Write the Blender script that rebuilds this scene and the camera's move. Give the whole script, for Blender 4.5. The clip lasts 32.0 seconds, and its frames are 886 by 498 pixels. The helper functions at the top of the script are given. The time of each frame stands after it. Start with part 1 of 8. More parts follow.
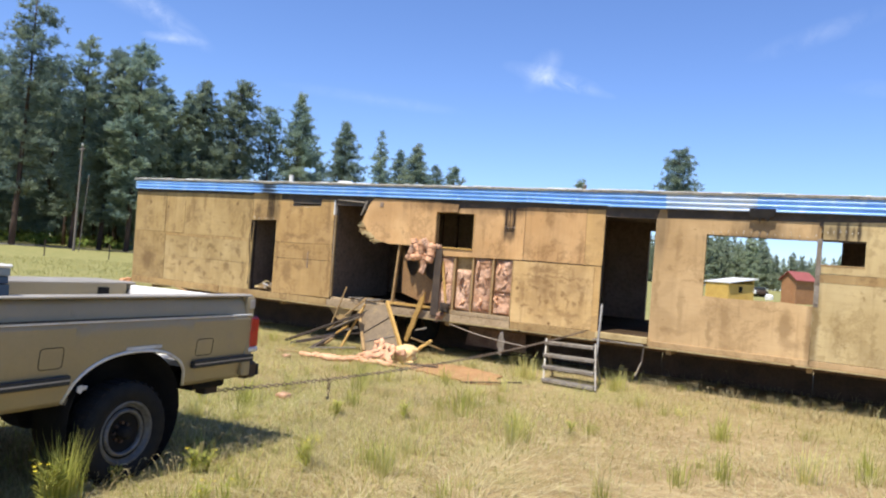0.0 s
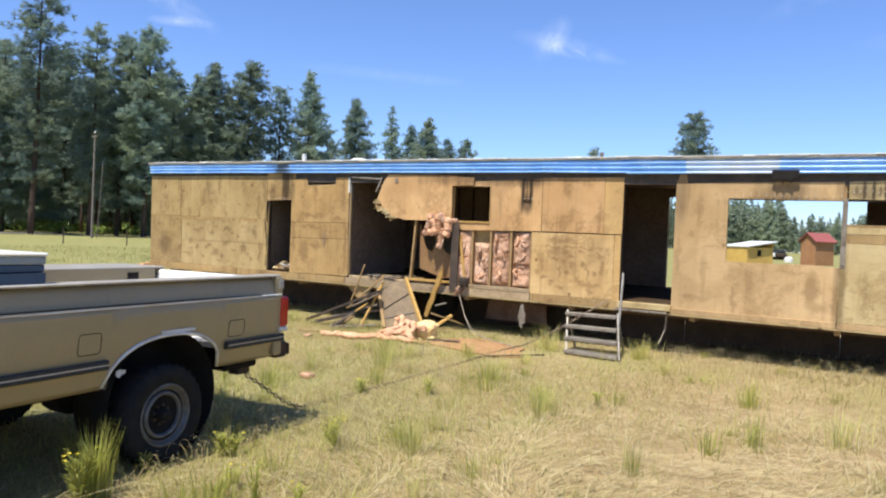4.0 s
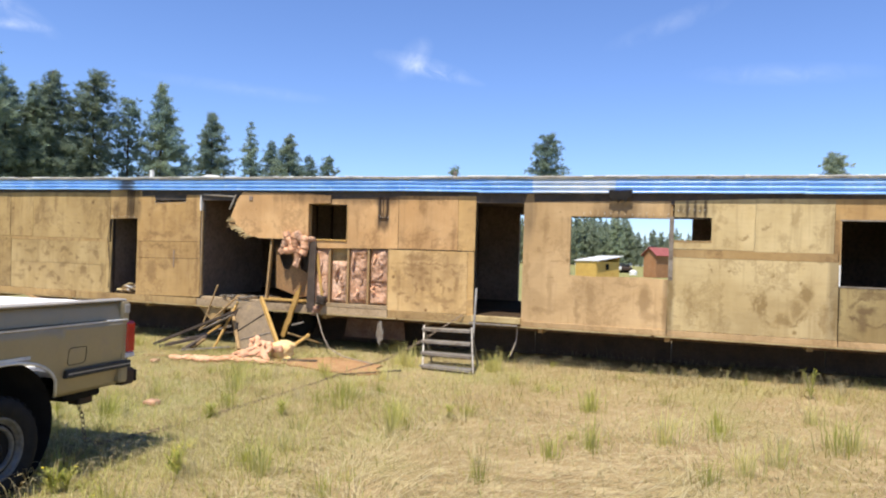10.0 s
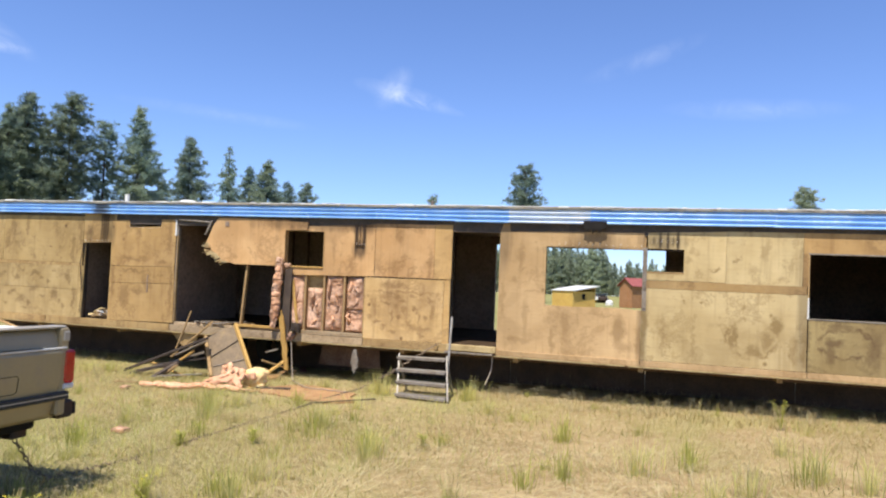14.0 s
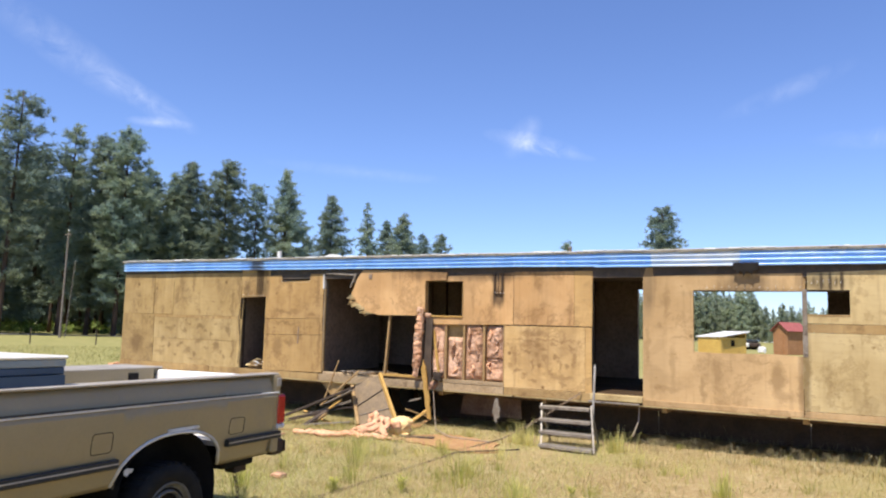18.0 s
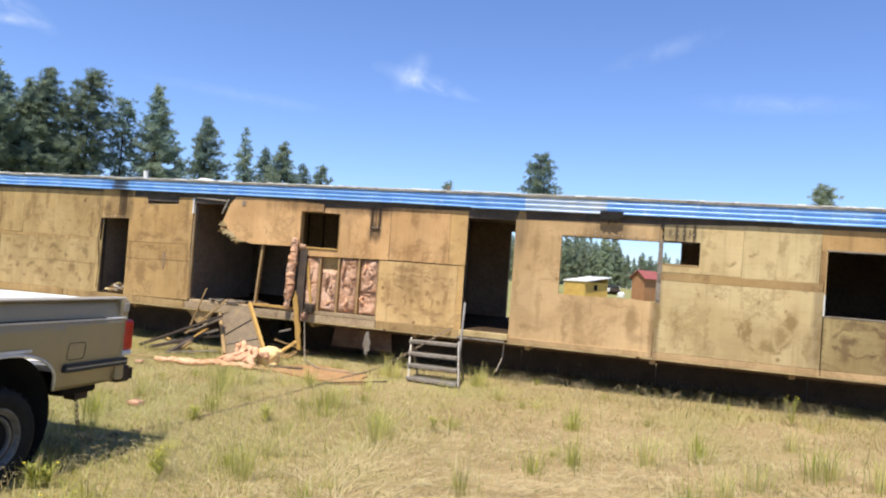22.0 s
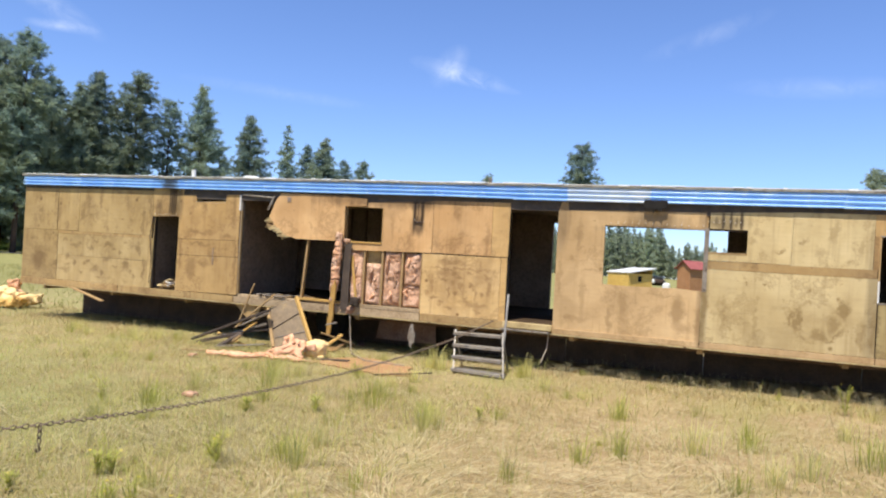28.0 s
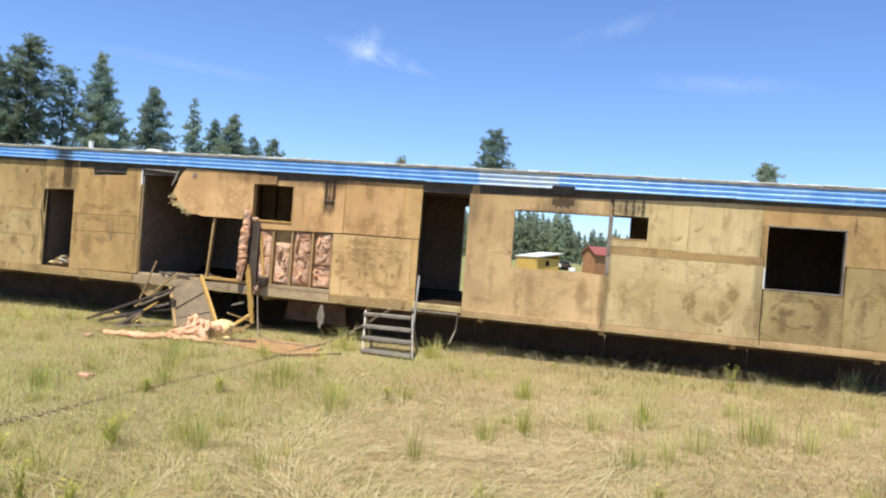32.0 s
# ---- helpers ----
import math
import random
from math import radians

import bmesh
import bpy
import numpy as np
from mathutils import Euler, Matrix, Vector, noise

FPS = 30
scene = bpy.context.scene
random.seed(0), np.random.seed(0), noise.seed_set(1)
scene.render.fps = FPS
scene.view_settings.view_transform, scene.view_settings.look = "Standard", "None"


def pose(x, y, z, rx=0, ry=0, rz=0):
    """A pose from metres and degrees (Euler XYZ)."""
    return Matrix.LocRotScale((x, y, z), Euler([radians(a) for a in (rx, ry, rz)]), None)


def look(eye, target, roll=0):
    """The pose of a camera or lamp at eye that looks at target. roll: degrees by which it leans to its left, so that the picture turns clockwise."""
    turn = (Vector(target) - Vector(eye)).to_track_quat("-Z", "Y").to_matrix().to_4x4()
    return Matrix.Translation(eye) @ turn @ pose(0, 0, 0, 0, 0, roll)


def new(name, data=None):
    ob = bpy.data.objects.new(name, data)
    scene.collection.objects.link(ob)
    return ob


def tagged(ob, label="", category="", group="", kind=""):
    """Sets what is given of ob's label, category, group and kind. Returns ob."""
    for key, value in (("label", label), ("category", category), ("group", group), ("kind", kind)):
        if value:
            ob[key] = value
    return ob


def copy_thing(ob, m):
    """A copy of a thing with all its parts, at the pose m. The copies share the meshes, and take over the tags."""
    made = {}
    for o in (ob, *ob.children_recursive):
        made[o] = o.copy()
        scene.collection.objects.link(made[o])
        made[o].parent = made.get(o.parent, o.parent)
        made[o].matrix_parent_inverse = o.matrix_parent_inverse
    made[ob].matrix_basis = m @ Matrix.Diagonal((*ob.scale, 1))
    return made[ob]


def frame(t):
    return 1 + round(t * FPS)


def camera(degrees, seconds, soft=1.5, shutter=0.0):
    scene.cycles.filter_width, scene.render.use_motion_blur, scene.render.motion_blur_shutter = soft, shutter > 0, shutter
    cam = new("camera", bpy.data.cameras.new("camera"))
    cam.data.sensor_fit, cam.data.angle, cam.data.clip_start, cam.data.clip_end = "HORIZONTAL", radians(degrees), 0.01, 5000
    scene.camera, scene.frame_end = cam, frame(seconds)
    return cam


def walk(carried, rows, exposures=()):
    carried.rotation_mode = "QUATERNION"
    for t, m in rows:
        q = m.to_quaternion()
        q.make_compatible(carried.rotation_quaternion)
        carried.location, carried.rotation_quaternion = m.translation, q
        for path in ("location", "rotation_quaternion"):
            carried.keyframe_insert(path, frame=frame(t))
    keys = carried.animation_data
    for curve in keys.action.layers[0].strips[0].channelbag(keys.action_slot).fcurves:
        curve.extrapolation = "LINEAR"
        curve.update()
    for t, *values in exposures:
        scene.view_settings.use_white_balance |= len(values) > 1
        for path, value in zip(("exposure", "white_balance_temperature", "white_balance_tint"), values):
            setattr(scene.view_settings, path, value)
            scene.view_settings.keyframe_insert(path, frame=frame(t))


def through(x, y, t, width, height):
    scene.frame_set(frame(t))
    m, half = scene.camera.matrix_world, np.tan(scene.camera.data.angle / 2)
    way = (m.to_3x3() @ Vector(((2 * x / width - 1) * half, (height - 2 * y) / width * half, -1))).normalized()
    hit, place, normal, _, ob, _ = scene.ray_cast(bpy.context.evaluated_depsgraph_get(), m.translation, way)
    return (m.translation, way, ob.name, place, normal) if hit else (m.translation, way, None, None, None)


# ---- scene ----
cam = camera(63.24, 32.0, soft=2.15)
PATH = [
    (0, (3.400, -11.724, 1.680), (2.441, -9.970, 1.728), 4.35),
    (0.5, (3.412, -11.736, 1.671), (2.501, -9.957, 1.749), 3.95),
    (1, (3.419, -11.740, 1.662), (2.588, -9.920, 1.678), 3.35),
    (1.5, (3.407, -11.730, 1.664), (2.598, -9.901, 1.638), 3.54),
    (2, (3.415, -11.715, 1.662), (2.619, -9.880, 1.631), 3.59),
    (2.5, (3.380, -11.693, 1.669), (2.470, -9.913, 1.622), 3.47),
    (4.5, (3.308, -11.658, 1.682), (2.315, -9.922, 1.657), 2.29),
    (5, (3.428, -11.733, 1.685), (2.483, -9.971, 1.657), 2.12),
    (5.5, (3.454, -11.749, 1.701), (2.547, -9.968, 1.762), 3.13),
    (6, (3.464, -11.771, 1.676), (2.685, -9.929, 1.711), 1.32),
    (6.5, (3.364, -11.723, 1.697), (2.451, -9.944, 1.741), 2.28),
    (7, (3.379, -11.733, 1.704), (2.414, -9.982, 1.752), 3.77),
    (7.5, (3.397, -11.661, 1.709), (2.500, -9.873, 1.729), 3.39),
    (8, (3.408, -11.705, 1.716), (2.553, -9.898, 1.749), 2.86),
    (8.5, (3.406, -11.738, 1.685), (2.589, -9.913, 1.723), 3.16),
    (9, (3.447, -11.716, 1.685), (2.727, -9.850, 1.713), 2.05),
    (9.5, (3.447, -11.692, 1.709), (2.789, -9.803, 1.704), 1.25),
    (10, (3.463, -11.701, 1.691), (2.812, -9.810, 1.726), 1.60),
    (10.5, (3.467, -11.700, 1.708), (2.832, -9.804, 1.748), 1.64),
    (11, (3.436, -11.716, 1.701), (2.741, -9.841, 1.742), 1.52),
    (11.5, (3.429, -11.732, 1.726), (2.567, -9.934, 1.883), 2.64),
    (12, (3.401, -11.626, 1.726), (2.585, -9.805, 1.869), 3.49),
    (12.5, (3.459, -11.728, 1.709), (2.712, -9.875, 1.804), 2.57),
    (13, (3.462, -11.760, 1.682), (2.780, -9.882, 1.767), 2.49),
    (13.5, (3.487, -11.751, 1.683), (2.865, -9.853, 1.770), 3.25),
    (14, (3.501, -11.736, 1.696), (2.907, -9.830, 1.811), 2.26),
    (14.5, (3.495, -11.762, 1.705), (2.886, -9.862, 1.850), 2.56),
    (16.5, (3.481, -11.766, 1.665), (2.799, -9.887, 1.724), 3.24),
    (17, (3.366, -11.753, 1.691), (2.371, -10.023, 1.824), 3.20),
    (17.5, (3.415, -11.756, 1.691), (2.399, -10.052, 1.943), 1.42),
    (18, (3.443, -11.803, 1.685), (2.509, -10.050, 1.922), 1.52),
    (18.5, (3.422, -11.801, 1.677), (2.431, -10.087, 1.956), 2.24),
    (19, (3.468, -11.782, 1.678), (2.594, -9.993, 1.859), 1.40),
    (19.5, (3.468, -11.799, 1.670), (2.748, -9.936, 1.779), 3.65),
    (20, (3.438, -11.787, 1.683), (2.758, -9.909, 1.798), 3.90),
    (20.5, (3.483, -11.756, 1.684), (2.846, -9.862, 1.764), 2.55),
    (21, (3.480, -11.770, 1.674), (2.865, -9.869, 1.738), 3.09),
    (21.5, (3.472, -11.763, 1.682), (2.852, -9.862, 1.724), 3.93),
    (22, (3.470, -11.761, 1.674), (2.844, -9.863, 1.750), 4.07),
    (22.5, (3.453, -11.704, 1.669), (2.768, -9.827, 1.587), 4.28),
    (23, (3.433, -11.687, 1.664), (2.479, -9.928, 1.641), 4.14),
    (23.5, (3.451, -11.686, 1.670), (2.526, -9.914, 1.605), 3.61),
    (24, (3.448, -11.706, 1.671), (2.611, -9.890, 1.624), 4.50),
    (24.5, (3.453, -11.718, 1.670), (2.627, -9.896, 1.632), 4.05),
    (25, (3.451, -11.716, 1.676), (2.650, -9.883, 1.654), 4.28),
    (25.5, (3.440, -11.721, 1.683), (2.622, -9.896, 1.681), 4.69),
    (27.5, (3.461, -11.770, 1.653), (2.716, -9.914, 1.709), 3.76),
    (28, (3.470, -11.828, 1.650), (2.737, -9.968, 1.701), 3.27),
    (28.5, (3.491, -11.801, 1.645), (2.836, -9.912, 1.709), 2.59),
    (29, (3.495, -11.797, 1.626), (2.949, -9.874, 1.692), 2.75),
    (29.5, (3.497, -11.842, 1.619), (2.977, -9.912, 1.656), 3.45),
    (30, (3.483, -11.832, 1.620), (2.982, -9.896, 1.622), 3.51),
    (30.5, (3.471, -11.822, 1.623), (2.940, -9.893, 1.622), 5.01),
    (31, (3.481, -11.827, 1.625), (2.987, -9.889, 1.598), 5.41),
    (31.5, (3.473, -11.829, 1.633), (2.988, -9.889, 1.610), 5.31),
    (32, (3.481, -11.839, 1.634), (2.983, -9.902, 1.652), 4.22),
]
walk(cam, [(t, look(eye, target, roll)) for t, eye, target, roll in PATH],
     ((0, 0.6, 6400, 10), (2, 0.6, 6350, 11), (5, 0.6, 6350, 8), (6, 0.57, 6500, 10), (7, 0.6, 6300, 8), (8, 0.6, 6150, 9), (9, 0.57, 6450, 10), (17, 0.6, 6500, 12), (18.5, 0.63, 6620, 13), (20, 0.58, 6500, 10), (23.5, 0.58, 6480, 10), (25, 0.6, 6370, 9), (27.5, 0.58, 6500, 10), (30.4, 0.57, 6500, 10), (31, 0.57, 6500, 1), (32, 0.58, 6400, 6)))   # the white balance drifts a little

# ---- light ----
SUN_EL, SUN_AZ = radians(64), radians(186)      # azimuth from +y, clockwise: high sun over the front yard
world = bpy.data.worlds.new("sky")
scene.world = world
world.use_nodes = True
wn, wl = world.node_tree.nodes, world.node_tree.links
wn.clear()
sky = wn.new("ShaderNodeTexSky")
sky.sky_type, sky.sun_disc = "NISHITA", False
sky.sun_elevation, sky.sun_rotation = SUN_EL, SUN_AZ
sky.altitude, sky.air_density, sky.dust_density, sky.ozone_density = 700, 1.0, 0.25, 4.0
blue = wn.new("ShaderNodeMix")        # the deep blue of a dry summer noon
blue.data_type, blue.blend_type = "RGBA", "MULTIPLY"
blue.inputs["Factor"].default_value, blue.inputs["B"].default_value = 1.0, (0.98, 1.06, 1.33, 1)
wl.new(sky.outputs[0], blue.inputs["A"])
wtc = wn.new("ShaderNodeTexCoord")


def wmath(op, a, b=None, c=None):
    n = wn.new("ShaderNodeMath")
    n.operation = op
    for i, v in enumerate((a, b, c)):
        if v is None:
            continue
        if isinstance(v, (int, float)):
            n.inputs[i].default_value = v
        else:
            wl.new(v, n.inputs[i])
    return n.outputs[0]


wsep = wn.new("ShaderNodeSeparateXYZ")
wl.new(wtc.outputs["Generated"], wsep.inputs[0])
w_az = wmath("ARCTAN2", wmath("MULTIPLY", wsep.outputs[0], -1.0), wsep.outputs[1])
w_el = wmath("ARCSINE", wsep.outputs[2])
wcomb = wn.new("ShaderNodeCombineXYZ")
wl.new(w_az, wcomb.inputs[0])
wl.new(w_el, wcomb.inputs[1])
wnoise = wn.new("ShaderNodeTexNoise")
wnoise.inputs["Scale"].default_value, wnoise.inputs["Detail"].default_value = 26, 10
wnoise.inputs["Roughness"].default_value, wnoise.inputs["Distortion"].default_value = 0.65, 0.6
wl.new(wcomb.outputs[0], wnoise.inputs["Vector"])
cloud_sum = None
# thin wisps of cloud: azimuth, elevation, half width, half height, slant, strength
for c_az, c_el, c_w, c_h, c_s, c_k in ((21.8, 15.7, 1.7, 1.6, -0.5, 0.18), (21.0, 15.2, 4.2, 0.9, 0.2, 0.25), (19.4, 14.6, 3.6, 0.5, 0.2, 0.2),
                                       (50.3, 15.05, 2.5, 0.45, -0.03, 0.30), (51.4, 16.5, 4.2, 1.1, 0.45, 0.2), (57.0, 19.1, 6.5, 1.7, 0.45, 0.14),
                                       (35.0, 12.6, 8.0, 0.6, 0.05, 0.09), (-6.0, 14.0, 7.0, 0.9, 0.06, 0.10), (2.0, 18.0, 5.0, 0.9, -0.3, 0.09)):
    du = wmath("DIVIDE", wmath("SUBTRACT", w_az, radians(c_az)), radians(c_w))
    dv = wmath("DIVIDE", wmath("SUBTRACT", wmath("SUBTRACT", w_el, radians(c_el)), wmath("MULTIPLY", wmath("SUBTRACT", w_az, radians(c_az)), c_s)), radians(c_h))
    fall = wmath("SUBTRACT", 1.0, wmath("SQRT", wmath("ADD", wmath("MULTIPLY", du, du), wmath("MULTIPLY", dv, dv))))
    fall = wmath("MULTIPLY", wmath("MAXIMUM", fall, 0.0), c_k)
    cloud_sum = fall if cloud_sum is None else wmath("ADD", cloud_sum, fall)
grain = wmath("MULTIPLY_ADD", wnoise.outputs[0], 3.0, -0.95)
mask = wmath("MINIMUM", wmath("MULTIPLY", cloud_sum, wmath("MAXIMUM", grain, 0.0)), 0.5)
wmix = wn.new("ShaderNodeMix")
wmix.data_type = "RGBA"
wl.new(mask, wmix.inputs["Factor"])
wl.new(blue.outputs["Result"], wmix.inputs["A"])
wmix.inputs["B"].default_value = (9.5, 9.8, 10.2, 1)
wbg = wn.new("ShaderNodeBackground")
wbg.inputs["Strength"].default_value = 0.1
wl.new(wmix.outputs["Result"], wbg.inputs[0])
wout = wn.new("ShaderNodeOutputWorld")
wl.new(wbg.outputs[0], wout.inputs[0])

sun_data = bpy.data.lights.new("sun", "SUN")
sun_data.energy, sun_data.angle, sun_data.color = 5.0, radians(0.55), (1.0, 0.95, 0.86)
sun = new("sun", sun_data)
sun_way = Vector((math.sin(SUN_AZ) * math.cos(SUN_EL), math.cos(SUN_AZ) * math.cos(SUN_EL), math.sin(SUN_EL)))
sun.matrix_world = look(sun_way * 60, (0, 0, 0))


# ---- materials ----
def nodes_of(name):
    m = bpy.data.materials.new(name)
    m.use_nodes = True
    nt = m.node_tree
    return m, nt, nt.nodes["Principled BSDF"]


def nd(nt, kind, **kw):
    n = nt.nodes.new(kind)
    for k, v in kw.items():
        if k in n.inputs:
            n.inputs[k].default_value = v
    return n


def mixed(nt, fac, a, b, blend="MIX"):
    n = nt.nodes.new("ShaderNodeMix")
    n.data_type, n.blend_type = "RGBA", blend
    for key, v in (("Factor", fac), ("A", a), ("B", b)):
        if isinstance(v, (int, float)):
            n.inputs[key].default_value = v
        elif isinstance(v, tuple):
            n.inputs[key].default_value = (*v, 1) if len(v) == 3 else v
        else:
            nt.links.new(v, n.inputs[key])
    return n.outputs["Result"]


def ramp(nt, src, lo, hi):
    n = nt.nodes.new("ShaderNodeMapRange")
    n.interpolation_type = "SMOOTHSTEP"
    n.inputs["From Min"].default_value, n.inputs["From Max"].default_value = lo, hi
    nt.links.new(src, n.inputs["Value"])
    return n.outputs["Result"]


def placed(nt, stretch=(1, 1, 1), random_shift=True):
    tc = nt.nodes.new("ShaderNodeTexCoord")
    mp = nt.nodes.new("ShaderNodeMapping")
    mp.inputs["Scale"].default_value = stretch
    nt.links.new(tc.outputs["Object"], mp.inputs["Vector"])
    if random_shift:
        oi = nt.nodes.new("ShaderNodeObjectInfo")
        mul = nt.nodes.new("ShaderNodeMath")
        mul.operation, mul.inputs[1].default_value = "MULTIPLY", 37.0
        nt.links.new(oi.outputs["Random"], mul.inputs[0])
        nt.links.new(mul.outputs[0], mp.inputs["Location"])
    return mp.outputs[0]


def noise_at(nt, vec, scale, detail=4, rough=0.55):
    n = nd(nt, "ShaderNodeTexNoise", Scale=scale, Detail=detail, Roughness=rough)
    nt.links.new(vec, n.inputs["Vector"])
    return n.outputs[0]


def bumped(nt, bsdf, height, strength, dist=0.01):
    b = nd(nt, "ShaderNodeBump", Strength=strength, Distance=dist)
    nt.links.new(height, b.inputs["Height"])
    nt.links.new(b.outputs[0], bsdf.inputs["Normal"])


def tint(nt, col, amount):
    """Lighter or darker from object to object."""
    oi = nt.nodes.new("ShaderNodeObjectInfo")
    mr = nt.nodes.new("ShaderNodeMapRange")
    mr.inputs["To Min"].default_value, mr.inputs["To Max"].default_value = 1 - amount, 1 + amount
    nt.links.new(oi.outputs["Random"], mr.inputs["Value"])
    return mixed(nt, 1.0, col, mr.outputs[0], "MULTIPLY")


def smeared(m, x, half, soot):
    """A smoky smear across a metal band, its edges frayed."""
    nt = m.node_tree
    p = next(n for n in nt.nodes if n.type == "BSDF_PRINCIPLED")
    src = p.inputs["Base Color"].links[0].from_socket
    tc = nt.nodes.new("ShaderNodeTexCoord")
    split = nt.nodes.new("ShaderNodeSeparateXYZ")
    nt.links.new(tc.outputs["Object"], split.inputs[0])
    wob = nt.nodes.new("ShaderNodeMath")
    wob.operation = "MULTIPLY_ADD"
    nt.links.new(noise_at(nt, tc.outputs["Object"], 9.0, 5), wob.inputs[0])
    wob.inputs[1].default_value = half * 1.2
    nt.links.new(split.outputs[0], wob.inputs[2])
    off = nt.nodes.new("ShaderNodeMath")
    off.operation, off.inputs[1].default_value = "SUBTRACT", x + half * 0.6
    nt.links.new(wob.outputs[0], off.inputs[0])
    away = nt.nodes.new("ShaderNodeMath")
    away.operation = "ABSOLUTE"
    nt.links.new(off.outputs[0], away.inputs[0])
    nt.links.new(mixed(nt, ramp(nt, away.outputs[0], half, half * 0.15), src, mixed(nt, 0.85, src, soot)), p.inputs["Base Color"])


def surface(name, a, b, big=2.0, fine=30.0, rough=0.8, bump=0.3, metal=0.0, stretch=(1, 1, 1), vary=0.1, dirt=None, spec=0.3, speck=0.35):
    """Two tones in blotches, fine grain, a third tone of dirt."""
    m, nt, p = nodes_of(name)
    vec = placed(nt, stretch)
    n1, n2 = noise_at(nt, vec, big), noise_at(nt, vec, fine, 3)
    col = mixed(nt, ramp(nt, n1, 0.3, 0.7), a, b)
    col = mixed(nt, ramp(nt, n2, 0.35, 0.75), col, mixed(nt, speck, col, (0.02, 0.018, 0.015)))
    if dirt:
        col = mixed(nt, ramp(nt, noise_at(nt, vec, big * 2.3, 6, 0.7), 0.52, 0.75), col, dirt)
    if vary:
        col = tint(nt, col, vary)
    nt.links.new(col, p.inputs["Base Color"])
    p.inputs["Roughness"].default_value, p.inputs["Metallic"].default_value = rough, metal
    p.inputs["Specular IOR Level"].default_value = spec
    if bump:
        bumped(nt, p, n2, bump)
    return m


def plywood(name, pale, mid, dark, spans, upright=False):
    """Weathered sheathing: long grain, blotches of old glue, knots, runs of rain, soot where cables burned.
    spans: the stretches of wall that are clad with it."""
    m, nt, p = nodes_of(name)
    vec = placed(nt)
    grain_v = placed(nt, (22, 22, 1.6) if upright else (1.6, 22, 22))
    run_v = placed(nt, (8, 8, 0.55))
    grain = noise_at(nt, grain_v, 1.6, 5, 0.6)
    blot = noise_at(nt, vec, 1.25, 6, 0.6)
    spot = noise_at(nt, vec, 2.3, 5, 0.6)
    wide = noise_at(nt, vec, 0.55, 3, 0.55)
    run = noise_at(nt, run_v, 1.5, 3)
    strip = noise_at(nt, placed(nt, (3.2, 3.2, 0.16)), 1.0, 2)
    col = mixed(nt, ramp(nt, blot, 0.34, 0.66), pale, mid)
    col = mixed(nt, ramp(nt, wide, 0.42, 0.66), col, mixed(nt, 0.26, col, dark))
    col = mixed(nt, ramp(nt, strip, 0.44, 0.62), col, mixed(nt, 0.14, col, dark))
    col = mixed(nt, ramp(nt, grain, 0.45, 0.75), col, mixed(nt, 0.13, col, dark))
    warp = nd(nt, "ShaderNodeTexNoise", Scale=1.1, Detail=6.0, Roughness=0.66, Distortion=0.6)
    nt.links.new(vec, warp.inputs["Vector"])
    col = mixed(nt, ramp(nt, warp.outputs[0], 0.52, 0.63), col, mixed(nt, 0.24, col, dark))
    col = mixed(nt, ramp(nt, warp.outputs[0], 0.36, 0.28), col, mixed(nt, 0.35, col, pale))
    col = mixed(nt, ramp(nt, spot, 0.60, 0.70), col, mixed(nt, 0.42, col, dark))
    col = mixed(nt, ramp(nt, run, 0.52, 0.72), col, mixed(nt, 0.27, col, dark))
    # tide lines where water dried: a narrow band round each blotch
    tide = nd(nt, "ShaderNodeTexNoise", Scale=1.9, Detail=8.0, Roughness=0.75, Distortion=0.3)
    nt.links.new(vec, tide.inputs["Vector"])
    edge = nt.nodes.new("ShaderNodeMath")
    edge.operation = "MULTIPLY"
    nt.links.new(ramp(nt, tide.outputs[0], 0.545, 0.585), edge.inputs[0])
    nt.links.new(ramp(nt, tide.outputs[0], 0.635, 0.585), edge.inputs[1])
    col = mixed(nt, edge.outputs[0], col, mixed(nt, 0.36, col, dark))
    col = mixed(nt, ramp(nt, noise_at(nt, placed(nt, (2.2, 2.2, 5.5)), 3.2, 3, 0.5), 0.69, 0.77), col, mixed(nt, 0.6, col, dark))
    col = mixed(nt, ramp(nt, noise_at(nt, vec, 55, 2), 0.55, 0.75), col, mixed(nt, 0.07, col, dark))
    vor = nd(nt, "ShaderNodeTexVoronoi", Scale=3.4)
    nt.links.new(vec, vor.inputs["Vector"])
    knot = nt.nodes.new("ShaderNodeMath")
    knot.operation = "SUBTRACT"
    knot.inputs[0].default_value = 1.0
    nt.links.new(ramp(nt, vor.outputs["Distance"], 0.05, 0.16), knot.inputs[1])
    some = nt.nodes.new("ShaderNodeSeparateColor")
    nt.links.new(vor.outputs["Color"], some.inputs[0])
    kf = nt.nodes.new("ShaderNodeMath")
    kf.operation = "MULTIPLY"
    nt.links.new(ramp(nt, some.outputs[0], 0.66, 0.95), kf.inputs[1])
    nt.links.new(knot.outputs[0], kf.inputs[0])
    col = mixed(nt, kf.outputs[0], col, dark)
    tc = nt.nodes.new("ShaderNodeTexCoord")
    for cx, cz, rx, rz, k in [m for m in SOOT if any(a - 0.3 < m[0] < b + 0.3 for a, b in spans)]:
        mp = nt.nodes.new("ShaderNodeMapping")
        mp.inputs["Location"].default_value = (-cx / rx, 0, -cz / rz)
        mp.inputs["Scale"].default_value = (1 / rx, 0, 1 / rz)
        nt.links.new(tc.outputs["Object"], mp.inputs["Vector"])
        ln = nt.nodes.new("ShaderNodeVectorMath")
        ln.operation = "LENGTH"
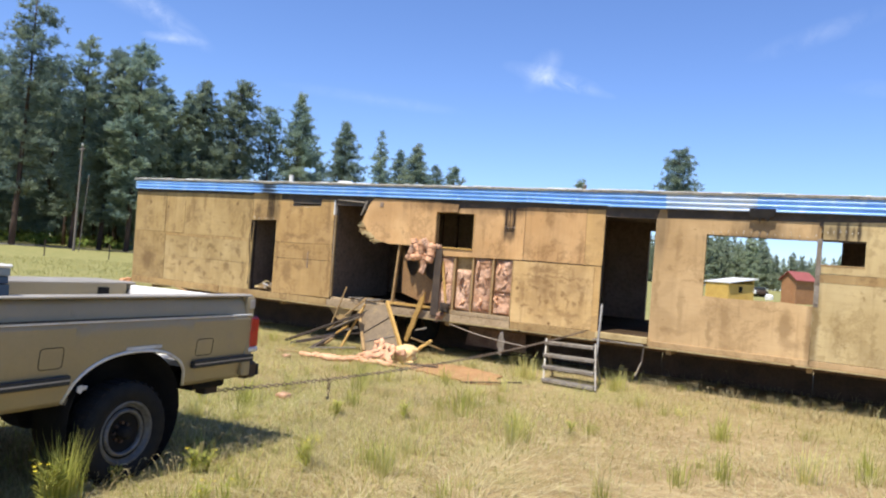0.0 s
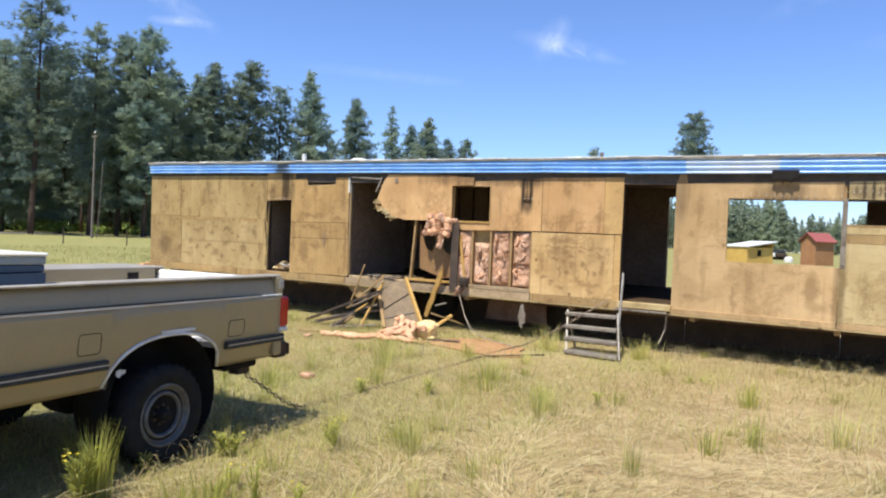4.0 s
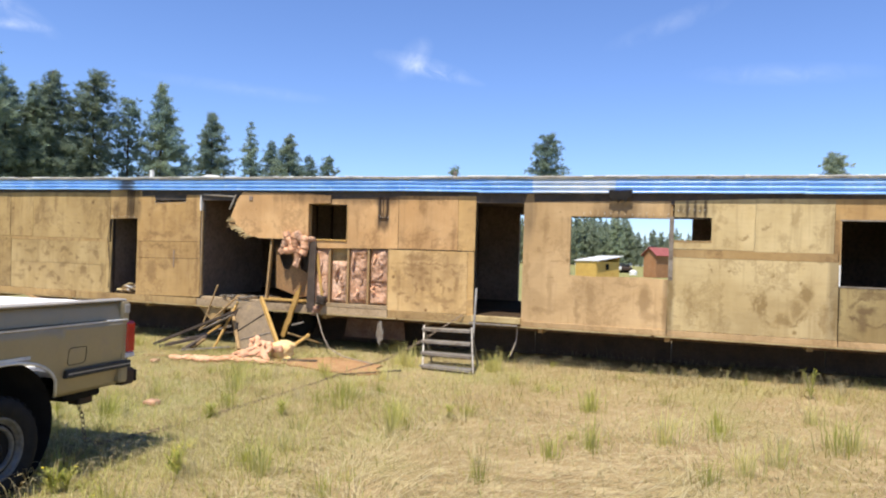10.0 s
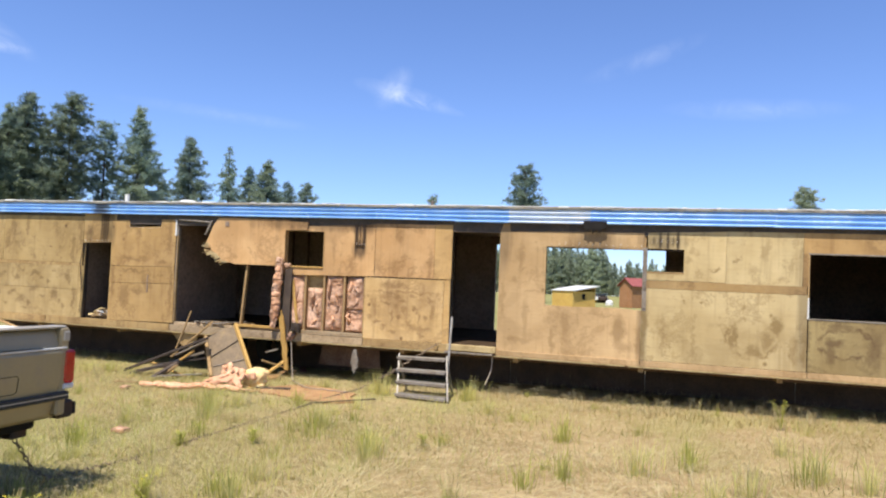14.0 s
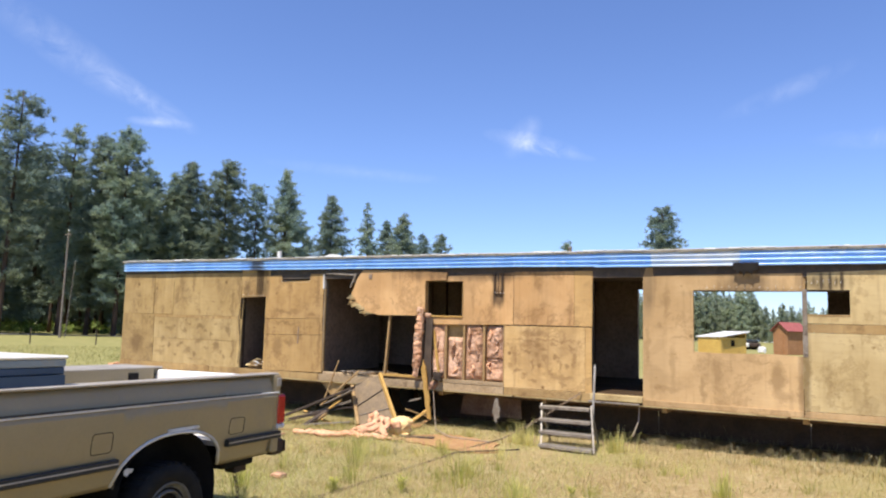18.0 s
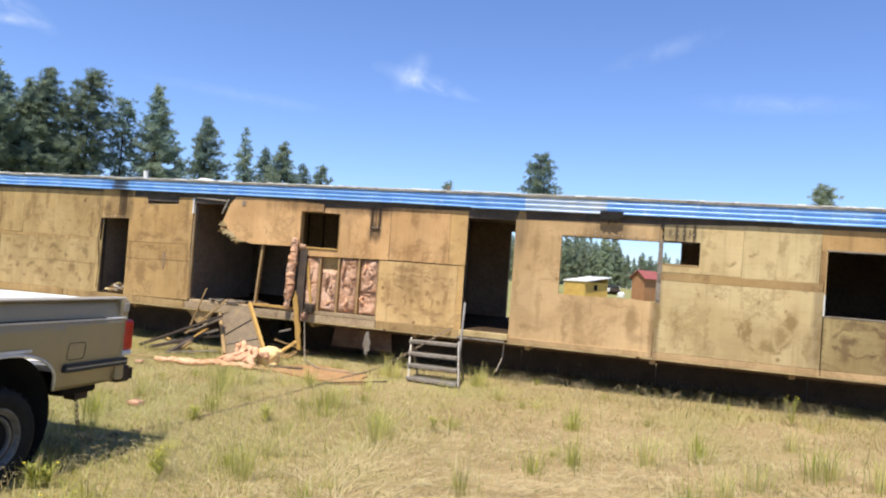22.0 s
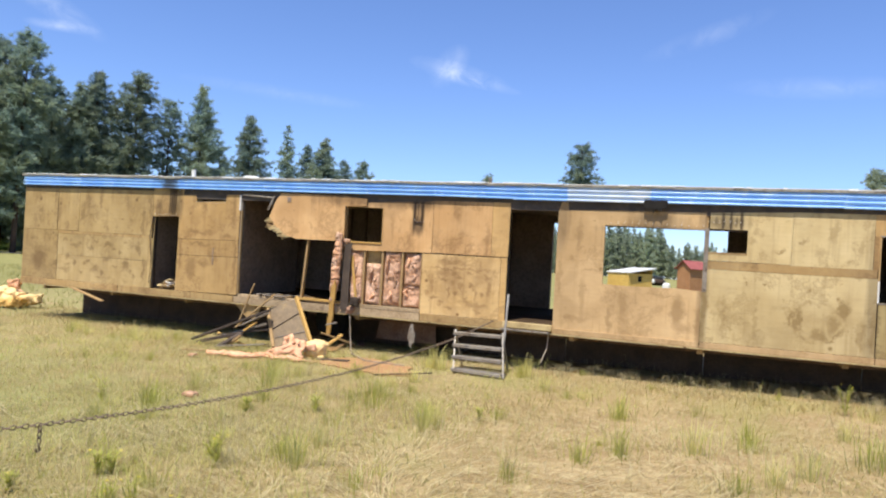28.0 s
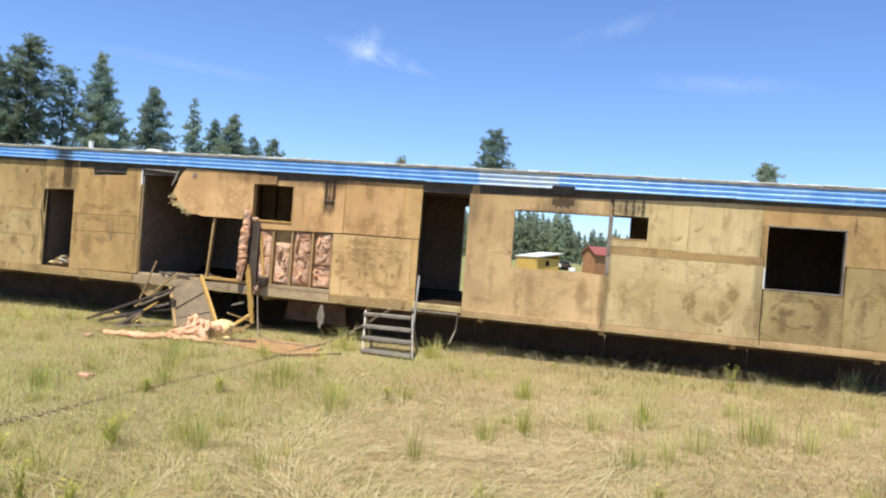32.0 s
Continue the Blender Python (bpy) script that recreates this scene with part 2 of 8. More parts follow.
        nt.links.new(mp.outputs[0], ln.inputs[0])
        sub = nt.nodes.new("ShaderNodeMath")
        sub.operation = "MULTIPLY_ADD"
        nt.links.new(run, sub.inputs[0])
        sub.inputs[1].default_value = -0.9
        nt.links.new(ln.outputs["Value"], sub.inputs[2])
        inv = nt.nodes.new("ShaderNodeMapRange")
        inv.inputs["From Min"].default_value, inv.inputs["From Max"].default_value = 0.62, 0.0
        inv.inputs["To Max"].default_value = k
        nt.links.new(sub.outputs[0], inv.inputs["Value"])
        col = mixed(nt, inv.outputs[0], col, (0.03, 0.022, 0.018))
    # old water stains, their outlines frayed by noise
    fray = nd(nt, "ShaderNodeTexNoise", Scale=5.5, Detail=6.0, Roughness=0.7)
    nt.links.new(tc.outputs["Object"], fray.inputs["Vector"])
    push = nt.nodes.new("ShaderNodeVectorMath")
    push.operation = "MULTIPLY_ADD"
    nt.links.new(fray.outputs["Color"], push.inputs[0])
    push.inputs[1].default_value, push.inputs[2].default_value = (0.34, 0.0, 0.34), (-0.17, 0.0, -0.17)
    moved = nt.nodes.new("ShaderNodeVectorMath")
    nt.links.new(tc.outputs["Object"], moved.inputs[0])
    nt.links.new(push.outputs[0], moved.inputs[1])
    most = None
    for cx, cz, rx, rz, k in [m for m in STAIN if any(a - 0.15 < m[0] < b + 0.15 for a, b in spans)]:
        mp = nt.nodes.new("ShaderNodeMapping")
        mp.inputs["Location"].default_value = (-cx / rx, 0, -cz / rz)
        mp.inputs["Scale"].default_value = (1 / rx, 0, 1 / rz)
        nt.links.new(moved.outputs[0], mp.inputs["Vector"])
        ln = nt.nodes.new("ShaderNodeVectorMath")
        ln.operation = "LENGTH"
        nt.links.new(mp.outputs[0], ln.inputs[0])
        inv = nt.nodes.new("ShaderNodeMapRange")
        inv.inputs["From Min"].default_value, inv.inputs["From Max"].default_value = (1.15, 0.5) if k > 0 else (0.13, 0.03)
        inv.inputs["To Max"].default_value = abs(k)
        if k > 0:
            nt.links.new(ln.outputs["Value"], inv.inputs["Value"])
        else:                                      # only the dried rim shows
            rim = nt.nodes.new("ShaderNodeMath")
            rim.operation, rim.inputs[1].default_value = "SUBTRACT", 1.0
            nt.links.new(ln.outputs["Value"], rim.inputs[0])
            off = nt.nodes.new("ShaderNodeMath")
            off.operation = "ABSOLUTE"
            nt.links.new(rim.outputs[0], off.inputs[0])
            nt.links.new(off.outputs[0], inv.inputs["Value"])
            broken = nt.nodes.new("ShaderNodeMath")
            broken.operation = "MULTIPLY"
            nt.links.new(inv.outputs[0], broken.inputs[0])
            nt.links.new(ramp(nt, noise_at(nt, tc.outputs["Object"], 3.1, 4), 0.42, 0.58), broken.inputs[1])
        level = inv.outputs[0] if k > 0 else broken.outputs[0]
        if most is None:
            most = level
        else:
            mx = nt.nodes.new("ShaderNodeMath")
            mx.operation = "MAXIMUM"
            nt.links.new(most, mx.inputs[0])
            nt.links.new(level, mx.inputs[1])
            most = mx.outputs[0]
    col = mixed(nt, most, col, dark)
    col = tint(nt, col, 0.09)
    nt.links.new(col, p.inputs["Base Color"])
    p.inputs["Roughness"].default_value, p.inputs["Specular IOR Level"].default_value = 0.85, 0.2
    bumped(nt, p, grain, 0.25, 0.004)
    return m


# burned or rain-marked places on the wall: along, up, half width, half height, depth
SOOT = ((-7.22, 2.62, 0.13, 0.55, 0.6), (-7.6, 2.45, 0.1, 0.3, 0.3), (-7.05, 2.55, 0.1, 0.4, 0.5), (-7.2, 2.95, 0.28, 0.25, 0.7), (-1.69, 2.34, 0.15, 0.2, 0.7), (-1.76, 2.6, 0.05, 0.36, 0.75), (-1.62, 2.6, 0.06, 0.36, 0.75), (-1.62, 2.75, 0.3, 0.16, 0.55), (-2.4, 2.78, 1.6, 0.16, 0.5),
        (3.4, 2.62, 0.38, 0.2, 0.5), (2.4, 2.6, 0.5, 0.2, 0.45), (2.45, 2.44, 1.0, 0.1, 0.5), (3.14, 1.5, 0.1, 1.3, 0.45), (0.9, 2.5, 0.14, 0.6, 0.4),
        (3.38, 2.62, 0.032, 0.17, 0.8), (3.49, 2.62, 0.028, 0.16, 0.8), (3.57, 2.63, 0.025, 0.12, 0.6), (3.64, 2.63, 0.03, 0.17, 0.8), (3.28, 2.64, 0.028, 0.1, 0.5), (6.68, 2.55, 0.03, 0.2, 0.5), (-3.2, 1.8, 0.25, 0.4, 0.5), (5.42, 1.6, 0.1, 1.2, 0.4))
STAIN = ((4.47, 1.22, 0.06, 0.24, 0.75), (4.76, 1.0, 0.14, 0.08, 0.65), (4.93, 1.18, 0.10, 0.15, 0.65), (5.07, 1.40, 0.07, 0.18, 0.75),
         (5.84, 1.2, 0.16, 0.10, 0.75), (5.92, 1.43, 0.22, 0.06, 0.6), (5.78, 1.05, 0.08, 0.2, 0.6), (6.35, 1.15, 0.10, 0.28, 0.6), (6.85, 1.3, 0.08, 0.25, 0.5),
         (2.78, 1.2, 0.12, 0.3, 0.65), (1.94, 1.25, 0.08, 0.25, 0.5), (3.16, 1.25, 0.06, 0.45, 0.6), (4.73, 1.97, 0.3, 0.04, 0.5), (5.2, 1.94, 0.2, 0.04, 0.5))
STAIN += ((-0.95, 1.42, 0.13, 0.26, 0.28), (-0.78, 1.2, 0.08, 0.18, 0.25), (-0.5, 1.45, 0.12, 0.12, 0.25), (-1.4, 1.35, 0.06, 0.28, 0.3), (-1.0, 1.74, 0.3, 0.07, 0.5), (-0.55, 1.0, 0.25, 0.05, 0.45),
          (-0.95, 2.6, 0.07, 0.14, 0.4), (-0.38, 2.2, 0.05, 0.3, 0.35), (4.9, 2.55, 0.06, 0.2, 0.4), (4.74, 2.24, 0.12, 0.08, 0.35))
STAIN += ((-11.0, 1.25, 0.22, 0.26, 0.65), (-10.1, 1.35, 0.08, 0.07, 0.55), (-8.93, 1.65, 0.13, 0.05, 0.55), (-9.4, 1.55, 0.1, 0.05, 0.45), (-8.95, 1.35, 0.15, 0.05, 0.5), (-8.4, 1.25, 0.09, 0.14, 0.65), (-7.93, 1.15, 0.05, 0.25, 0.55),
          (-9.55, 2.6, 0.05, 0.2, 0.4), (-9.2, 2.6, 0.06, 0.2, 0.45), (-7.82, 2.5, 0.05, 0.35, 0.55), (-6.7, 1.3, 0.14, 0.22, 0.5), (-6.35, 1.4, 0.18, 0.09, 0.45), (-6.5, 2.02, 0.45, 0.05, 0.45), (-5.85, 1.95, 0.14, 0.07, 0.45), (-5.7, 2.5, 0.07, 0.3, 0.4))
STAIN += ((-0.85, 1.62, 0.72, 0.022, 0.5), (-1.05, 1.22, 0.035, 0.16, 0.55), (-0.82, 1.3, 0.03, 0.12, 0.5), (-0.55, 1.2, 0.03, 0.16, 0.5), (-1.3, 1.1, 0.08, 0.05, 0.55), (-0.7, 1.05, 0.12, 0.04, 0.55), (-0.3, 1.35, 0.05, 0.14, 0.5),
          (-9.9, 1.2, 0.06, 0.05, 0.6), (-9.5, 1.25, 0.07, 0.05, 0.6), (-9.1, 1.05, 0.06, 0.06, 0.6), (-8.6, 1.5, 0.07, 0.05, 0.6), (-9.7, 1.0, 0.05, 0.05, 0.5), (-8.3, 1.1, 0.06, 0.05, 0.6), (1.1, 1.9, 0.06, 0.05, 0.4), (1.4, 1.75, 0.2, 0.025, 0.4), (1.2, 0.95, 0.25, 0.05, 0.35), (0.9, 1.6, 0.05, 0.4, 0.4), (2.6, 1.42, 0.35, 0.03, 0.4))
STAIN += ((4.72, 1.2, 0.36, 0.26, -0.7), (5.98, 1.2, 0.36, 0.22, -0.75), (6.9, 1.25, 0.22, 0.3, -0.5), 
          (3.75, 1.72, 0.035, 0.045, 0.8), (4.02, 1.70, 0.04, 0.04, 0.8), (4.62, 1.68, 0.035, 0.04, 0.7), (5.0, 1.55, 0.03, 0.04, 0.7), (3.55, 1.0, 0.03, 0.05, 0.6), (4.2, 2.22, 0.07, 0.02, 0.7), (4.5, 2.35, 0.03, 0.03, 0.6), (5.25, 2.3, 0.05, 0.2, 0.35),
          (3.9, 1.12, 0.03, 0.28, 0.4), (3.45, 1.15, 0.04, 0.3, 0.4), (5.3, 1.05, 0.05, 0.25, 0.5), (3.12, 1.0, 0.08, 0.3, 0.6), (5.46, 1.1, 0.06, 0.35, 0.55), (1.75, 1.0, 0.05, 0.25, 0.45), (2.9, 0.95, 0.16, 0.1, 0.45), (1.2, 2.3, 0.05, 0.3, 0.4), (1.3, 1.3, 0.06, 0.4, 0.3),
          (-1.85, 2.15, 0.05, 0.3, 0.35), (-2.2, 2.3, 0.04, 0.25, 0.3), (-7.0, 1.6, 0.06, 0.4, 0.45), (-5.62, 1.5, 0.05, 0.5, 0.45), (-6.55, 1.78, 0.35, 0.03, 0.5), (-6.2, 1.6, 0.12, 0.08, 0.45), (-9.9, 1.6, 0.16, 0.06, 0.4), (-10.2, 1.05, 0.2, 0.05, 0.45), (-9.3, 1.1, 0.12, 0.1, 0.5),
          (-8.1, 1.6, 0.12, 0.1, 0.5), (-8.0, 2.2, 0.05, 0.35, 0.4), (-10.45, 2.3, 0.05, 0.35, 0.3), (-11.2, 1.7, 0.1, 0.06, 0.4))
STAIN += ((-1.12, 1.44, 0.10, 0.045, 0.6), (-0.86, 1.46, 0.11, 0.04, 0.6), (-0.62, 1.36, 0.08, 0.05, 0.6), (-0.93, 1.2, 0.07, 0.055, 0.6), (-0.72, 1.12, 0.09, 0.04, 0.55), (-1.2, 1.02, 0.08, 0.045, 0.55),
          (-0.42, 1.22, 0.06, 0.05, 0.55), (-0.35, 1.5, 0.08, 0.035, 0.5), (-1.02, 0.95, 0.09, 0.035, 0.5), (-0.5, 0.92, 0.07, 0.04, 0.5), (-1.44, 1.2, 0.05, 0.05, 0.5), (-0.66, 1.56, 0.07, 0.03, 0.5))
STAIN += ((-10.2, 1.7, 0.09, 0.035, 0.5), (-9.75, 1.66, 0.07, 0.04, 0.5), (-9.3, 1.72, 0.08, 0.03, 0.5), (-8.8, 1.58, 0.07, 0.045, 0.55), (-8.45, 1.7, 0.06, 0.04, 0.5), (-8.05, 1.5, 0.05, 0.06, 0.5), (-10.1, 1.15, 0.09, 0.04, 0.5), (-9.6, 1.2, 0.07, 0.05, 0.55), (-8.75, 1.18, 0.09, 0.04, 0.55), (-8.2, 1.0, 0.07, 0.05, 0.5), (-9.2, 0.95, 0.1, 0.035, 0.5))
ply_tan = plywood("plywood_tan", (0.58, 0.375, 0.155), (0.475, 0.29, 0.108), (0.16, 0.085, 0.038), ((-0.4, 0.0), (5.4, 6.65)))
# less saturated than the other sheets: lens haze put into the tone
ply_pale = plywood("plywood_pale", (0.59, 0.46, 0.24), (0.49, 0.365, 0.175), (0.21, 0.135, 0.052), ((3.2, 5.5),))
ply_sand = plywood("plywood_warm_sand", (0.63, 0.43, 0.20), (0.53, 0.342, 0.14), (0.17, 0.088, 0.036), ((-1.6, -0.1),))
ply_straw = plywood("plywood_straw", (0.50, 0.362, 0.17), (0.415, 0.288, 0.122), (0.155, 0.092, 0.04), ((-10.45, -7.8),))
ply_amber = plywood("plywood_amber", (0.475, 0.308, 0.128), (0.385, 0.236, 0.09), (0.15, 0.08, 0.036), ((-7.9, -5.5),))
ply_left = plywood("plywood_weathered_tan", (0.45, 0.315, 0.138), (0.37, 0.248, 0.10), (0.14, 0.08, 0.037), ((-11.5, -7.7),))
ply_red = plywood("plywood_reddish", (0.635, 0.395, 0.185), (0.53, 0.308, 0.13), (0.165, 0.088, 0.036), ((-4.9, 0.0),), True)
ply_brown = plywood("plywood_brown", (0.455, 0.31, 0.135), (0.365, 0.232, 0.092), (0.135, 0.072, 0.035), ((-11.5, -10.4), (-7.8, -6.9), (6.5, 8.1)))
ply_olive = plywood("plywood_olive_brown", (0.40, 0.305, 0.135), (0.32, 0.23, 0.095), (0.12, 0.072, 0.035), ((5.4, 8.1),))
ply_grey = plywood("plywood_greyed", (0.565, 0.385, 0.195), (0.465, 0.305, 0.145), (0.22, 0.135, 0.058), ((0.8, 3.2),))
lumber = surface("sawn_lumber", (0.429, 0.281, 0.125), (0.328, 0.203, 0.0858), 3, 40, 0.8, 0.2, stretch=(1, 1, 1), vary=0.15)
lumber_bright = surface("fresh_lumber", (0.62, 0.375, 0.11), (0.52, 0.30, 0.08), 3, 40, 0.75, 0.2, vary=0.12)
lumber_grey = surface("weathered_lumber", (0.281, 0.242, 0.195), (0.187, 0.148, 0.109), 4, 45, 0.85, 0.3, vary=0.15, dirt=(0.078, 0.0546, 0.039))
lumber_dark = surface("dark_lumber", (0.085, 0.06, 0.042), (0.05, 0.036, 0.027), 4, 45, 0.85, 0.3, vary=0.2)
# even brown for the inside, lifted to stand in for veiling glare
inside_brown = surface("brown_panelled_interior", (0.33, 0.245, 0.18), (0.26, 0.19, 0.14), 2, 18, 0.95, 0.2, vary=0.08, spec=0.1)
# floor tone darkened: the doorway's shade is put into the colour
deck_wood = surface("shade_toned_floor", (0.075, 0.048, 0.028), (0.055, 0.035, 0.02), 2, 18, 0.95, 0.2, vary=0.05, spec=0.02, dirt=(0.10, 0.07, 0.045))
paper_brown = surface("brown_building_paper", (0.328, 0.191, 0.125), (0.25, 0.14, 0.0897), 4, 30, 0.9, 0.3, spec=0.1)
orange_board = surface("orange_brown_panelling", (0.343, 0.195, 0.0819), (0.281, 0.152, 0.0624), 3, 30, 0.8, 0.2, vary=0.05, dirt=(0.172, 0.0936, 0.0429))
felt = surface("black_roof_felt", (0.05, 0.042, 0.036), (0.09, 0.07, 0.055), 3, 40, 0.9, 0.3, vary=0.1, dirt=(0.13, 0.09, 0.06))
black_felt = surface("black_felt", (0.018, 0.016, 0.015), (0.03, 0.026, 0.022), 4, 40, 0.9, 0.2, spec=0.1)
# the pale third tone stands in for white highlights on the ribs
blue_metal = surface("blue_painted_metal", (0.20, 0.42, 0.82), (0.30, 0.53, 0.88), 2.5, 60, 0.30, 0.05, vary=0.06, dirt=(0.50, 0.66, 0.86), spec=0.6, speck=0.06)
smeared(blue_metal, -7.3, 0.3, (0.04, 0.035, 0.033))
pale_metal = surface("pale_blue_metal", (0.593, 0.655, 0.725), (0.429, 0.546, 0.718), 2.5, 60, 0.4, 0.05, vary=0.05, spec=0.5, speck=0.06)
roof_coat = surface("weathered_roof_coating", (0.484, 0.445, 0.374), (0.351, 0.312, 0.25), 3, 25, 0.85, 0.4, vary=0.05, dirt=(0.195, 0.156, 0.117))
white_metal = surface("white_metal", (0.75, 0.74, 0.70), (0.6, 0.58, 0.54), 5, 40, 0.5, 0.1, vary=0.05, speck=0.06)
steel_dark = surface("rusty_dark_steel", (0.05, 0.04, 0.035), (0.09, 0.05, 0.03), 5, 40, 0.7, 0.3, metal=0.3)
pink = surface("pink_fibreglass", (0.66, 0.42, 0.285), (0.47, 0.25, 0.14), 5, 22, 0.95, 1.0, vary=0.14, dirt=(0.26, 0.16, 0.085), spec=0.1, speck=0.4)
pink_clean = surface("fresh_pink_fibreglass", (0.74, 0.43, 0.265), (0.62, 0.315, 0.172), 6, 26, 0.95, 1.0, vary=0.10, dirt=(0.54, 0.34, 0.17), spec=0.1, speck=0.2)
foam = surface("yellow_foam", (0.84, 0.645, 0.31), (0.78, 0.53, 0.24), 6, 25, 0.9, 0.6, speck=0.15)
step_metal = surface("grey_aluminium", (0.351, 0.32, 0.273), (0.257, 0.226, 0.187), 6, 50, 0.5, 0.15, metal=0.5, vary=0.05, dirt=(0.172, 0.133, 0.0936))
screen_grey = surface("grey_brown_hardboard", (0.215, 0.155, 0.092), (0.26, 0.185, 0.108), 4, 30, 0.7, 0.2, dirt=(0.30, 0.21, 0.10))
chain_steel = surface("rusty_chain_steel", (0.27, 0.20, 0.14), (0.18, 0.13, 0.09), 20, 80, 0.6, 0.2, metal=0.5)
tan_paint = surface("tan_truck_paint", (0.315, 0.245, 0.132), (0.285, 0.222, 0.118), 1.5, 40, 0.33, 0.0, vary=0, dirt=(0.27, 0.215, 0.14), spec=0.5, speck=0.06)
grey_paint = surface("grey_tan_truck_paint", (0.40, 0.36, 0.30), (0.34, 0.30, 0.245), 1.5, 40, 0.3, 0.0, vary=0, dirt=(0.5, 0.47, 0.42), spec=0.5, speck=0.06)
bed_white = surface("worn_pale_bed_paint", (0.66, 0.64, 0.60), (0.54, 0.51, 0.46), 4, 30, 0.45, 0.1, vary=0, dirt=(0.40, 0.35, 0.28), speck=0.06)
chrome = surface("brushed_bright_metal", (0.72, 0.71, 0.68), (0.62, 0.60, 0.56), 8, 60, 0.25, 0.0, metal=0.9, vary=0)
black_rubber = surface("black_rubber", (0.013, 0.013, 0.013), (0.02, 0.019, 0.017), 10, 60, 0.85, 0.2, vary=0, dirt=(0.026, 0.022, 0.017), spec=0.12)
black_trim = surface("black_plastic_trim", (0.02, 0.02, 0.021), (0.03, 0.03, 0.03), 8, 60, 0.5, 0.0, vary=0)
rim_steel = surface("grey_steel_wheel", (0.17, 0.17, 0.165), (0.085, 0.082, 0.075), 9, 50, 0.5, 0.1, metal=0.4, vary=0, dirt=(0.16, 0.12, 0.08))
under_dark = surface("dark_undercarriage", (0.014, 0.013, 0.012), (0.022, 0.019, 0.016), 6, 40, 0.9, 0.2, vary=0, spec=0.1)
red_lens = surface("red_lamp_plastic", (0.55, 0.025, 0.015), (0.42, 0.018, 0.012), 9, 60, 0.2, 0.0, vary=0, spec=0.6, speck=0.06)
clear_lens = surface("clear_lamp_plastic", (0.75, 0.72, 0.68), (0.62, 0.60, 0.56), 9, 60, 0.2, 0.0, vary=0)
tool_blue = surface("blue_toolbox_paint", (0.035, 0.068, 0.115), (0.045, 0.08, 0.13), 5, 50, 0.35, 0.0, vary=0, speck=0.06)
tool_white = surface("white_toolbox_lid", (0.74, 0.72, 0.66), (0.62, 0.59, 0.52), 5, 50, 0.4, 0.0, vary=0, dirt=(0.42, 0.33, 0.22), speck=0.06)
tool_grey = surface("faded_grey_blue_paint", (0.26, 0.30, 0.31), (0.20, 0.24, 0.25), 5, 50, 0.4, 0.0, vary=0, dirt=(0.30, 0.26, 0.2), speck=0.06)
bark = surface("pine_bark", (0.10, 0.062, 0.042), (0.055, 0.036, 0.027), 3, 18, 0.95, 0.5, stretch=(1, 1, 0.3), vary=0.2)
pole_wood = surface("grey_pole_wood", (0.20, 0.17, 0.14), (0.14, 0.12, 0.10), 3, 20, 0.9, 0.3)
shed_yellow = surface("yellow_board_siding", (0.66, 0.43, 0.11), (0.58, 0.36, 0.09), 1, 12, 0.7, 0.2, vary=0.05)
shed_red = surface("orange_brown_siding", (0.40, 0.20, 0.09), (0.34, 0.165, 0.07), 1, 12, 0.75, 0.2, vary=0.05)
roof_red = surface("dark_red_roofing", (0.34, 0.10, 0.085), (0.28, 0.08, 0.07), 2, 15, 0.6, 0.2)
dirt_mat = surface("orange_brown_plywood_litter", (0.40, 0.225, 0.10), (0.33, 0.18, 0.075), 3, 25, 0.95, 0.4, dirt=(0.40, 0.29, 0.15))
asphalt = surface("pale_gravel_road", (0.30, 0.28, 0.26), (0.24, 0.22, 0.2), 1, 12, 0.95, 0.2)
glass_dark = surface("dark_tinted_glass", (0.015, 0.017, 0.018), (0.02, 0.022, 0.024), 2, 20, 0.05, 0.0, vary=0, spec=0.8)
rope_mat = surface("grey_tan_hose", (0.38, 0.31, 0.235), (0.28, 0.22, 0.16), 20, 90, 0.8, 0.3)
petal = surface("yellow_petals", (0.80, 0.66, 0.05), (0.72, 0.56, 0.04), 20, 60, 0.6, 0.0)


def leafy(name, tones, world_scale=0.0, dry=None, rough=0.6, through=0.25):
    """Blades or needles: tone from island to island, with patches over the ground."""
    m, nt, p = nodes_of(name)
    geo = nt.nodes.new("ShaderNodeNewGeometry")
    cr = nt.nodes.new("ShaderNodeValToRGB")
    el = cr.color_ramp.elements
    while len(el) < len(tones):
        el.new(0.5)
    for i, c in enumerate(tones):
        el[i].position, el[i].color = i / (len(tones) - 1), (*c, 1)
    nt.links.new(geo.outputs["Random Per Island"], cr.inputs[0])
    col = cr.outputs[0]
    if dry:
        mp = nt.nodes.new("ShaderNodeMapping")
        nt.links.new(geo.outputs["Position"], mp.inputs["Vector"])
        n1 = noise_at(nt, mp.outputs[0], world_scale, 4)
        col = mixed(nt, ramp(nt, n1, 0.42, 0.62), col, mixed(nt, 0.6, col, dry))
    col = tint(nt, col, 0.18)
    nt.links.new(col, p.inputs["Base Color"])
    p.inputs["Roughness"].default_value, p.inputs["Specular IOR Level"].default_value = rough, 0.25
    tr = nt.nodes.new("ShaderNodeBsdfTranslucent")
    nt.links.new(col, tr.inputs[0])
    add = nt.nodes.new("ShaderNodeMixShader")
    add.inputs[0].default_value = through
    nt.links.new(p.outputs[0], add.inputs[1])
    nt.links.new(tr.outputs[0], add.inputs[2])
    nt.links.new(add.outputs[0], nt.nodes["Material Output"].inputs["Surface"])
    return m


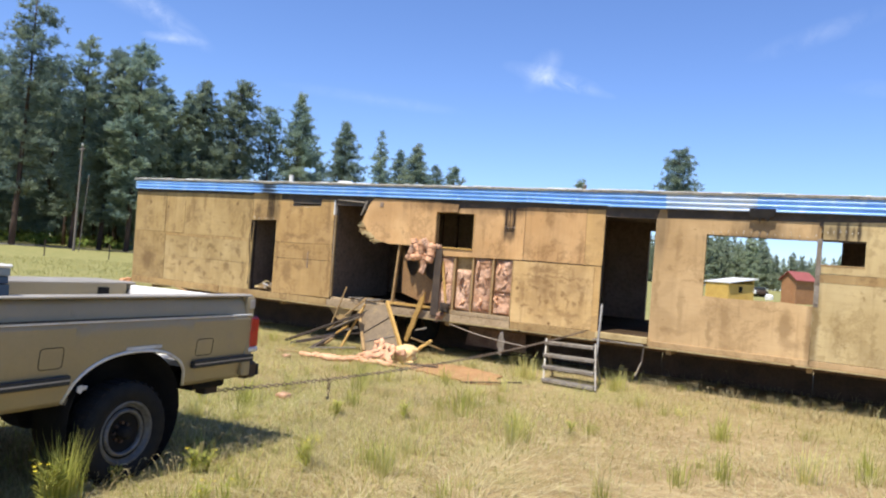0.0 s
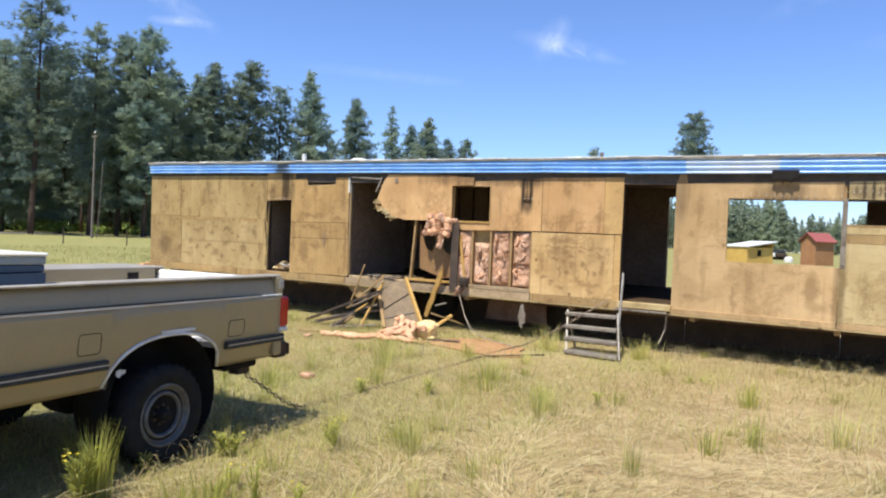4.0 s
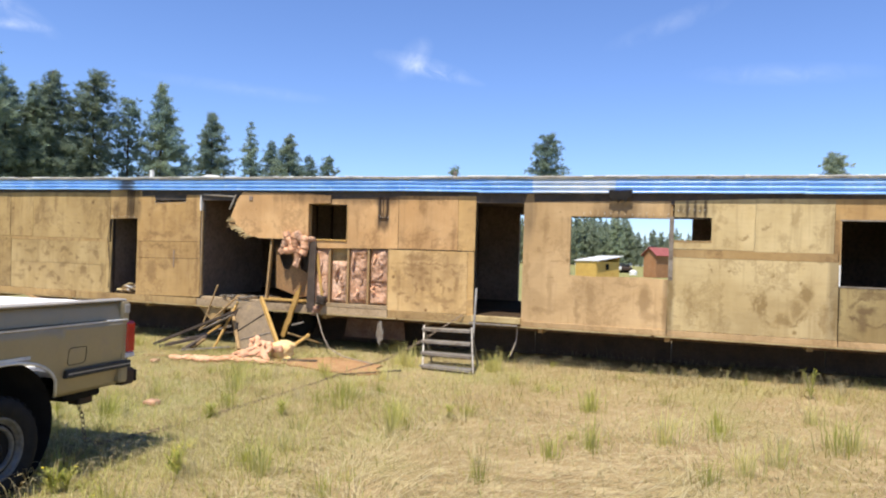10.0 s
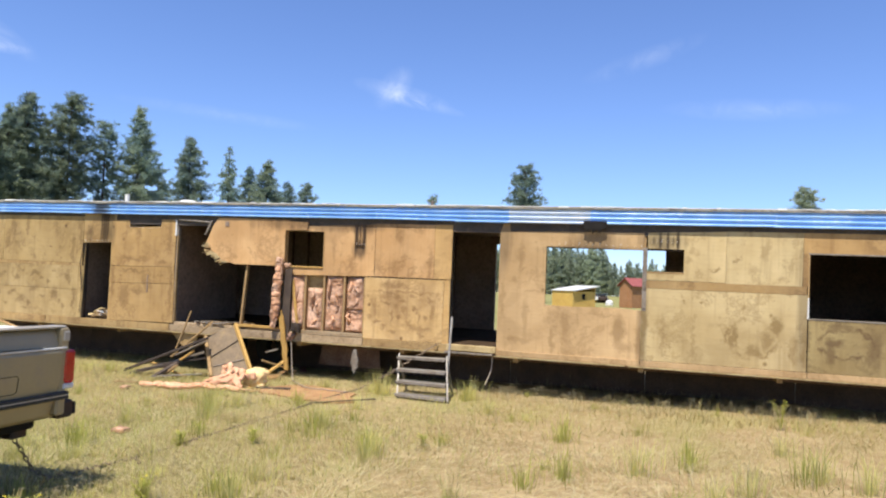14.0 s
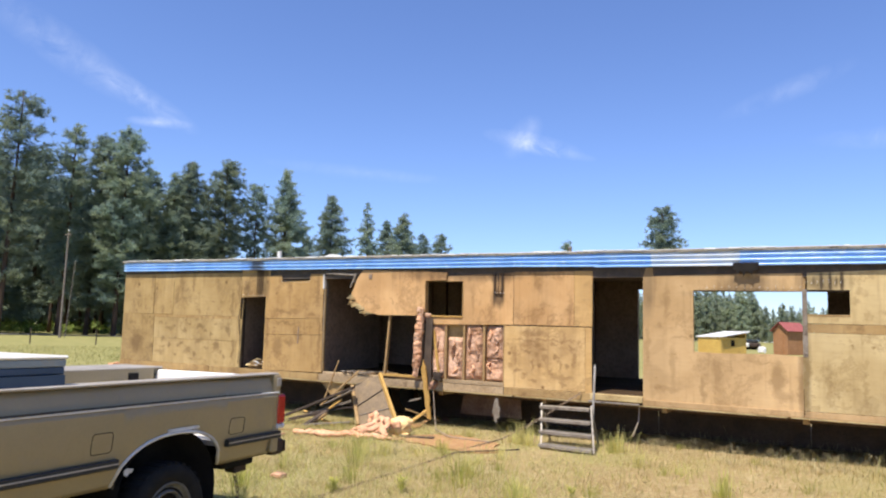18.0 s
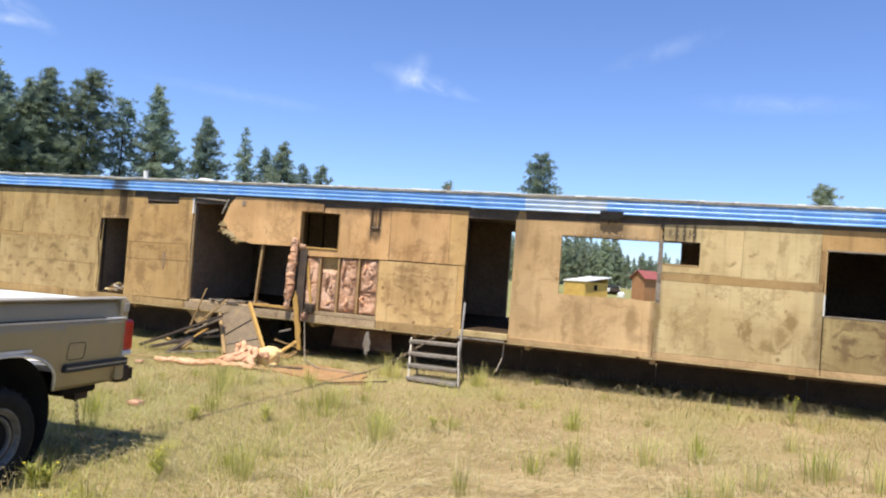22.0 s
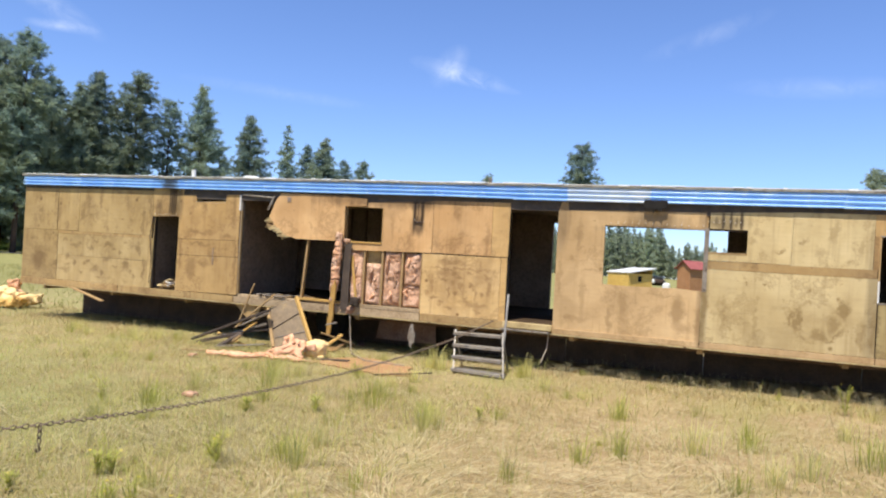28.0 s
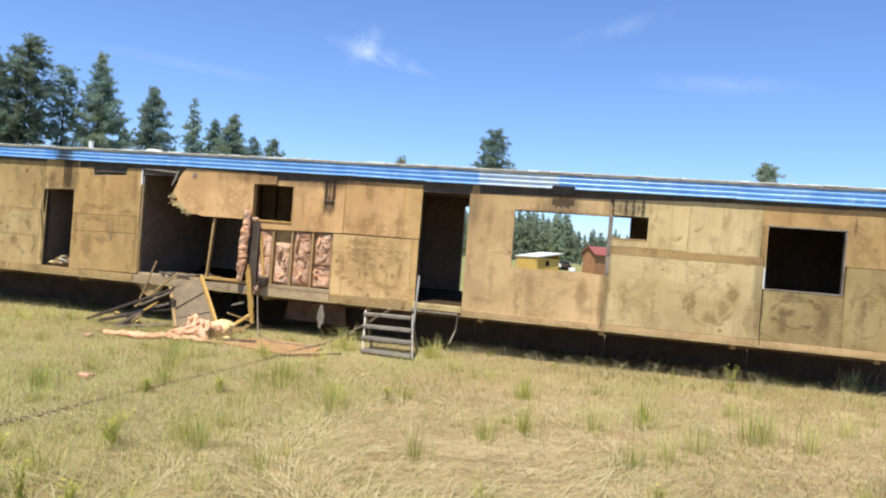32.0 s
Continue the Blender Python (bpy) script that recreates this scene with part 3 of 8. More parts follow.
straw = leafy("dry_straw", ((0.475, 0.36, 0.17), (0.58, 0.455, 0.235), (0.385, 0.288, 0.132), (0.515, 0.405, 0.195)), 0.5, (0.37, 0.33, 0.12), through=0.45)
pale_straw = leafy("pale_straw", ((0.562, 0.471, 0.251), (0.623, 0.532, 0.319), (0.502, 0.41, 0.205), (0.578, 0.494, 0.274)), through=0.4)
green_blade = leafy("green_blades", ((0.56, 0.55, 0.16), (0.64, 0.60, 0.22), (0.68, 0.60, 0.27), (0.49, 0.50, 0.14)), through=0.6)
low_green = leafy("low_green_grass", ((0.36, 0.37, 0.09), (0.43, 0.41, 0.13), (0.48, 0.42, 0.17), (0.30, 0.325, 0.075)), through=0.5)
field_blade = leafy("field_blades", ((0.36, 0.335, 0.125), (0.30, 0.295, 0.10), (0.42, 0.375, 0.155)), through=0.45)
# the bluish cast of these greens stands in for haze over the wood
needles = leafy("pine_needles", ((0.16, 0.24, 0.225), (0.22, 0.30, 0.26), (0.275, 0.34, 0.245), (0.18, 0.262, 0.25)), 0.22, (0.315, 0.35, 0.20), through=0.5)
# lighter greens for the far trees: distance haze put into the colour
hazed_needles = leafy("hazed_conifer_needles", ((0.30, 0.37, 0.27), (0.36, 0.42, 0.29), (0.42, 0.45, 0.30), (0.33, 0.39, 0.28)), through=0.5)
weed_leaf = leafy("yellow_green_weed_leaves", ((0.40, 0.42, 0.09), (0.50, 0.50, 0.12), (0.34, 0.37, 0.08), (0.56, 0.50, 0.16)), through=0.6)
shrub = leafy("shrub_leaves", ((0.122, 0.182, 0.0342), (0.175, 0.236, 0.0494), (0.228, 0.258, 0.0608)))


def ground_material():
    m, nt, p = nodes_of("dry_meadow_ground")
    geo = nt.nodes.new("ShaderNodeNewGeometry")
    pos = geo.outputs["Position"]
    n1, n2, n3 = noise_at(nt, pos, 0.35, 5), noise_at(nt, pos, 1.7, 5), noise_at(nt, pos, 14, 4)
    col = mixed(nt, ramp(nt, n2, 0.35, 0.65), (0.34, 0.248, 0.127), (0.274, 0.191, 0.0947))
    col = mixed(nt, ramp(nt, n3, 0.5, 0.7), col, (0.207, 0.155, 0.074))
    swirl = nd(nt, "ShaderNodeTexNoise", Scale=4.5, Detail=8.0, Roughness=0.8, Distortion=0.9)
    nt.links.new(pos, swirl.inputs["Vector"])
    col = mixed(nt, ramp(nt, swirl.outputs[0], 0.50, 0.64), col, (0.444, 0.351, 0.189))
    col = mixed(nt, ramp(nt, n1, 0.50, 0.68), col, mixed(nt, 0.6, col, (0.266, 0.244, 0.0888)))
    split = nt.nodes.new("ShaderNodeSeparateXYZ")
    nt.links.new(pos, split.inputs[0])
    lush = nt.nodes.new("ShaderNodeMath")          # greener towards the track; its darker tone also deepens the truck's shade
    lush.operation = "MULTIPLY"
    nt.links.new(ramp(nt, split.outputs[0], 1.2, -2.5), lush.inputs[0])
    nt.links.new(ramp(nt, split.outputs[1], -2.5, -6.5), lush.inputs[1])
    col = mixed(nt, lush.outputs[0], col, mixed(nt, ramp(nt, n2, 0.3, 0.7), (0.185, 0.174, 0.0666), (0.244, 0.211, 0.0962)))
    patch = nt.nodes.new("ShaderNodeMath")         # thin green among the straw on the track side
    patch.operation = "MULTIPLY"
    nt.links.new(ramp(nt, split.outputs[0], 2.5, -3.0), patch.inputs[0])
    nt.links.new(ramp(nt, n2, 0.30, 0.62), patch.inputs[1])
    col = mixed(nt, patch.outputs[0], col, mixed(nt, 0.7, col, (0.255, 0.25, 0.095)))
    ln = nt.nodes.new("ShaderNodeVectorMath")
    ln.operation = "LENGTH"
    nt.links.new(pos, ln.inputs[0])
    far = ramp(nt, ln.outputs["Value"], 13, 28)
    col = mixed(nt, far, col, mixed(nt, ramp(nt, n2, 0.35, 0.7), (0.20, 0.195, 0.07), (0.28, 0.25, 0.10)))
    nt.links.new(col, p.inputs["Base Color"])
    p.inputs["Roughness"].default_value, p.inputs["Specular IOR Level"].default_value = 0.95, 0.1
    bumped(nt, p, n3, 0.6, 0.03)
    return m


meadow = ground_material()


# ---- building helpers ----
def part(name, bm, material, parent=None, label="", smooth=False):
    """Links a bmesh as one mesh object under a thing or under a part."""
    me = bpy.data.meshes.new(name)
    if smooth:
        for f in bm.faces:
            f.smooth = True
    bm.to_mesh(me)
    bm.free()
    me.materials.append(material)
    ob = new(name, me)
    if parent is not None:
        ob.parent = parent
    if label:
        ob["label"] = label
    return ob


def raw(name, verts, faces, material, parent=None):
    me = bpy.data.meshes.new(name)
    me.from_pydata(verts, [], faces)
    me.materials.append(material)
    ob = new(name, me)
    if parent is not None:
        ob.parent = parent
    return ob


def add_box(bm, x0, x1, y0, y1, z0, z1, m=None, bevel=0.0):
    """A box, its edges rounded by bevel, put in place by m."""
    vs = [bm.verts.new((x, y, z)) for x in (x0, x1) for y in (y0, y1) for z in (z0, z1)]
    quads = ((0, 1, 3, 2), (4, 6, 7, 5), (0, 4, 5, 1), (2, 3, 7, 6), (0, 2, 6, 4), (1, 5, 7, 3))
    fs = [bm.faces.new([vs[i] for i in q]) for q in quads]
    if m is not None:
        bmesh.ops.transform(bm, matrix=m, verts=vs)
    if bevel:
        es = {e for f in fs for e in f.edges}
        bmesh.ops.bevel(bm, geom=list(es), offset=bevel, segments=1, affect="EDGES")
    return bm


def box(x0, x1, y0, y1, z0, z1, m=None, bevel=0.0):
    return add_box(bmesh.new(), x0, x1, y0, y1, z0, z1, m, bevel)


def beam(a, b, w, h, bevel=0.004, spin=0.0):
    """A stick of timber from a to b."""
    a, b = Vector(a), Vector(b)
    way = b - a
    m = Matrix.Translation(a) @ way.to_track_quat("X", "Z").to_matrix().to_4x4() @ pose(0, 0, 0, spin)
    return box(0, way.length, -w / 2, w / 2, -h / 2, h / 2, m, bevel)


def slab(outline, y0, y1):
    """An outline in x and z, made solid from y0 (front) to y1."""
    bm = bmesh.new()
    front = [bm.verts.new((x, y0, z)) for x, z in outline]
    face = bm.faces.new(front)
    made = bmesh.ops.extrude_face_region(bm, geom=[face])
    for v in made["geom"]:
        if isinstance(v, bmesh.types.BMVert):
            v.co.y = y1
    bmesh.ops.triangulate(bm, faces=[f for f in bm.faces if len(f.verts) > 4])
    bmesh.ops.recalc_face_normals(bm, faces=bm.faces)
    return bm


def add_tube(bm, points, r, sides=6, taper=1.0):
    """A round bar along points; a list of radii may stand for r."""
    pts = [Vector(p) for p in points]
    rings = []
    for i, p in enumerate(pts):
        way = (pts[min(i + 1, len(pts) - 1)] - pts[max(i - 1, 0)]).normalized()
        q = way.to_track_quat("Z", "Y")
        rad = r[i] if isinstance(r, (list, tuple)) else r * (1 + (taper - 1) * i / max(1, len(pts) - 1))
        rings.append([bm.verts.new(p + q @ Vector((math.cos(k * math.tau / sides) * rad, math.sin(k * math.tau / sides) * rad, 0))) for k in range(sides)])
    for a, b in zip(rings, rings[1:]):
        for k in range(sides):
            bm.faces.new((a[k], a[(k + 1) % sides], b[(k + 1) % sides], b[k]))
    bm.faces.new(rings[0][::-1])
    bm.faces.new(rings[-1])
    return bm


def tube(points, r, sides=6, taper=1.0):
    return add_tube(bmesh.new(), points, r, sides, taper)


def lathe(profile, axis="x", steps=28):
    """A ring of (along, radius) turned round an axis."""
    bm = bmesh.new()
    rings = []
    for s in range(steps):
        c, d = math.cos(s * math.tau / steps), math.sin(s * math.tau / steps)
        rings.append([bm.verts.new((u, r * c, r * d) if axis == "x" else (r * c, r * d, u)) for u, r in profile])
    for s in range(steps):
        a, b = rings[s], rings[(s + 1) % steps]
        for i in range(len(profile) - 1):
            bm.faces.new((a[i], a[i + 1], b[i + 1], b[i]))
    bmesh.ops.remove_doubles(bm, verts=bm.verts, dist=1e-5)
    bmesh.ops.recalc_face_normals(bm, faces=bm.faces)
    return bm


def fluff(x0, x1, y0, y1, z0, z1, seed, step=0.05, depth=0.05):
    """A crumpled pad of wadding: a box of fine faces pushed in and out."""
    bm = box(x0, x1, y0, y1, z0, z1)
    longest = max(x1 - x0, y1 - y0, z1 - z0)
    bmesh.ops.subdivide_edges(bm, edges=bm.edges, cuts=max(2, min(14, int(longest / step))), use_grid_fill=True)
    c = Vector(((x0 + x1) / 2, (y0 + y1) / 2, (z0 + z1) / 2))
    for v in bm.verts:
        n = noise.noise_vector(v.co * 6 + Vector((seed, 0, 0))) + 0.5 * noise.noise_vector(v.co * 15 + Vector((0, seed, 0)))
        e = (v.co - c)
        v.co += n * depth - e * 0.12 * abs(noise.noise(v.co * 4 + Vector((0, 0, seed))))
    return bm


def thing(name, label, category, m=None, group=""):
    ob = tagged(new(name), label, category, group)
    ob.empty_display_size = 0.2
    if m is not None:
        ob.matrix_basis = m
    return ob


def strand(name, pts, r, mat, parent, seed, ground=0.004, wild=1.0, blunt=0.35):
    """A soft twisted length of wadding along points: a fat tube, pulled thick and thin, with a wrinkled skin."""
    way = [Vector(p) for p in pts]
    fine = []
    for k in range(len(way) - 1):
        a, b, c, d = way[max(k - 1, 0)], way[k], way[k + 1], way[min(k + 2, len(way) - 1)]
        for i in range(7):
            f = i / 7
            fine.append(0.5 * (2 * b + (c - a) * f + (2 * a - 5 * b + 4 * c - d) * f * f + (3 * b - a - 3 * c + d) * f ** 3))
    fine.append(way[-1])
    n = len(fine)
    radii = [r * (0.75 + 0.55 * wild * noise.noise(Vector((seed, k * 0.45, 0)))) * min(1.0, blunt + 4 * min(k, n - 1 - k) / n) for k in range(n)]
    bm = tube(fine, radii, 12)
    for v in bm.verts:
        q = noise.noise_vector(v.co * 11 + Vector((seed, 0, 0))) + 0.6 * noise.noise_vector(v.co * 27 + Vector((0, seed, 0)))
        v.co += q * r * 0.42 * wild
        v.co.z = max(v.co.z, ground)
    return part(name, bm, mat, parent, "", True)


def batt(x0, x1, z0, z1, seed):
    """A sheet of wadding between studs, creased and bulging."""
    bm = bmesh.new()
    nx, nz = max(4, int((x1 - x0) / 0.018)), max(8, int((z1 - z0) / 0.018))
    rows = []
    for j in range(nz + 1):
        row = []
        for i in range(nx + 1):
            u, v = i / nx, j / nz
            x, z = x0 + (x1 - x0) * u, z0 + (z1 - z0) * v
            q = Vector((x * 3.4 + seed, 0, z * 2.6 + seed * 0.7))
            sag = 0.5 + 0.9 * noise.noise(q)
            crease = max(0.0, sag) + 0.34 * abs(noise.noise(q * 2.7 + Vector((7, 0, 0)))) + 0.22 * abs(noise.noise(Vector((x * 6, seed, z * 21)))) + 0.14 * noise.noise(q * 9)
            bulge = min(1.0, 6 * min(u, 1 - u, v * 2, (1 - v) * 2) + 0.15)
            row.append(bm.verts.new((x, 0.088 - bulge * (0.015 + 0.075 * crease), z)))
        rows.append(row)
    for a, b in zip(rows, rows[1:]):
        for i in range(nx):
            bm.faces.new((a[i], a[i + 1], b[i + 1], b[i]))
    return bm


# ---- ground ----
def lie(x, y):
    """Height of the ground."""
    r = math.hypot(x, y)
    return 0.0085 * max(0.0, min(r, 260) - 20) + 0.02 * noise.noise(Vector((x * 0.5, y * 0.5, 0))) * min(1, r / 3 + 0.3)


def build_ground():
    rings = [0.0] + [0.5 * 1.085 ** i for i in range(0, 108)]
    steps = 96
    verts, faces = [(0, -4, lie(0, -4))], []
    for r in rings[1:]:
        for k in range(steps):
            x, y = r * math.cos(k * math.tau / steps), -4 + r * math.sin(k * math.tau / steps)
            verts.append((x, y, lie(x, y)))
    for k in range(steps):
        faces.append((0, 1 + k, 1 + (k + 1) % steps))
    for i in range(len(rings) - 2):
        for k in range(steps):
            a, b = 1 + i * steps + k, 1 + i * steps + (k + 1) % steps
            faces.append((a, a + steps, b + steps, b))
    ob = raw("ground", verts, faces, meadow)
    for f in ob.data.polygons:
        f.use_smooth = True
    return tagged(ob, "dry straw-coloured meadow with patches of green grass", "ground", kind="structure")


build_ground()

# a pale road at the edge of the far wood
bm = bmesh.new()
last = None
for i in range(30):
    a = radians(75 - i * 1.4)
    r = 81 + i * 0.5
    x, y = 3.4 - r * math.sin(a), -11.7 + r * math.cos(a)
    x2, y2 = 3.4 - (r + 3.5) * math.sin(a), -11.7 + (r + 3.5) * math.cos(a)
    pair = (bm.verts.new((x, y, lie(x, y) + 0.08)), bm.verts.new((x2, y2, lie(x2, y2) + 0.08)))
    if last:
        bm.faces.new((last[0], pair[0], pair[1], last[1]))
    last = pair
tagged(part("road", bm, asphalt), "pale gravel road along the edge of the pine wood", "road", kind="structure")

# ---- the mobile home ----
HOME = pose(0, 0, 0, 1.353, 0.529, 0)
home = thing("mobile_home", "stripped mobile home with bare plywood walls, torn open", "mobile home", HOME)
W0, W1, DEEP = -11.5, 8.1, 3.66


def panel(outline, material, label="", y=0.0, thick=0.014):
    """One sheet of sheathing; its edges a little uneven."""
    rnd = random.Random(str(outline))
    pts = [(x + rnd.uniform(-0.004, 0.004), z + rnd.uniform(-0.004, 0.004)) for x, z in outline]
    return part("plywood_panel", slab(pts, y + rnd.uniform(-0.006, 0.0), y + thick), material, home, label)


def rect(x0, x1, z0, z1):
    return [(x0, z0), (x1, z0), (x1, z1), (x0, z1)]


panel(rect(-11.5, -10.47, 1.905, 2.825), ply_left)
panel(rect(-10.46, -9.83, 1.905, 2.83), ply_left)
panel(rect(-9.82, -7.76, 1.90, 2.835), ply_left)
panel(rect(-11.5, -10.43, 0.80, 1.90), ply_left, "brown blotched plywood panel")
panel(rect(-10.415, -7.84, 1.36, 1.83), ply_straw)
panel(rect(-10.415, -7.84, 0.80, 1.356), ply_straw)
panel(rect(-10.42, -7.76, 1.835, 1.895), ply_brown)
panel([(-7.835, 0.80), (-7.72, 0.80), (-7.69, 2.3), (-7.72, 1.83), (-7.835, 1.83)], ply_straw)
panel([(-7.75, 2.3), (-6.98, 2.33), (-6.96, 2.92), (-7.75, 2.90)], ply_brown, "soot-stained plywood over the narrow doorway")
panel([(-7.06, 1.87), (-5.55, 1.90), (-5.55, 2.80), (-5.88, 2.80), (-5.90, 2.66), (-6.62, 2.64), (-6.65, 2.78), (-7.06, 2.76)], ply_amber, "plywood panel with a slot cut in its top")
panel([(-7.07, 0.80), (-5.54, 0.82), (-5.55, 1.56), (-7.065, 1.535)], ply_amber)
panel([(-7.065, 1.54), (-5.55, 1.565), (-5.56, 1.89), (-7.06, 1.86)], ply_amber)
# the torn sheet that still hangs from the top, its broken edge splintered
rnd = random.Random(4)
torn = [(-3.17, 2.0), (-3.17, 2.65), (-2.73, 2.665), (-2.72, 2.80), (-3.2, 2.84), (-4.58, 2.86), (-4.70, 2.72), (-4.83, 2.42)]
edge = [(-4.83, 2.36), (-4.72, 2.2), (-4.58, 2.12), (-4.50, 2.04), (-4.30, 2.0)]
for (xa, za), (xb, zb) in zip(edge, edge[1:]):
    for k in range(5):
        f = k / 5
        torn.append((xa + (xb - xa) * f + rnd.uniform(-0.05, 0.035), za + (zb - za) * f + rnd.uniform(-0.03, 0.03)))
torn.append((-4.2, 1.995))
panel(torn[::-1], ply_red, "torn plywood sheet with a splintered edge", y=-0.03)
for k in range(26):
    i = rnd.randrange(len(edge) - 1)
    f = rnd.random()
    x, z = edge[i][0] + (edge[i + 1][0] - edge[i][0]) * f, edge[i][1] + (edge[i + 1][1] - edge[i][1]) * f
    ln = rnd.uniform(0.05, 0.16)
    a = rnd.uniform(-0.6, 0.5)
    part("splinter", beam((x + 0.03, -0.035, z + 0.02), (x - ln * math.cos(a), -0.05 - rnd.uniform(0, 0.05), z - ln * math.sin(a) * 0.8), 0.006, rnd.uniform(0.01, 0.03), 0), ply_pale if k % 3 else lumber, home)
panel([(-3.10, 1.845), (-1.41, 1.885), (-1.41, 2.80), (-2.72, 2.74), (-2.72, 2.645), (-2.395, 2.645), (-2.395, 1.99), (-3.10, 1.98)], ply_red)
panel(rect(-1.40, -0.31, 1.885, 2.805), ply_red)
panel(rect(-0.305, 0.0, 1.885, 2.81), ply_tan)
panel(rect(-1.565, -0.115, 0.80, 1.865), ply_sand, "yellowed plywood panel with dark knots")
panel(rect(-0.11, -0.005, 0.80, 1.87), ply_tan)
panel([(0.83, 0.75), (3.12, 0.75), (3.12, 1.535), (2.75, 1.56), (1.95, 1.535), (1.605, 1.545), (1.605, 2.495), (3.14, 2.485), (3.14, 2.75), (1.6, 2.735), (1.0, 2.72), (0.985, 2.86), (0.88, 2.86), (0.83, 2.7)], ply_grey, "greyed plywood sheet with a window hole cut through")
panel([(3.195, 2.02), (4.342, 2.02), (4.342, 2.79), (3.195, 2.76), (3.195, 2.505), (3.735, 2.505), (3.735, 2.15), (3.195, 2.15)], ply_pale)
panel(rect(4.345, 5.40, 2.01, 2.80), ply_pale)
panel(rect(3.13, 5.46, 1.888, 2.016), ply_brown, "weathered belt of plywood between two sheets")
panel(rect(3.125, 5.475, 0.76, 1.885), ply_pale, "pale plywood panel with a dark run stain")
panel([(5.405, 2.49), (6.61, 2.50), (6.61, 2.80), (5.405, 2.80)], ply_tan)
panel([(5.405, 2.01), (5.47, 2.01), (5.47, 2.49), (5.405, 2.49)], ply_tan)
panel(rect(5.485, 6.60, 0.76, 1.53), ply_olive, "olive-brown plywood with dried water rings")
panel(rect(6.575, W1, 1.965, 2.81), ply_brown)
panel(rect(6.61, W1, 0.76, 1.955), ply_olive)
rim_wood = surface("weathered_tan_lumber", (0.468, 0.343, 0.203), (0.351, 0.246, 0.136), 4, 40, 0.85, 0.3, vary=0.15, dirt=(0.156, 0.101, 0.0585))
for x0, x1 in ((-11.5, -8.6), (-8.59, -5.6), (-5.59, -3.05), (-3.04, -1.57), (-1.56, 0.0), (0.82, 3.12), (3.13, 5.48), (5.49, W1)):
    mat = rim_wood if -5.6 < x0 < -1.58 else ply_grey if x0 > 0 else ply_brown
    part("rim_board", box(x0, x1, -0.018, 0.034, 0.665, 0.795 if x0 < 0.5 else 0.755, None, 0.003), mat, home)
part("door_sill", box(-0.02, 0.83, -0.05, 0.05, 0.70, 0.80, None, 0.006), ply_pale, home, "bare yellow wooden door sill")
part("door_sill", box(-0.05, 0.78, -0.06, -0.01, 0.655, 0.685, None, 0.004), lumber_grey, home)
for x0, x1 in ((-11.5, -5.3), (-5.2, -1.4), (-1.35, 2.9), (2.95, W1)):
    part("bottom_flashing", box(x0, x1, -0.024, 0.06, 0.645, 0.66), ply_pale, home)
# frame: studs, plates and joists that show in the openings
for x, z0, z1, mat in ((-5.53, 0.85, 2.82, lumber_grey), (-2.74, 0.86, 1.86, lumber), (-2.37, 0.86, 1.88, lumber), (-1.97, 0.87, 1.88, lumber), (-1.58, 0.87, 1.88, lumber), (-3.08, 0.86, 2.0, paper_brown),
                       (-3.19, 1.9, 2.8, lumber), (-2.385, 1.9, 2.8, lumber), (3.15, 0.8, 2.75, lumber), (1.58, 0.8, 2.7, lumber), (5.44, 0.8, 2.75, lumber), (6.62, 0.8, 2.75, lumber),
                       (0.85, 0.8, 2.8, lumber_dark), (-0.02, 0.8, 2.8, lumber_dark), (-7.72, 0.8, 2.3, lumber_dark), (-7.05, 0.8, 2.3, lumber_dark)):
    part("stud", box(x - 0.02, x + 0.02, 0.016, 0.1, z0, z1, None, 0.003), mat, home)
part("stud", beam((-4.06, 0.05, 0.84), (-3.97, 0.06, 2.02), 0.085, 0.04), lumber, home, "leaning wall stud in the torn opening")
part("stud", beam((-2.99, 0.01, 1.75), (-2.86, 0.0, 0.92), 0.03, 0.05), lumber_bright, home)
part("corner_trim", box(-5.565, -5.535, -0.012, 0.02, 2.5, 2.80), white_metal, home, "pale metal corner strip")
part("corner_trim", box(-5.515, -5.50, -0.006, 0.05, 0.86, 2.5), lumber, home)
part("bottom_plate", box(-4.1, -3.10, 0.0, 0.09, 0.845, 0.885, None, 0.003), lumber_bright, home, "clean yellow bottom plate")
part("bottom_plate", box(-5.5, -4.12, 0.0, 0.09, 0.80, 0.845, None, 0.003), rim_wood, home)
part("bottom_plate", box(-3.05, -1.57, -0.022, 0.09, 0.80, 0.865, None, 0.003), rim_wood, home)
part("window_sill", box(-3.12, -2.40, -0.02, 0.1, 1.985, 2.012, None, 0.003), lumber_bright, home, "bright wooden window sill")
part("window_jamb", box(-2.405, -2.385, -0.008, 0.1, 2.0, 2.65), ply_tan, home)
part("window_head", box(-3.17, -2.39, 0.0, 0.1, 2.645, 2.675), lumber, home)
part("window_post", box(3.125, 3.19, -0.006, 0.09, 1.53, 2.51, None, 0.004), lumber_grey, home, "upright post between two window holes")
part("window_head", box(1.6, 3.74, 0.02, 0.1, 2.48, 2.53), lumber_dark, home)
part("window_sill", box(1.6, 3.12, 0.02, 0.1, 1.50, 1.535), lumber, home)
part("window_sill", box(3.19, 3.74, -0.004, 0.1, 2.125, 2.15), lumber, home)
for x0, x1, z0, z1 in ((5.47, 6.58, 1.525, 1.545), (5.47, 6.58, 2.485, 2.505), (6.555, 6.575, 1.54, 2.49)):
    part("window_frame", box(x0, x1, -0.012, 0.09, z0, z1), lumber_grey, home)
part("window_frame", box(5.472, 5.492, -0.012, 0.09, 1.54, 1.85), white_metal, home, "pale metal remnant of a window frame")
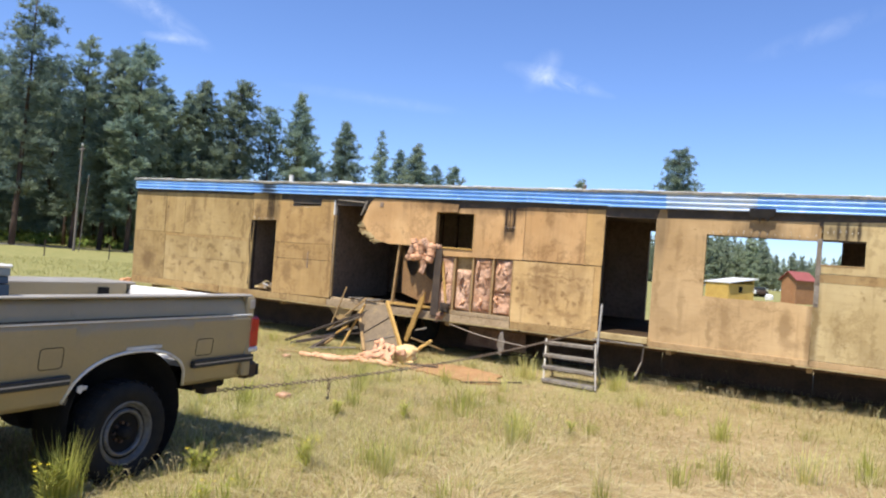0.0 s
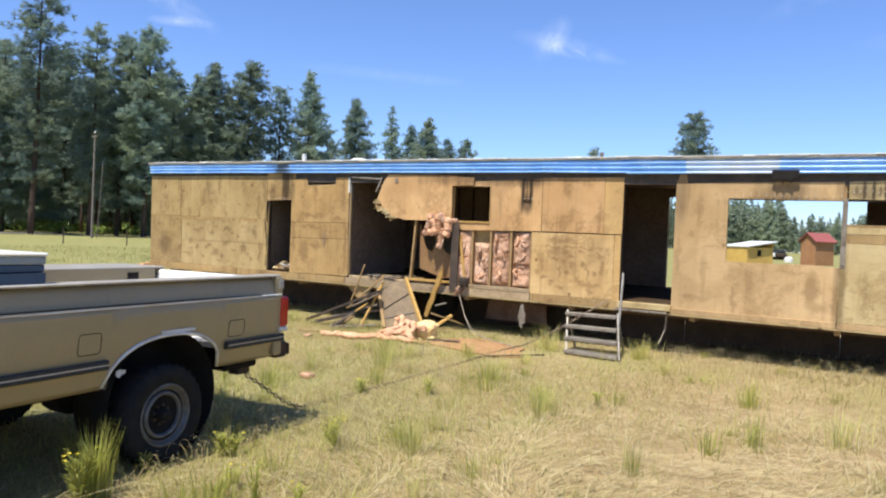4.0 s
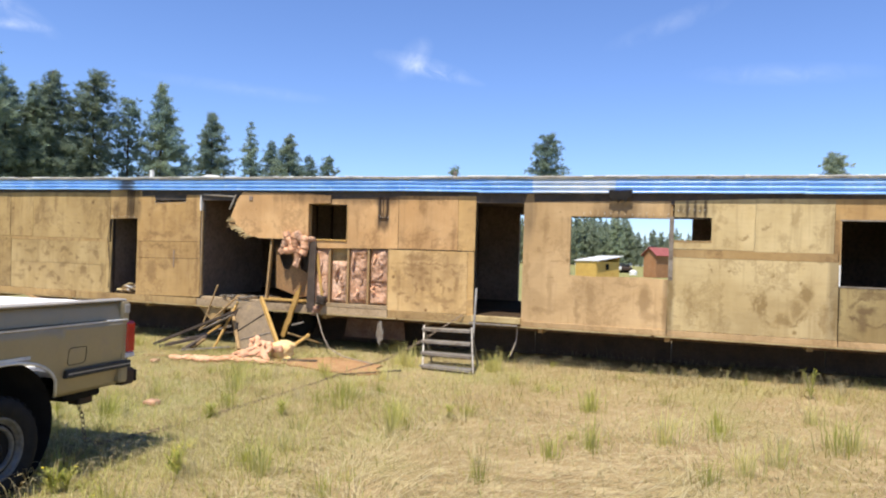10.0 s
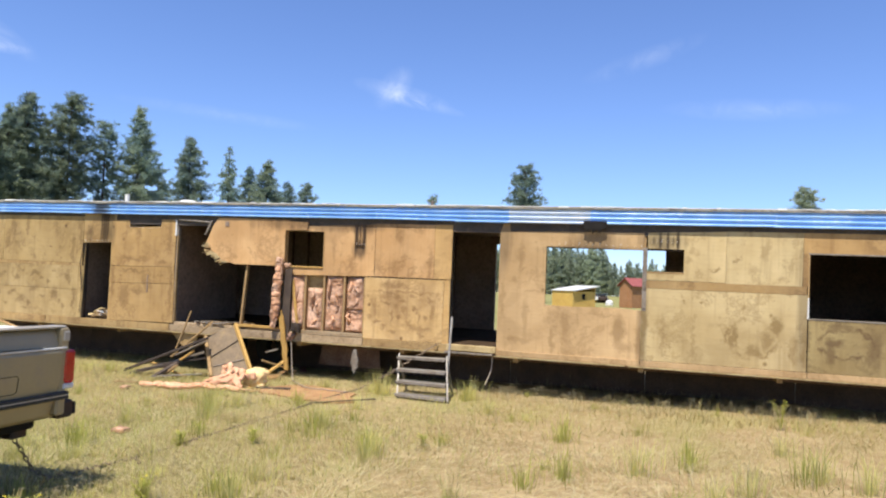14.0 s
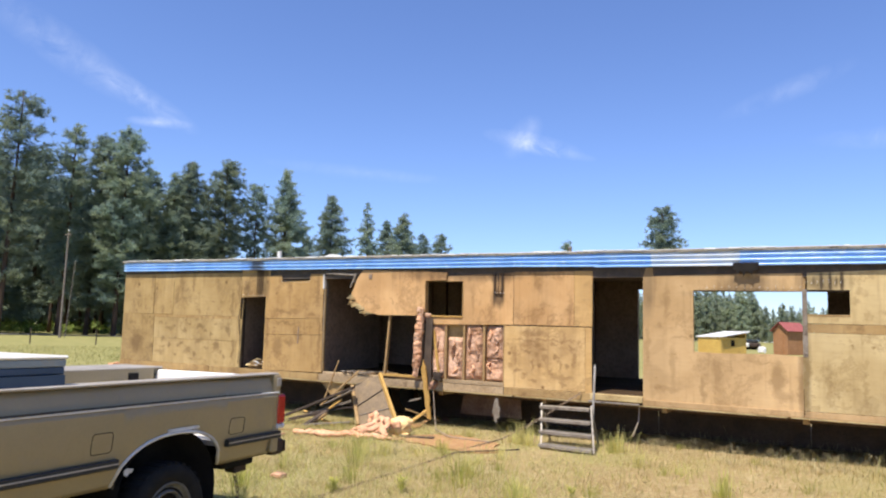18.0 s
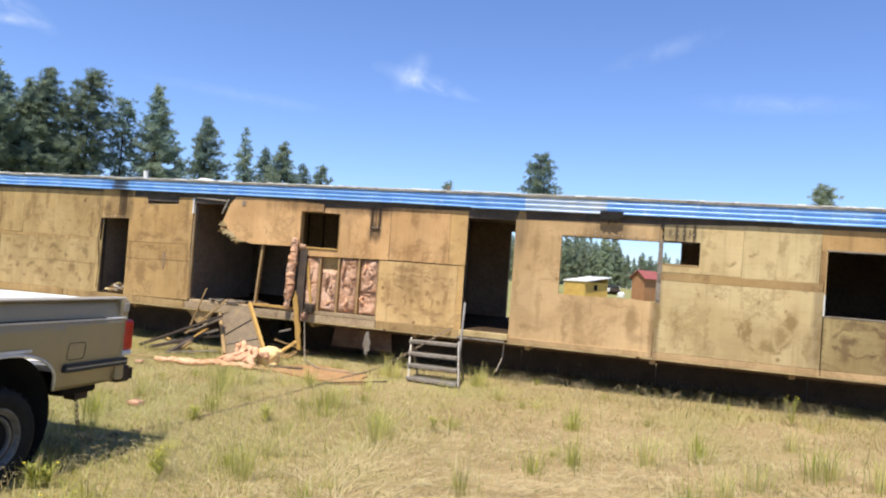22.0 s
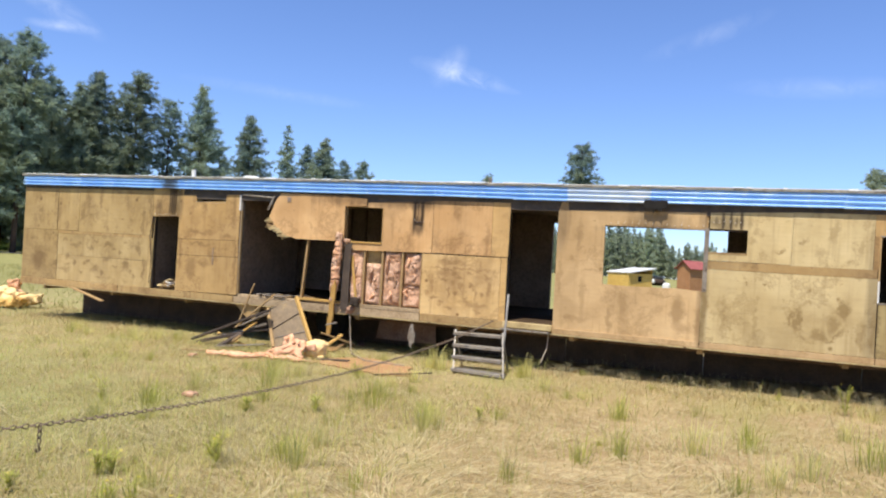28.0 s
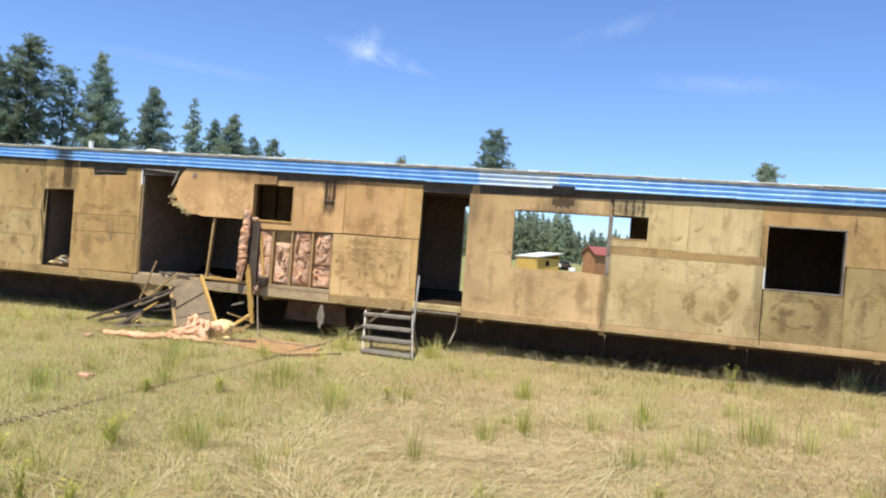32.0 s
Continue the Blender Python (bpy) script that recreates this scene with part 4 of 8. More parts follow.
part("window_frame", box(5.472, 5.492, -0.01, 0.09, 1.85, 2.49), lumber, home)
part("torn_strip", slab([(-3.16, 0.74), (-2.99, 0.72), (-3.0, 1.35), (-2.98, 1.95), (-3.12, 2.02), (-3.14, 1.5)], -0.05, -0.036), lumber_dark, home, "dark hanging strip of torn sheathing")
bm = fluff(-2.93, -2.78, -0.12, 0.0, 0.84, 0.99, 6.6, 0.03, 0.04)
part("cable_knot", bm, lumber_dark, home, "dark knot of cable at the wall foot", True)
# pink wadding between the studs
for i, (x0, x1, z0, z1) in enumerate(((-3.05, -2.77, 0.87, 1.86), (-2.71, -2.40, 0.87, 1.62), (-2.35, -2.0, 0.88, 1.87), (-1.94, -1.61, 0.88, 1.28), (-1.94, -1.61, 1.25, 1.86))):
    part("insulation_batt", batt(x0, x1, z0, z1, i * 3.1), pink, home, "pink fibreglass wadding" if i == 0 else "", True)
for k, (x, z, ln, lean, r) in enumerate(((-1.86, 1.78, 0.30, 0.05, 0.034), (-1.72, 1.72, 0.2, -0.06, 0.04), (-1.75, 1.5, 0.24, 0.08, 0.03), (-1.86, 1.2, 0.2, -0.05, 0.034), (-2.28, 1.82, 0.5, 0.04, 0.03), (-2.1, 1.6, 0.42, -0.05, 0.034), (-2.2, 1.15, 0.24, 0.06, 0.036),
                                       (-2.6, 1.58, 0.34, 0.04, 0.034), (-2.48, 1.4, 0.3, -0.04, 0.034), (-2.56, 1.1, 0.2, 0.07, 0.036), (-2.92, 1.7, 0.5, 0.03, 0.03), (-2.84, 1.3, 0.34, -0.03, 0.03))):
    strand("torn_tuft", ((x, 0.05, z), (x + 0.6 * lean, 0.012, z - 0.3 * ln), (x - 0.3 * lean, 0.018, z - 0.65 * ln), (x + 0.5 * lean, 0.05, z - ln)), r, pink if k % 3 else pink_clean, home, 31 + 2.3 * k, 0.004, 0.6)
# dark felt above the sheathing, then the blue corrugated band and the roof edge
part("felt_strip", box(W0, W1, 0.0015, 0.0135, 2.70, 3.06), felt, home, "dark felt strip under the metal band")


def corrugated(x0, x1, z0, z1, drop=0.0):
    bm = bmesh.new()
    prev = None
    for i in range(25):
        f = i / 24
        z = z0 + (z1 - z0) * f
        ph = (f * 3.0) % 1.0
        y = -0.045 - 0.022 * (1 if ph < 0.5 else 0) - 0.008 * math.sin(ph * math.tau)
        n = max(2, int((x1 - x0) / 0.5))
        row = [bm.verts.new((x0 + (x1 - x0) * k / n, y + 0.006 * noise.noise(Vector((x0 + k * 0.5, z * 3, 1))), z - drop * k / n + 0.006 * noise.noise(Vector((x0 + k * 0.4, 5, 0))))) for k in range(n + 1)]
        if prev:
            for k in range(n):
                bm.faces.new((prev[k], prev[k + 1], row[k + 1], row[k]))
        prev = row
    return bm


for x0, x1, z0, mat, lab, drop in ((-11.5, -7.75, 2.89, blue_metal, "", 0), (-7.77, -4.4, 2.887, blue_metal, "blue metal band with a smoky black smear", 0), (-4.42, -1.40, 2.885, blue_metal, "", 0), (-1.41, 0.1, 2.885, blue_metal, "", 0.01),
                             (0.05, 0.99, 2.86, blue_metal, "", 0.0), (0.97, 2.3, 2.865, pale_metal, "paler stretch of the metal band", 0), (2.28, 5.0, 2.87, blue_metal, "", 0), (4.98, W1, 2.865, blue_metal, "", 0)):
    part("metal_band", corrugated(x0, x1, z0, 3.098, drop), mat, home, lab, True)
part("felt_flap", slab([(2.2, 2.915), (2.19, 2.80), (2.24, 2.79), (2.25, 2.74), (2.29, 2.78), (2.33, 2.77), (2.345, 2.70), (2.37, 2.78), (2.43, 2.765), (2.46, 2.715), (2.48, 2.79), (2.55, 2.80), (2.56, 2.915)][::-1], -0.085, -0.07), black_felt, home, "loose torn black flap of felt")
bm = bmesh.new()
prev = None
for i in range(80):
    x = W0 - 0.03 + (W1 - W0 + 0.06) * i / 79
    w = 0.008 * noise.noise(Vector((x * 1.7, 0, 0)))
    row = [bm.verts.new(p) for p in ((x, -0.09, 3.094 + w), (x, -0.10, 3.128 + w), (x, -0.03, 3.146 + w), (x, 0.9, 3.17), (x, DEEP / 2, 3.2), (x, DEEP - 0.9, 3.17), (x, DEEP + 0.1, 3.12), (x, DEEP + 0.1, 3.05))]
    if prev:
        for k in range(len(row)):
            bm.faces.new((prev[k], row[k], row[(k + 1) % len(row)], prev[(k + 1) % len(row)]))
    prev = row
part("roof", bm, roof_coat, home, "low crowned roof with weathered pale coating")
rnd = random.Random(9)
for k in range(70):
    x = rnd.uniform(W0, W1)
    part("coating_flake", box(x, x + rnd.uniform(0.04, 0.35), -0.106, -0.03, 3.118 + rnd.uniform(0, 0.014), 3.142 + rnd.uniform(0, 0.008), None, 0.003), white_metal, home)
part("vent_pipe", lathe([(3.1, 0.0), (3.1, 0.045), (3.34, 0.045), (3.34, 0.0)], "z", 12), white_metal, home, "short white vent pipe").location = (-7.18, 0.5, 0)
part("roof_vent", lathe([(3.1, 0.0), (3.1, 0.2), (3.2, 0.2), (3.24, 0.12), (3.25, 0.0)], "z", 16), white_metal, home, "low round roof vent").location = (-5.77, 0.6, 0)
part("roof_vent", lathe([(3.1, 0.0), (3.1, 0.16), (3.17, 0.16), (3.2, 0.08), (3.21, 0.0)], "z", 16), white_metal, home).location = (-4.2, 0.8, 0)
part("vent_pipe", lathe([(3.1, 0.0), (3.1, 0.03), (3.24, 0.03), (3.25, 0.04), (3.27, 0.04), (3.28, 0.0)], "z", 12), lumber_grey, home).location = (-0.55, 0.5, 0)
for x0, x1 in ((-3.05, -2.75), (-2.73, -2.38), (-2.36, -1.98), (-1.96, -1.58)):
    part("backing_board", box(x0, x1, 0.1, 0.108, 0.86, 1.88), ply_brown, home)
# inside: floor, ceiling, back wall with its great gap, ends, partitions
part("floor_deck", box(W0 + 0.02, W1 - 0.02, 0.04, DEEP, 0.70, 0.80), deck_wood, home, "bare floor deck, toned dark to read as shaded")
part("ceiling_board", box(W0 + 0.02, W1 - 0.02, 0.04, DEEP, 2.82, 2.86), inside_brown, home)
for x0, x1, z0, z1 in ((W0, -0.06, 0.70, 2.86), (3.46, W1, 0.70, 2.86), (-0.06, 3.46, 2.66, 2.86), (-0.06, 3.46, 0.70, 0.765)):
    part("back_wall", box(x0, x1, DEEP - 0.1, DEEP, z0, z1), inside_brown, home)
part("end_wall", box(W0, W0 + 0.06, 0.02, DEEP, 0.70, 3.05), ply_brown, home)
part("end_wall", box(W1 - 0.06, W1, 0.02, DEEP, 0.70, 3.05), ply_brown, home)
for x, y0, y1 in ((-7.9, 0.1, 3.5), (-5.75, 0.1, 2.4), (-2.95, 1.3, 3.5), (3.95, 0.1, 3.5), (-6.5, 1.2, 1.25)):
    part("partition", box(x - 0.03, x + 0.03, y0, y1, 0.80, 2.82), inside_brown, home)
rnd = random.Random(12)
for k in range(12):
    part("inner_stud", box(-5.4 + k * 0.4, -5.36 + k * 0.4, DEEP - 0.2, DEEP - 0.1, 0.8, 2.8), inside_brown, home)
for x0, z in ((-4.9, 2.66), (-5.45, 2.76)):
    part("ceiling_joist", beam((x0, 0.1, z), (x0 + 0.75, 0.2, z - 0.04), 0.04, 0.06), lumber_grey, home)
part("broken_batten", beam((-5.48, -0.02, 2.81), (-4.76, -0.03, 2.77), 0.02, 0.03), lumber_grey, home)
part("broken_batten", beam((-4.74, -0.04, 2.80), (-4.86, -0.05, 2.52), 0.02, 0.04), lumber_grey, home)
# rubbish on the floor of the narrow doorway
for k in range(9):
    x = rnd.uniform(-7.6, -7.2)
    part("rubble_scrap", beam((x, 0.0 + rnd.uniform(0, 0.3), 0.82 + 0.02 * k * rnd.random()), (x + rnd.uniform(0.1, 0.4), rnd.uniform(0, 0.3), 0.84 + rnd.uniform(0, 0.12)), rnd.uniform(0.02, 0.06), 0.015), lumber_grey if k % 2 else white_metal, home)
for k in range(16):
    x = rnd.uniform(-5.45, -4.2)
    part("rubble_scrap", beam((x, rnd.uniform(-0.05, 0.4), 0.86), (x + rnd.uniform(0.1, 0.5), rnd.uniform(-0.05, 0.4), 0.86 + rnd.uniform(0, 0.05)), rnd.uniform(0.02, 0.08), 0.012), lumber_grey if k % 3 else lumber, home)
for k in range(14):
    x = rnd.uniform(-7.62, -7.25)
    z = 0.83 + 0.2 * (1 - abs(x + 7.3) / 0.4) * rnd.random()
    part("rubble_scrap", beam((x, rnd.uniform(0.0, 0.25), z), (x + rnd.uniform(0.12, 0.3), rnd.uniform(0.0, 0.25), z + rnd.uniform(-0.05, 0.12)), rnd.uniform(0.02, 0.07), 0.014, 0.002, rnd.uniform(-40, 40)), (rim_wood, lumber, ply_pale)[k % 3], home)
# nails and torn cable ends in the burned places
for cx, cz, n, w in ((-7.4, 2.33, 9, 0.55), (-6.27, 2.63, 12, 0.7), (-1.68, 2.42, 4, 0.16), (3.4, 2.6, 7, 0.45), (2.4, 2.53, 14, 1.4)):
    for k in range(n):
        x = cx + w * (k / (n - 1) - 0.5)
        part("nail", beam((x, -0.004, cz + rnd.uniform(-0.01, 0.01)), (x + 0.004, -0.03, cz + rnd.uniform(0.0, 0.05)), 0.006, 0.006, 0), white_metal, home)
for k in range(3):
    x = -1.77 + 0.075 * k
    part("cable_end", tube([(x, -0.02, 2.78), (x + 0.01, -0.025, 2.6), (x - 0.005, -0.03, 2.42 + 0.03 * (k % 2))], 0.008, 5), steel_dark, home)
part("cable_clamp", box(-1.75, -1.63, -0.025, 0.0, 2.405, 2.42, None, 0.003), steel_dark, home, "small dark cable clamp")
for k in range(4):
    x = -7.30 + 0.05 * k
    part("cable_end", tube([(x, -0.02, 2.9), (x + 0.01, -0.03, 2.55), (x - 0.01, -0.03, 2.38)], 0.007, 5), steel_dark, home)
part("loose_cable", tube([(-7.73, -0.02, 2.28), (-7.76, -0.05, 1.9), (-7.70, -0.04, 1.4), (-7.74, -0.03, 0.9)], 0.01, 5), steel_dark, home)
part("wall_crack", box(-6.165, -6.145, -0.011, 0.0, 1.38, 1.72), inside_brown, home, "dark crack in the sheathing")
# a solid plate, its tone standing for the shaded hole
part("wall_hole", box(-4.44, -4.36, -0.045, 0.0, 2.70, 2.79), inside_brown, home, "brown plate standing for a small square hole")
# chassis, wheels and blocks under the floor
rust_brown = surface("rusty_chassis_paint", (0.26, 0.15, 0.085), (0.19, 0.105, 0.06), 4, 30, 0.85, 0.3, vary=0.1)
for y in (1.2, 2.9):
    part("chassis_beam", box(W0 + 0.3, W1 - 0.3, y - 0.05, y + 0.05, 0.46, 0.66, None, 0.01), rust_brown, home)
for k in range(10):
    part("floor_joist", box(W0 + 0.6 + 2 * k, W0 + 0.68 + 2 * k, 0.1, DEEP - 0.1, 0.56, 0.70), lumber, home)
# brown toned like the shade under the floor
shade_board_brown = surface("shade_toned_board", (0.13, 0.078, 0.048), (0.09, 0.055, 0.035), 3, 30, 0.9, 0.3, vary=0.15)
# concrete darkened so the piers read as standing in shade
concrete = surface("shade_toned_concrete", (0.12, 0.095, 0.07), (0.09, 0.07, 0.05), 6, 40, 0.95, 0.5)
rnd = random.Random(3)
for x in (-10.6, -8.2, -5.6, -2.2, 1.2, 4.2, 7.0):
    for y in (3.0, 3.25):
        pier = thing("block_pier", "concrete block pier under the mobile home floor, toned dark as if shaded", "pier", pose(x, y, 0), "block piers")
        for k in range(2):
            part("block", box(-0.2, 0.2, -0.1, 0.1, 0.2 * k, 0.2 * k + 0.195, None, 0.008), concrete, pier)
for x in (-4.9, -3.9):
    ax = part("spare_wheel", lathe([(0.0, 0.12), (0.0, 0.33), (0.03, 0.36), (0.17, 0.36), (0.2, 0.33), (0.2, 0.12)], "x", 20), black_rubber, home, "dark running wheel of the chassis")
    ax.matrix_basis = pose(x, 0.9, 0.40, 0, 0, 90)
# added boards that close the view below with a painted shade tone
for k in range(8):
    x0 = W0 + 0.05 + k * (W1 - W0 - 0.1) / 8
    part("inner_skirting", box(x0, x0 + (W1 - W0 - 0.1) / 8 - 0.01, 1.70, 1.73, -0.35, 0.7), shade_board_brown, home, "added dark board standing for the shade under the floor")
part("skirt_scrap", slab([(-3.0, 0.10), (-1.7, 0.10), (-1.75, 0.62), (-2.9, 0.64)], 1.2, 1.22), paper_brown, home, "reddish scrap of skirting board")
part("hanging_sheet", slab([(-5.6, 0.66), (-4.95, 0.66), (-5.1, 0.36), (-5.35, 0.42)], 0.05, 0.06), ply_brown, home, "torn belly sheet hanging from the floor")
part("hanging_clump", fluff(-3.01, -2.90, -0.04, 0.02, 0.66, 0.82, 3.3, 0.02, 0.05), paper_brown, home, "brown clump of torn paper hanging at the floor edge")
part("hanging_rag", slab([(-1.68, 0.60), (-1.665, 0.47), (-1.63, 0.41), (-1.655, 0.33), (-1.64, 0.27), (-1.69, 0.24), (-1.70, 0.16), (-1.745, 0.22), (-1.75, 0.30), (-1.79, 0.34), (-1.765, 0.42), (-1.75, 0.52), (-1.72, 0.60)], 0.0, 0.015), lumber_grey, home, "grey rag hanging under the floor")
part("belly_cable", tube([(0.75, 0.1, 0.62), (0.74, 0.08, 0.4), (0.66, 0.02, 0.16)], 0.014, 5), rope_mat, home)
part("loose_plank", beam((-9.9, -0.03, 0.66), (-8.9, -0.12, 0.44), 0.1, 0.02), lumber, home, "plank hanging loose from the bottom edge")


# ---- steps at the door ----
def build_steps():
    st = thing("entry_steps", "grey metal step ladder with four treads and a handrail post", "steps", pose(0, 0, 0))
    tl, tr, bl, br = Vector((-0.655, -0.58, 0.60)), Vector((0.17, -0.62, 0.61)), Vector((-0.47, -1.10, 0.0)), Vector((0.40, -1.26, 0.0))
    for a, b in ((tl, bl), (tr, br)):
        part("stringer", beam(a + (a - b) * 0.03, b, 0.028, 0.07), step_metal, st)
        part("back_leg", beam(a, Vector((a.x, a.y + 0.42, 0.0)), 0.028, 0.035), step_metal, st)
    for k in range(4):
        f = (0.02, 0.32, 0.60, 0.90)[k]
        a, b = tl.lerp(bl, f), tr.lerp(br, f)
        tread = part("tread", beam(a, b, 0.20, 0.026), step_metal, st)
        part("tread_lip", beam(a + Vector((0, -0.1, -0.012)), b + Vector((0, -0.1, -0.012)), 0.01, 0.045), lumber_grey, st)
    part("handrail_post", beam(tr + Vector((0.02, 0.02, -0.2)), tr + Vector((-0.01, 0.25, 0.66)), 0.035, 0.035), step_metal, st, "upright post beside the steps")
    return st


build_steps()


# ---- debris ----
def plank(name, a, b, w, h, mat, label, spin=0.0, category="plank", group="broken boards"):
    ob = part(name, beam(a, b, w, h, 0.003, spin), mat)
    return tagged(ob, label, category, group)


def build_leaning_panel():
    p = thing("wall_panel", "grey hardboard wall section with yellow studs, leaning on the broken wall", "wall section")
    tl, tr, bl, br = Vector((-4.41, -0.5, 0.69)), Vector((-3.84, -0.45, 0.935)), Vector((-3.97, -0.9, 0.04)), Vector((-3.16, -0.92, 0.15))
    mid = (tl + tr + bl + br) / 4
    ex, ez = (tr - tl + br - bl).normalized(), (tl - bl + tr - br).normalized()
    en = ex.cross(ez).normalized()

    def quad(a, b, c, d, t, mat, name, label=""):
        bm = bmesh.new()
        vs = [bm.verts.new(v) for v in (a, b, c, d)] + [bm.verts.new(v - en * t) for v in (a, b, c, d)]
        for q in ((0, 1, 2, 3), (7, 6, 5, 4), (0, 4, 5, 1), (1, 5, 6, 2), (2, 6, 7, 3), (3, 7, 4, 0)):
            bm.faces.new([vs[i] for i in q])
        bmesh.ops.recalc_face_normals(bm, faces=bm.faces)
        return part(name, bm, mat, p, label)

    quad(bl, br, tr, tl, 0.012, screen_grey, "hardboard")
    f = -en if en.y > 0 else en
    part("stud", beam(br + f * 0.03, tr + f * 0.03, 0.05, 0.075), lumber_bright, p, "bright yellow stud along one edge")
    part("stud", beam(bl + f * 0.03, tl + f * 0.03, 0.05, 0.06), lumber, p)
    part("brace", beam(tl.lerp(bl, 0.55) + f * 0.01, tr.lerp(br, 0.3) + f * 0.01, 0.02, 0.02), lumber_dark, p)
    part("brace", beam(bl.lerp(br, 0.1).lerp(tl, 0.25) + f * 0.01, br.lerp(tr, 0.3) + f * 0.01, 0.02, 0.015), lumber_grey, p)
    m = tl.lerp(br, 0.5)
    quad(m + ex * 0.02, m + ex * 0.27 - ez * 0.02, m + ex * 0.25 + ez * 0.2, m + ex * 0.12 + ez * 0.17, 0.004, ply_pale, "torn_patch", "torn yellow patch of veneer")
    return p


build_leaning_panel()
for a, b, w, h, mat, lab in (
        ((-5.74, -0.97, 0.05), (-4.2, -0.78, 0.69), 0.12, 0.04, lumber_dark, "long dark board slanting from the ground to the floor edge"),
        ((-5.42, -1.2, 0.05), (-4.8, -0.85, 0.22), 0.16, 0.05, lumber_dark, "dark board lying in the debris pile"),
        ((-5.06, -0.6, 0.30), (-4.24, -0.58, 0.98), 0.03, 0.028, lumber, "pale yellow stick leaning on the floor edge"),
        ((-4.66, -0.87, 0.29), (-4.42, -0.83, 0.46), 0.06, 0.03, lumber_bright, "short yellow board end in the pile"),
        ((-4.76, -0.84, 0.37), (-4.17, -0.84, 0.645), 0.11, 0.02, lumber_grey, "pale grey broken board"),
        ((-4.81, -1.12, 0.03), (-4.57, -1.08, 0.22), 0.09, 0.035, lumber, "pale broken board end propped in the grass"),
        ((-4.85, -1.3, 0.03), (-4.65, -0.95, 0.25), 0.12, 0.04, lumber_dark, "dark brown board end propped on the pile"),
        ((-5.11, -0.42, 0.43), (-4.86, -0.36, 1.14), 0.025, 0.025, lumber, "thin brown stick standing upright"),
        ((-5.2, -0.9, 0.18), (-4.2, -0.75, 0.34), 0.08, 0.02, lumber_dark, "dark lath across the pile"),
        ((-5.3, -1.05, 0.08), (-4.4, -0.55, 0.42), 0.04, 0.04, lumber_grey, "weathered stick in the debris pile"),
        ((-4.9, -1.35, 0.03), (-4.1, -1.0, 0.10), 0.07, 0.02, lumber_grey, "grey batten lying on the grass"),
        ((-5.0, -2.1, 0.03), (-3.6, -1.75, 0.04), 0.05, 0.015, lumber, "thin pale strip of wood on the grass"),
        ((-3.35, -1.75, 0.03), (-2.45, -1.95, 0.05), 0.12, 0.015, ply_brown, "flat brown board on the grass"),
        ((-1.25, -2.35, 0.03), (-0.62, -1.62, 0.035), 0.035, 0.018, lumber_dark, "thin dark bar on the ground before the steps"),
        ((-3.0, 0.3, 0.1), (-3.4, -0.25, 0.32), 0.05, 0.03, lumber, "short stick under the floor edge"),
        ((-3.2, -0.62, 0.05), (-2.93, -0.32, 0.33), 0.09, 0.035, lumber_bright, "short orange-yellow plank propped behind the torn insulation"),
        ((-2.75, -1.5, 0.03), (-2.2, -1.35, 0.035), 0.14, 0.015, lumber_dark, "dark flat scrap of board on the ground"),
        ((-3.15, -0.55, 0.5), (-2.95, -0.5, 0.56), 0.03, 0.03, lumber_grey, "stub of grey wood")):
    plank("broken_board", a, b, w, h, mat, lab)

# a stick that stands against the pile until the pull shakes it down
STICK_FOOT, STICK_TOP = Vector((-4.43, -1.02, 0.03)), Vector((-4.31, -0.5, 0.85))
loose_stick = plank("loose_stick", STICK_FOOT, STICK_TOP, 0.035, 0.035, lumber_bright, "bright yellow stick propped against the debris pile")

red = thing("plywood_sheet", "reddish sheet of plywood lying flat in the grass", "plywood sheet")
bm = bmesh.new()
pts = []
corners = [(-2.75, -1.55), (-2.1, -1.95), (-1.15, -2.25), (-0.85, -1.95), (-1.1, -1.25), (-1.9, -0.75), (-2.5, -0.95)]
for (xa, ya), (xb, yb) in zip(corners, corners[1:] + corners[:1]):
    for k in range(9):
        f = k / 9
        q = noise.noise_vector(Vector((xa + (xb - xa) * f, ya + (yb - ya) * f, 0)) * 4.5)
        pts.append((xa + (xb - xa) * f + 0.13 * q.x, ya + (yb - ya) * f + 0.13 * q.y))
top = [bm.verts.new((x, y, 0.022 + 0.006 * (i % 2))) for i, (x, y) in enumerate(pts)]
low = [bm.verts.new((x, y, 0.0)) for x, y in pts]
bm.faces.new(top)
for i in range(len(pts)):
    j = (i + 1) % len(pts)
    bm.faces.new((low[i], low[j], top[j], top[i]))
bmesh.ops.recalc_face_normals(bm, faces=bm.faces)
part("sheet", bm, dirt_mat, red)


def heap(name, blobs, mat, label, category):
    h = thing(name, label, category)
    for i, (x, y, z, sx, sy, sz, rz) in enumerate(blobs):
        bm = fluff(-sx, sx, -sy, sy, -sz, sz, i * 2.7 + x, 0.035, 0.075)
        ob = part("wad", bm, mat if not isinstance(mat, tuple) else mat[i % len(mat)], h, "", True)
        ob.matrix_basis = pose(x, y, z, 8 * math.sin(i * 2.0), 9 * math.cos(i), rz)
    return h


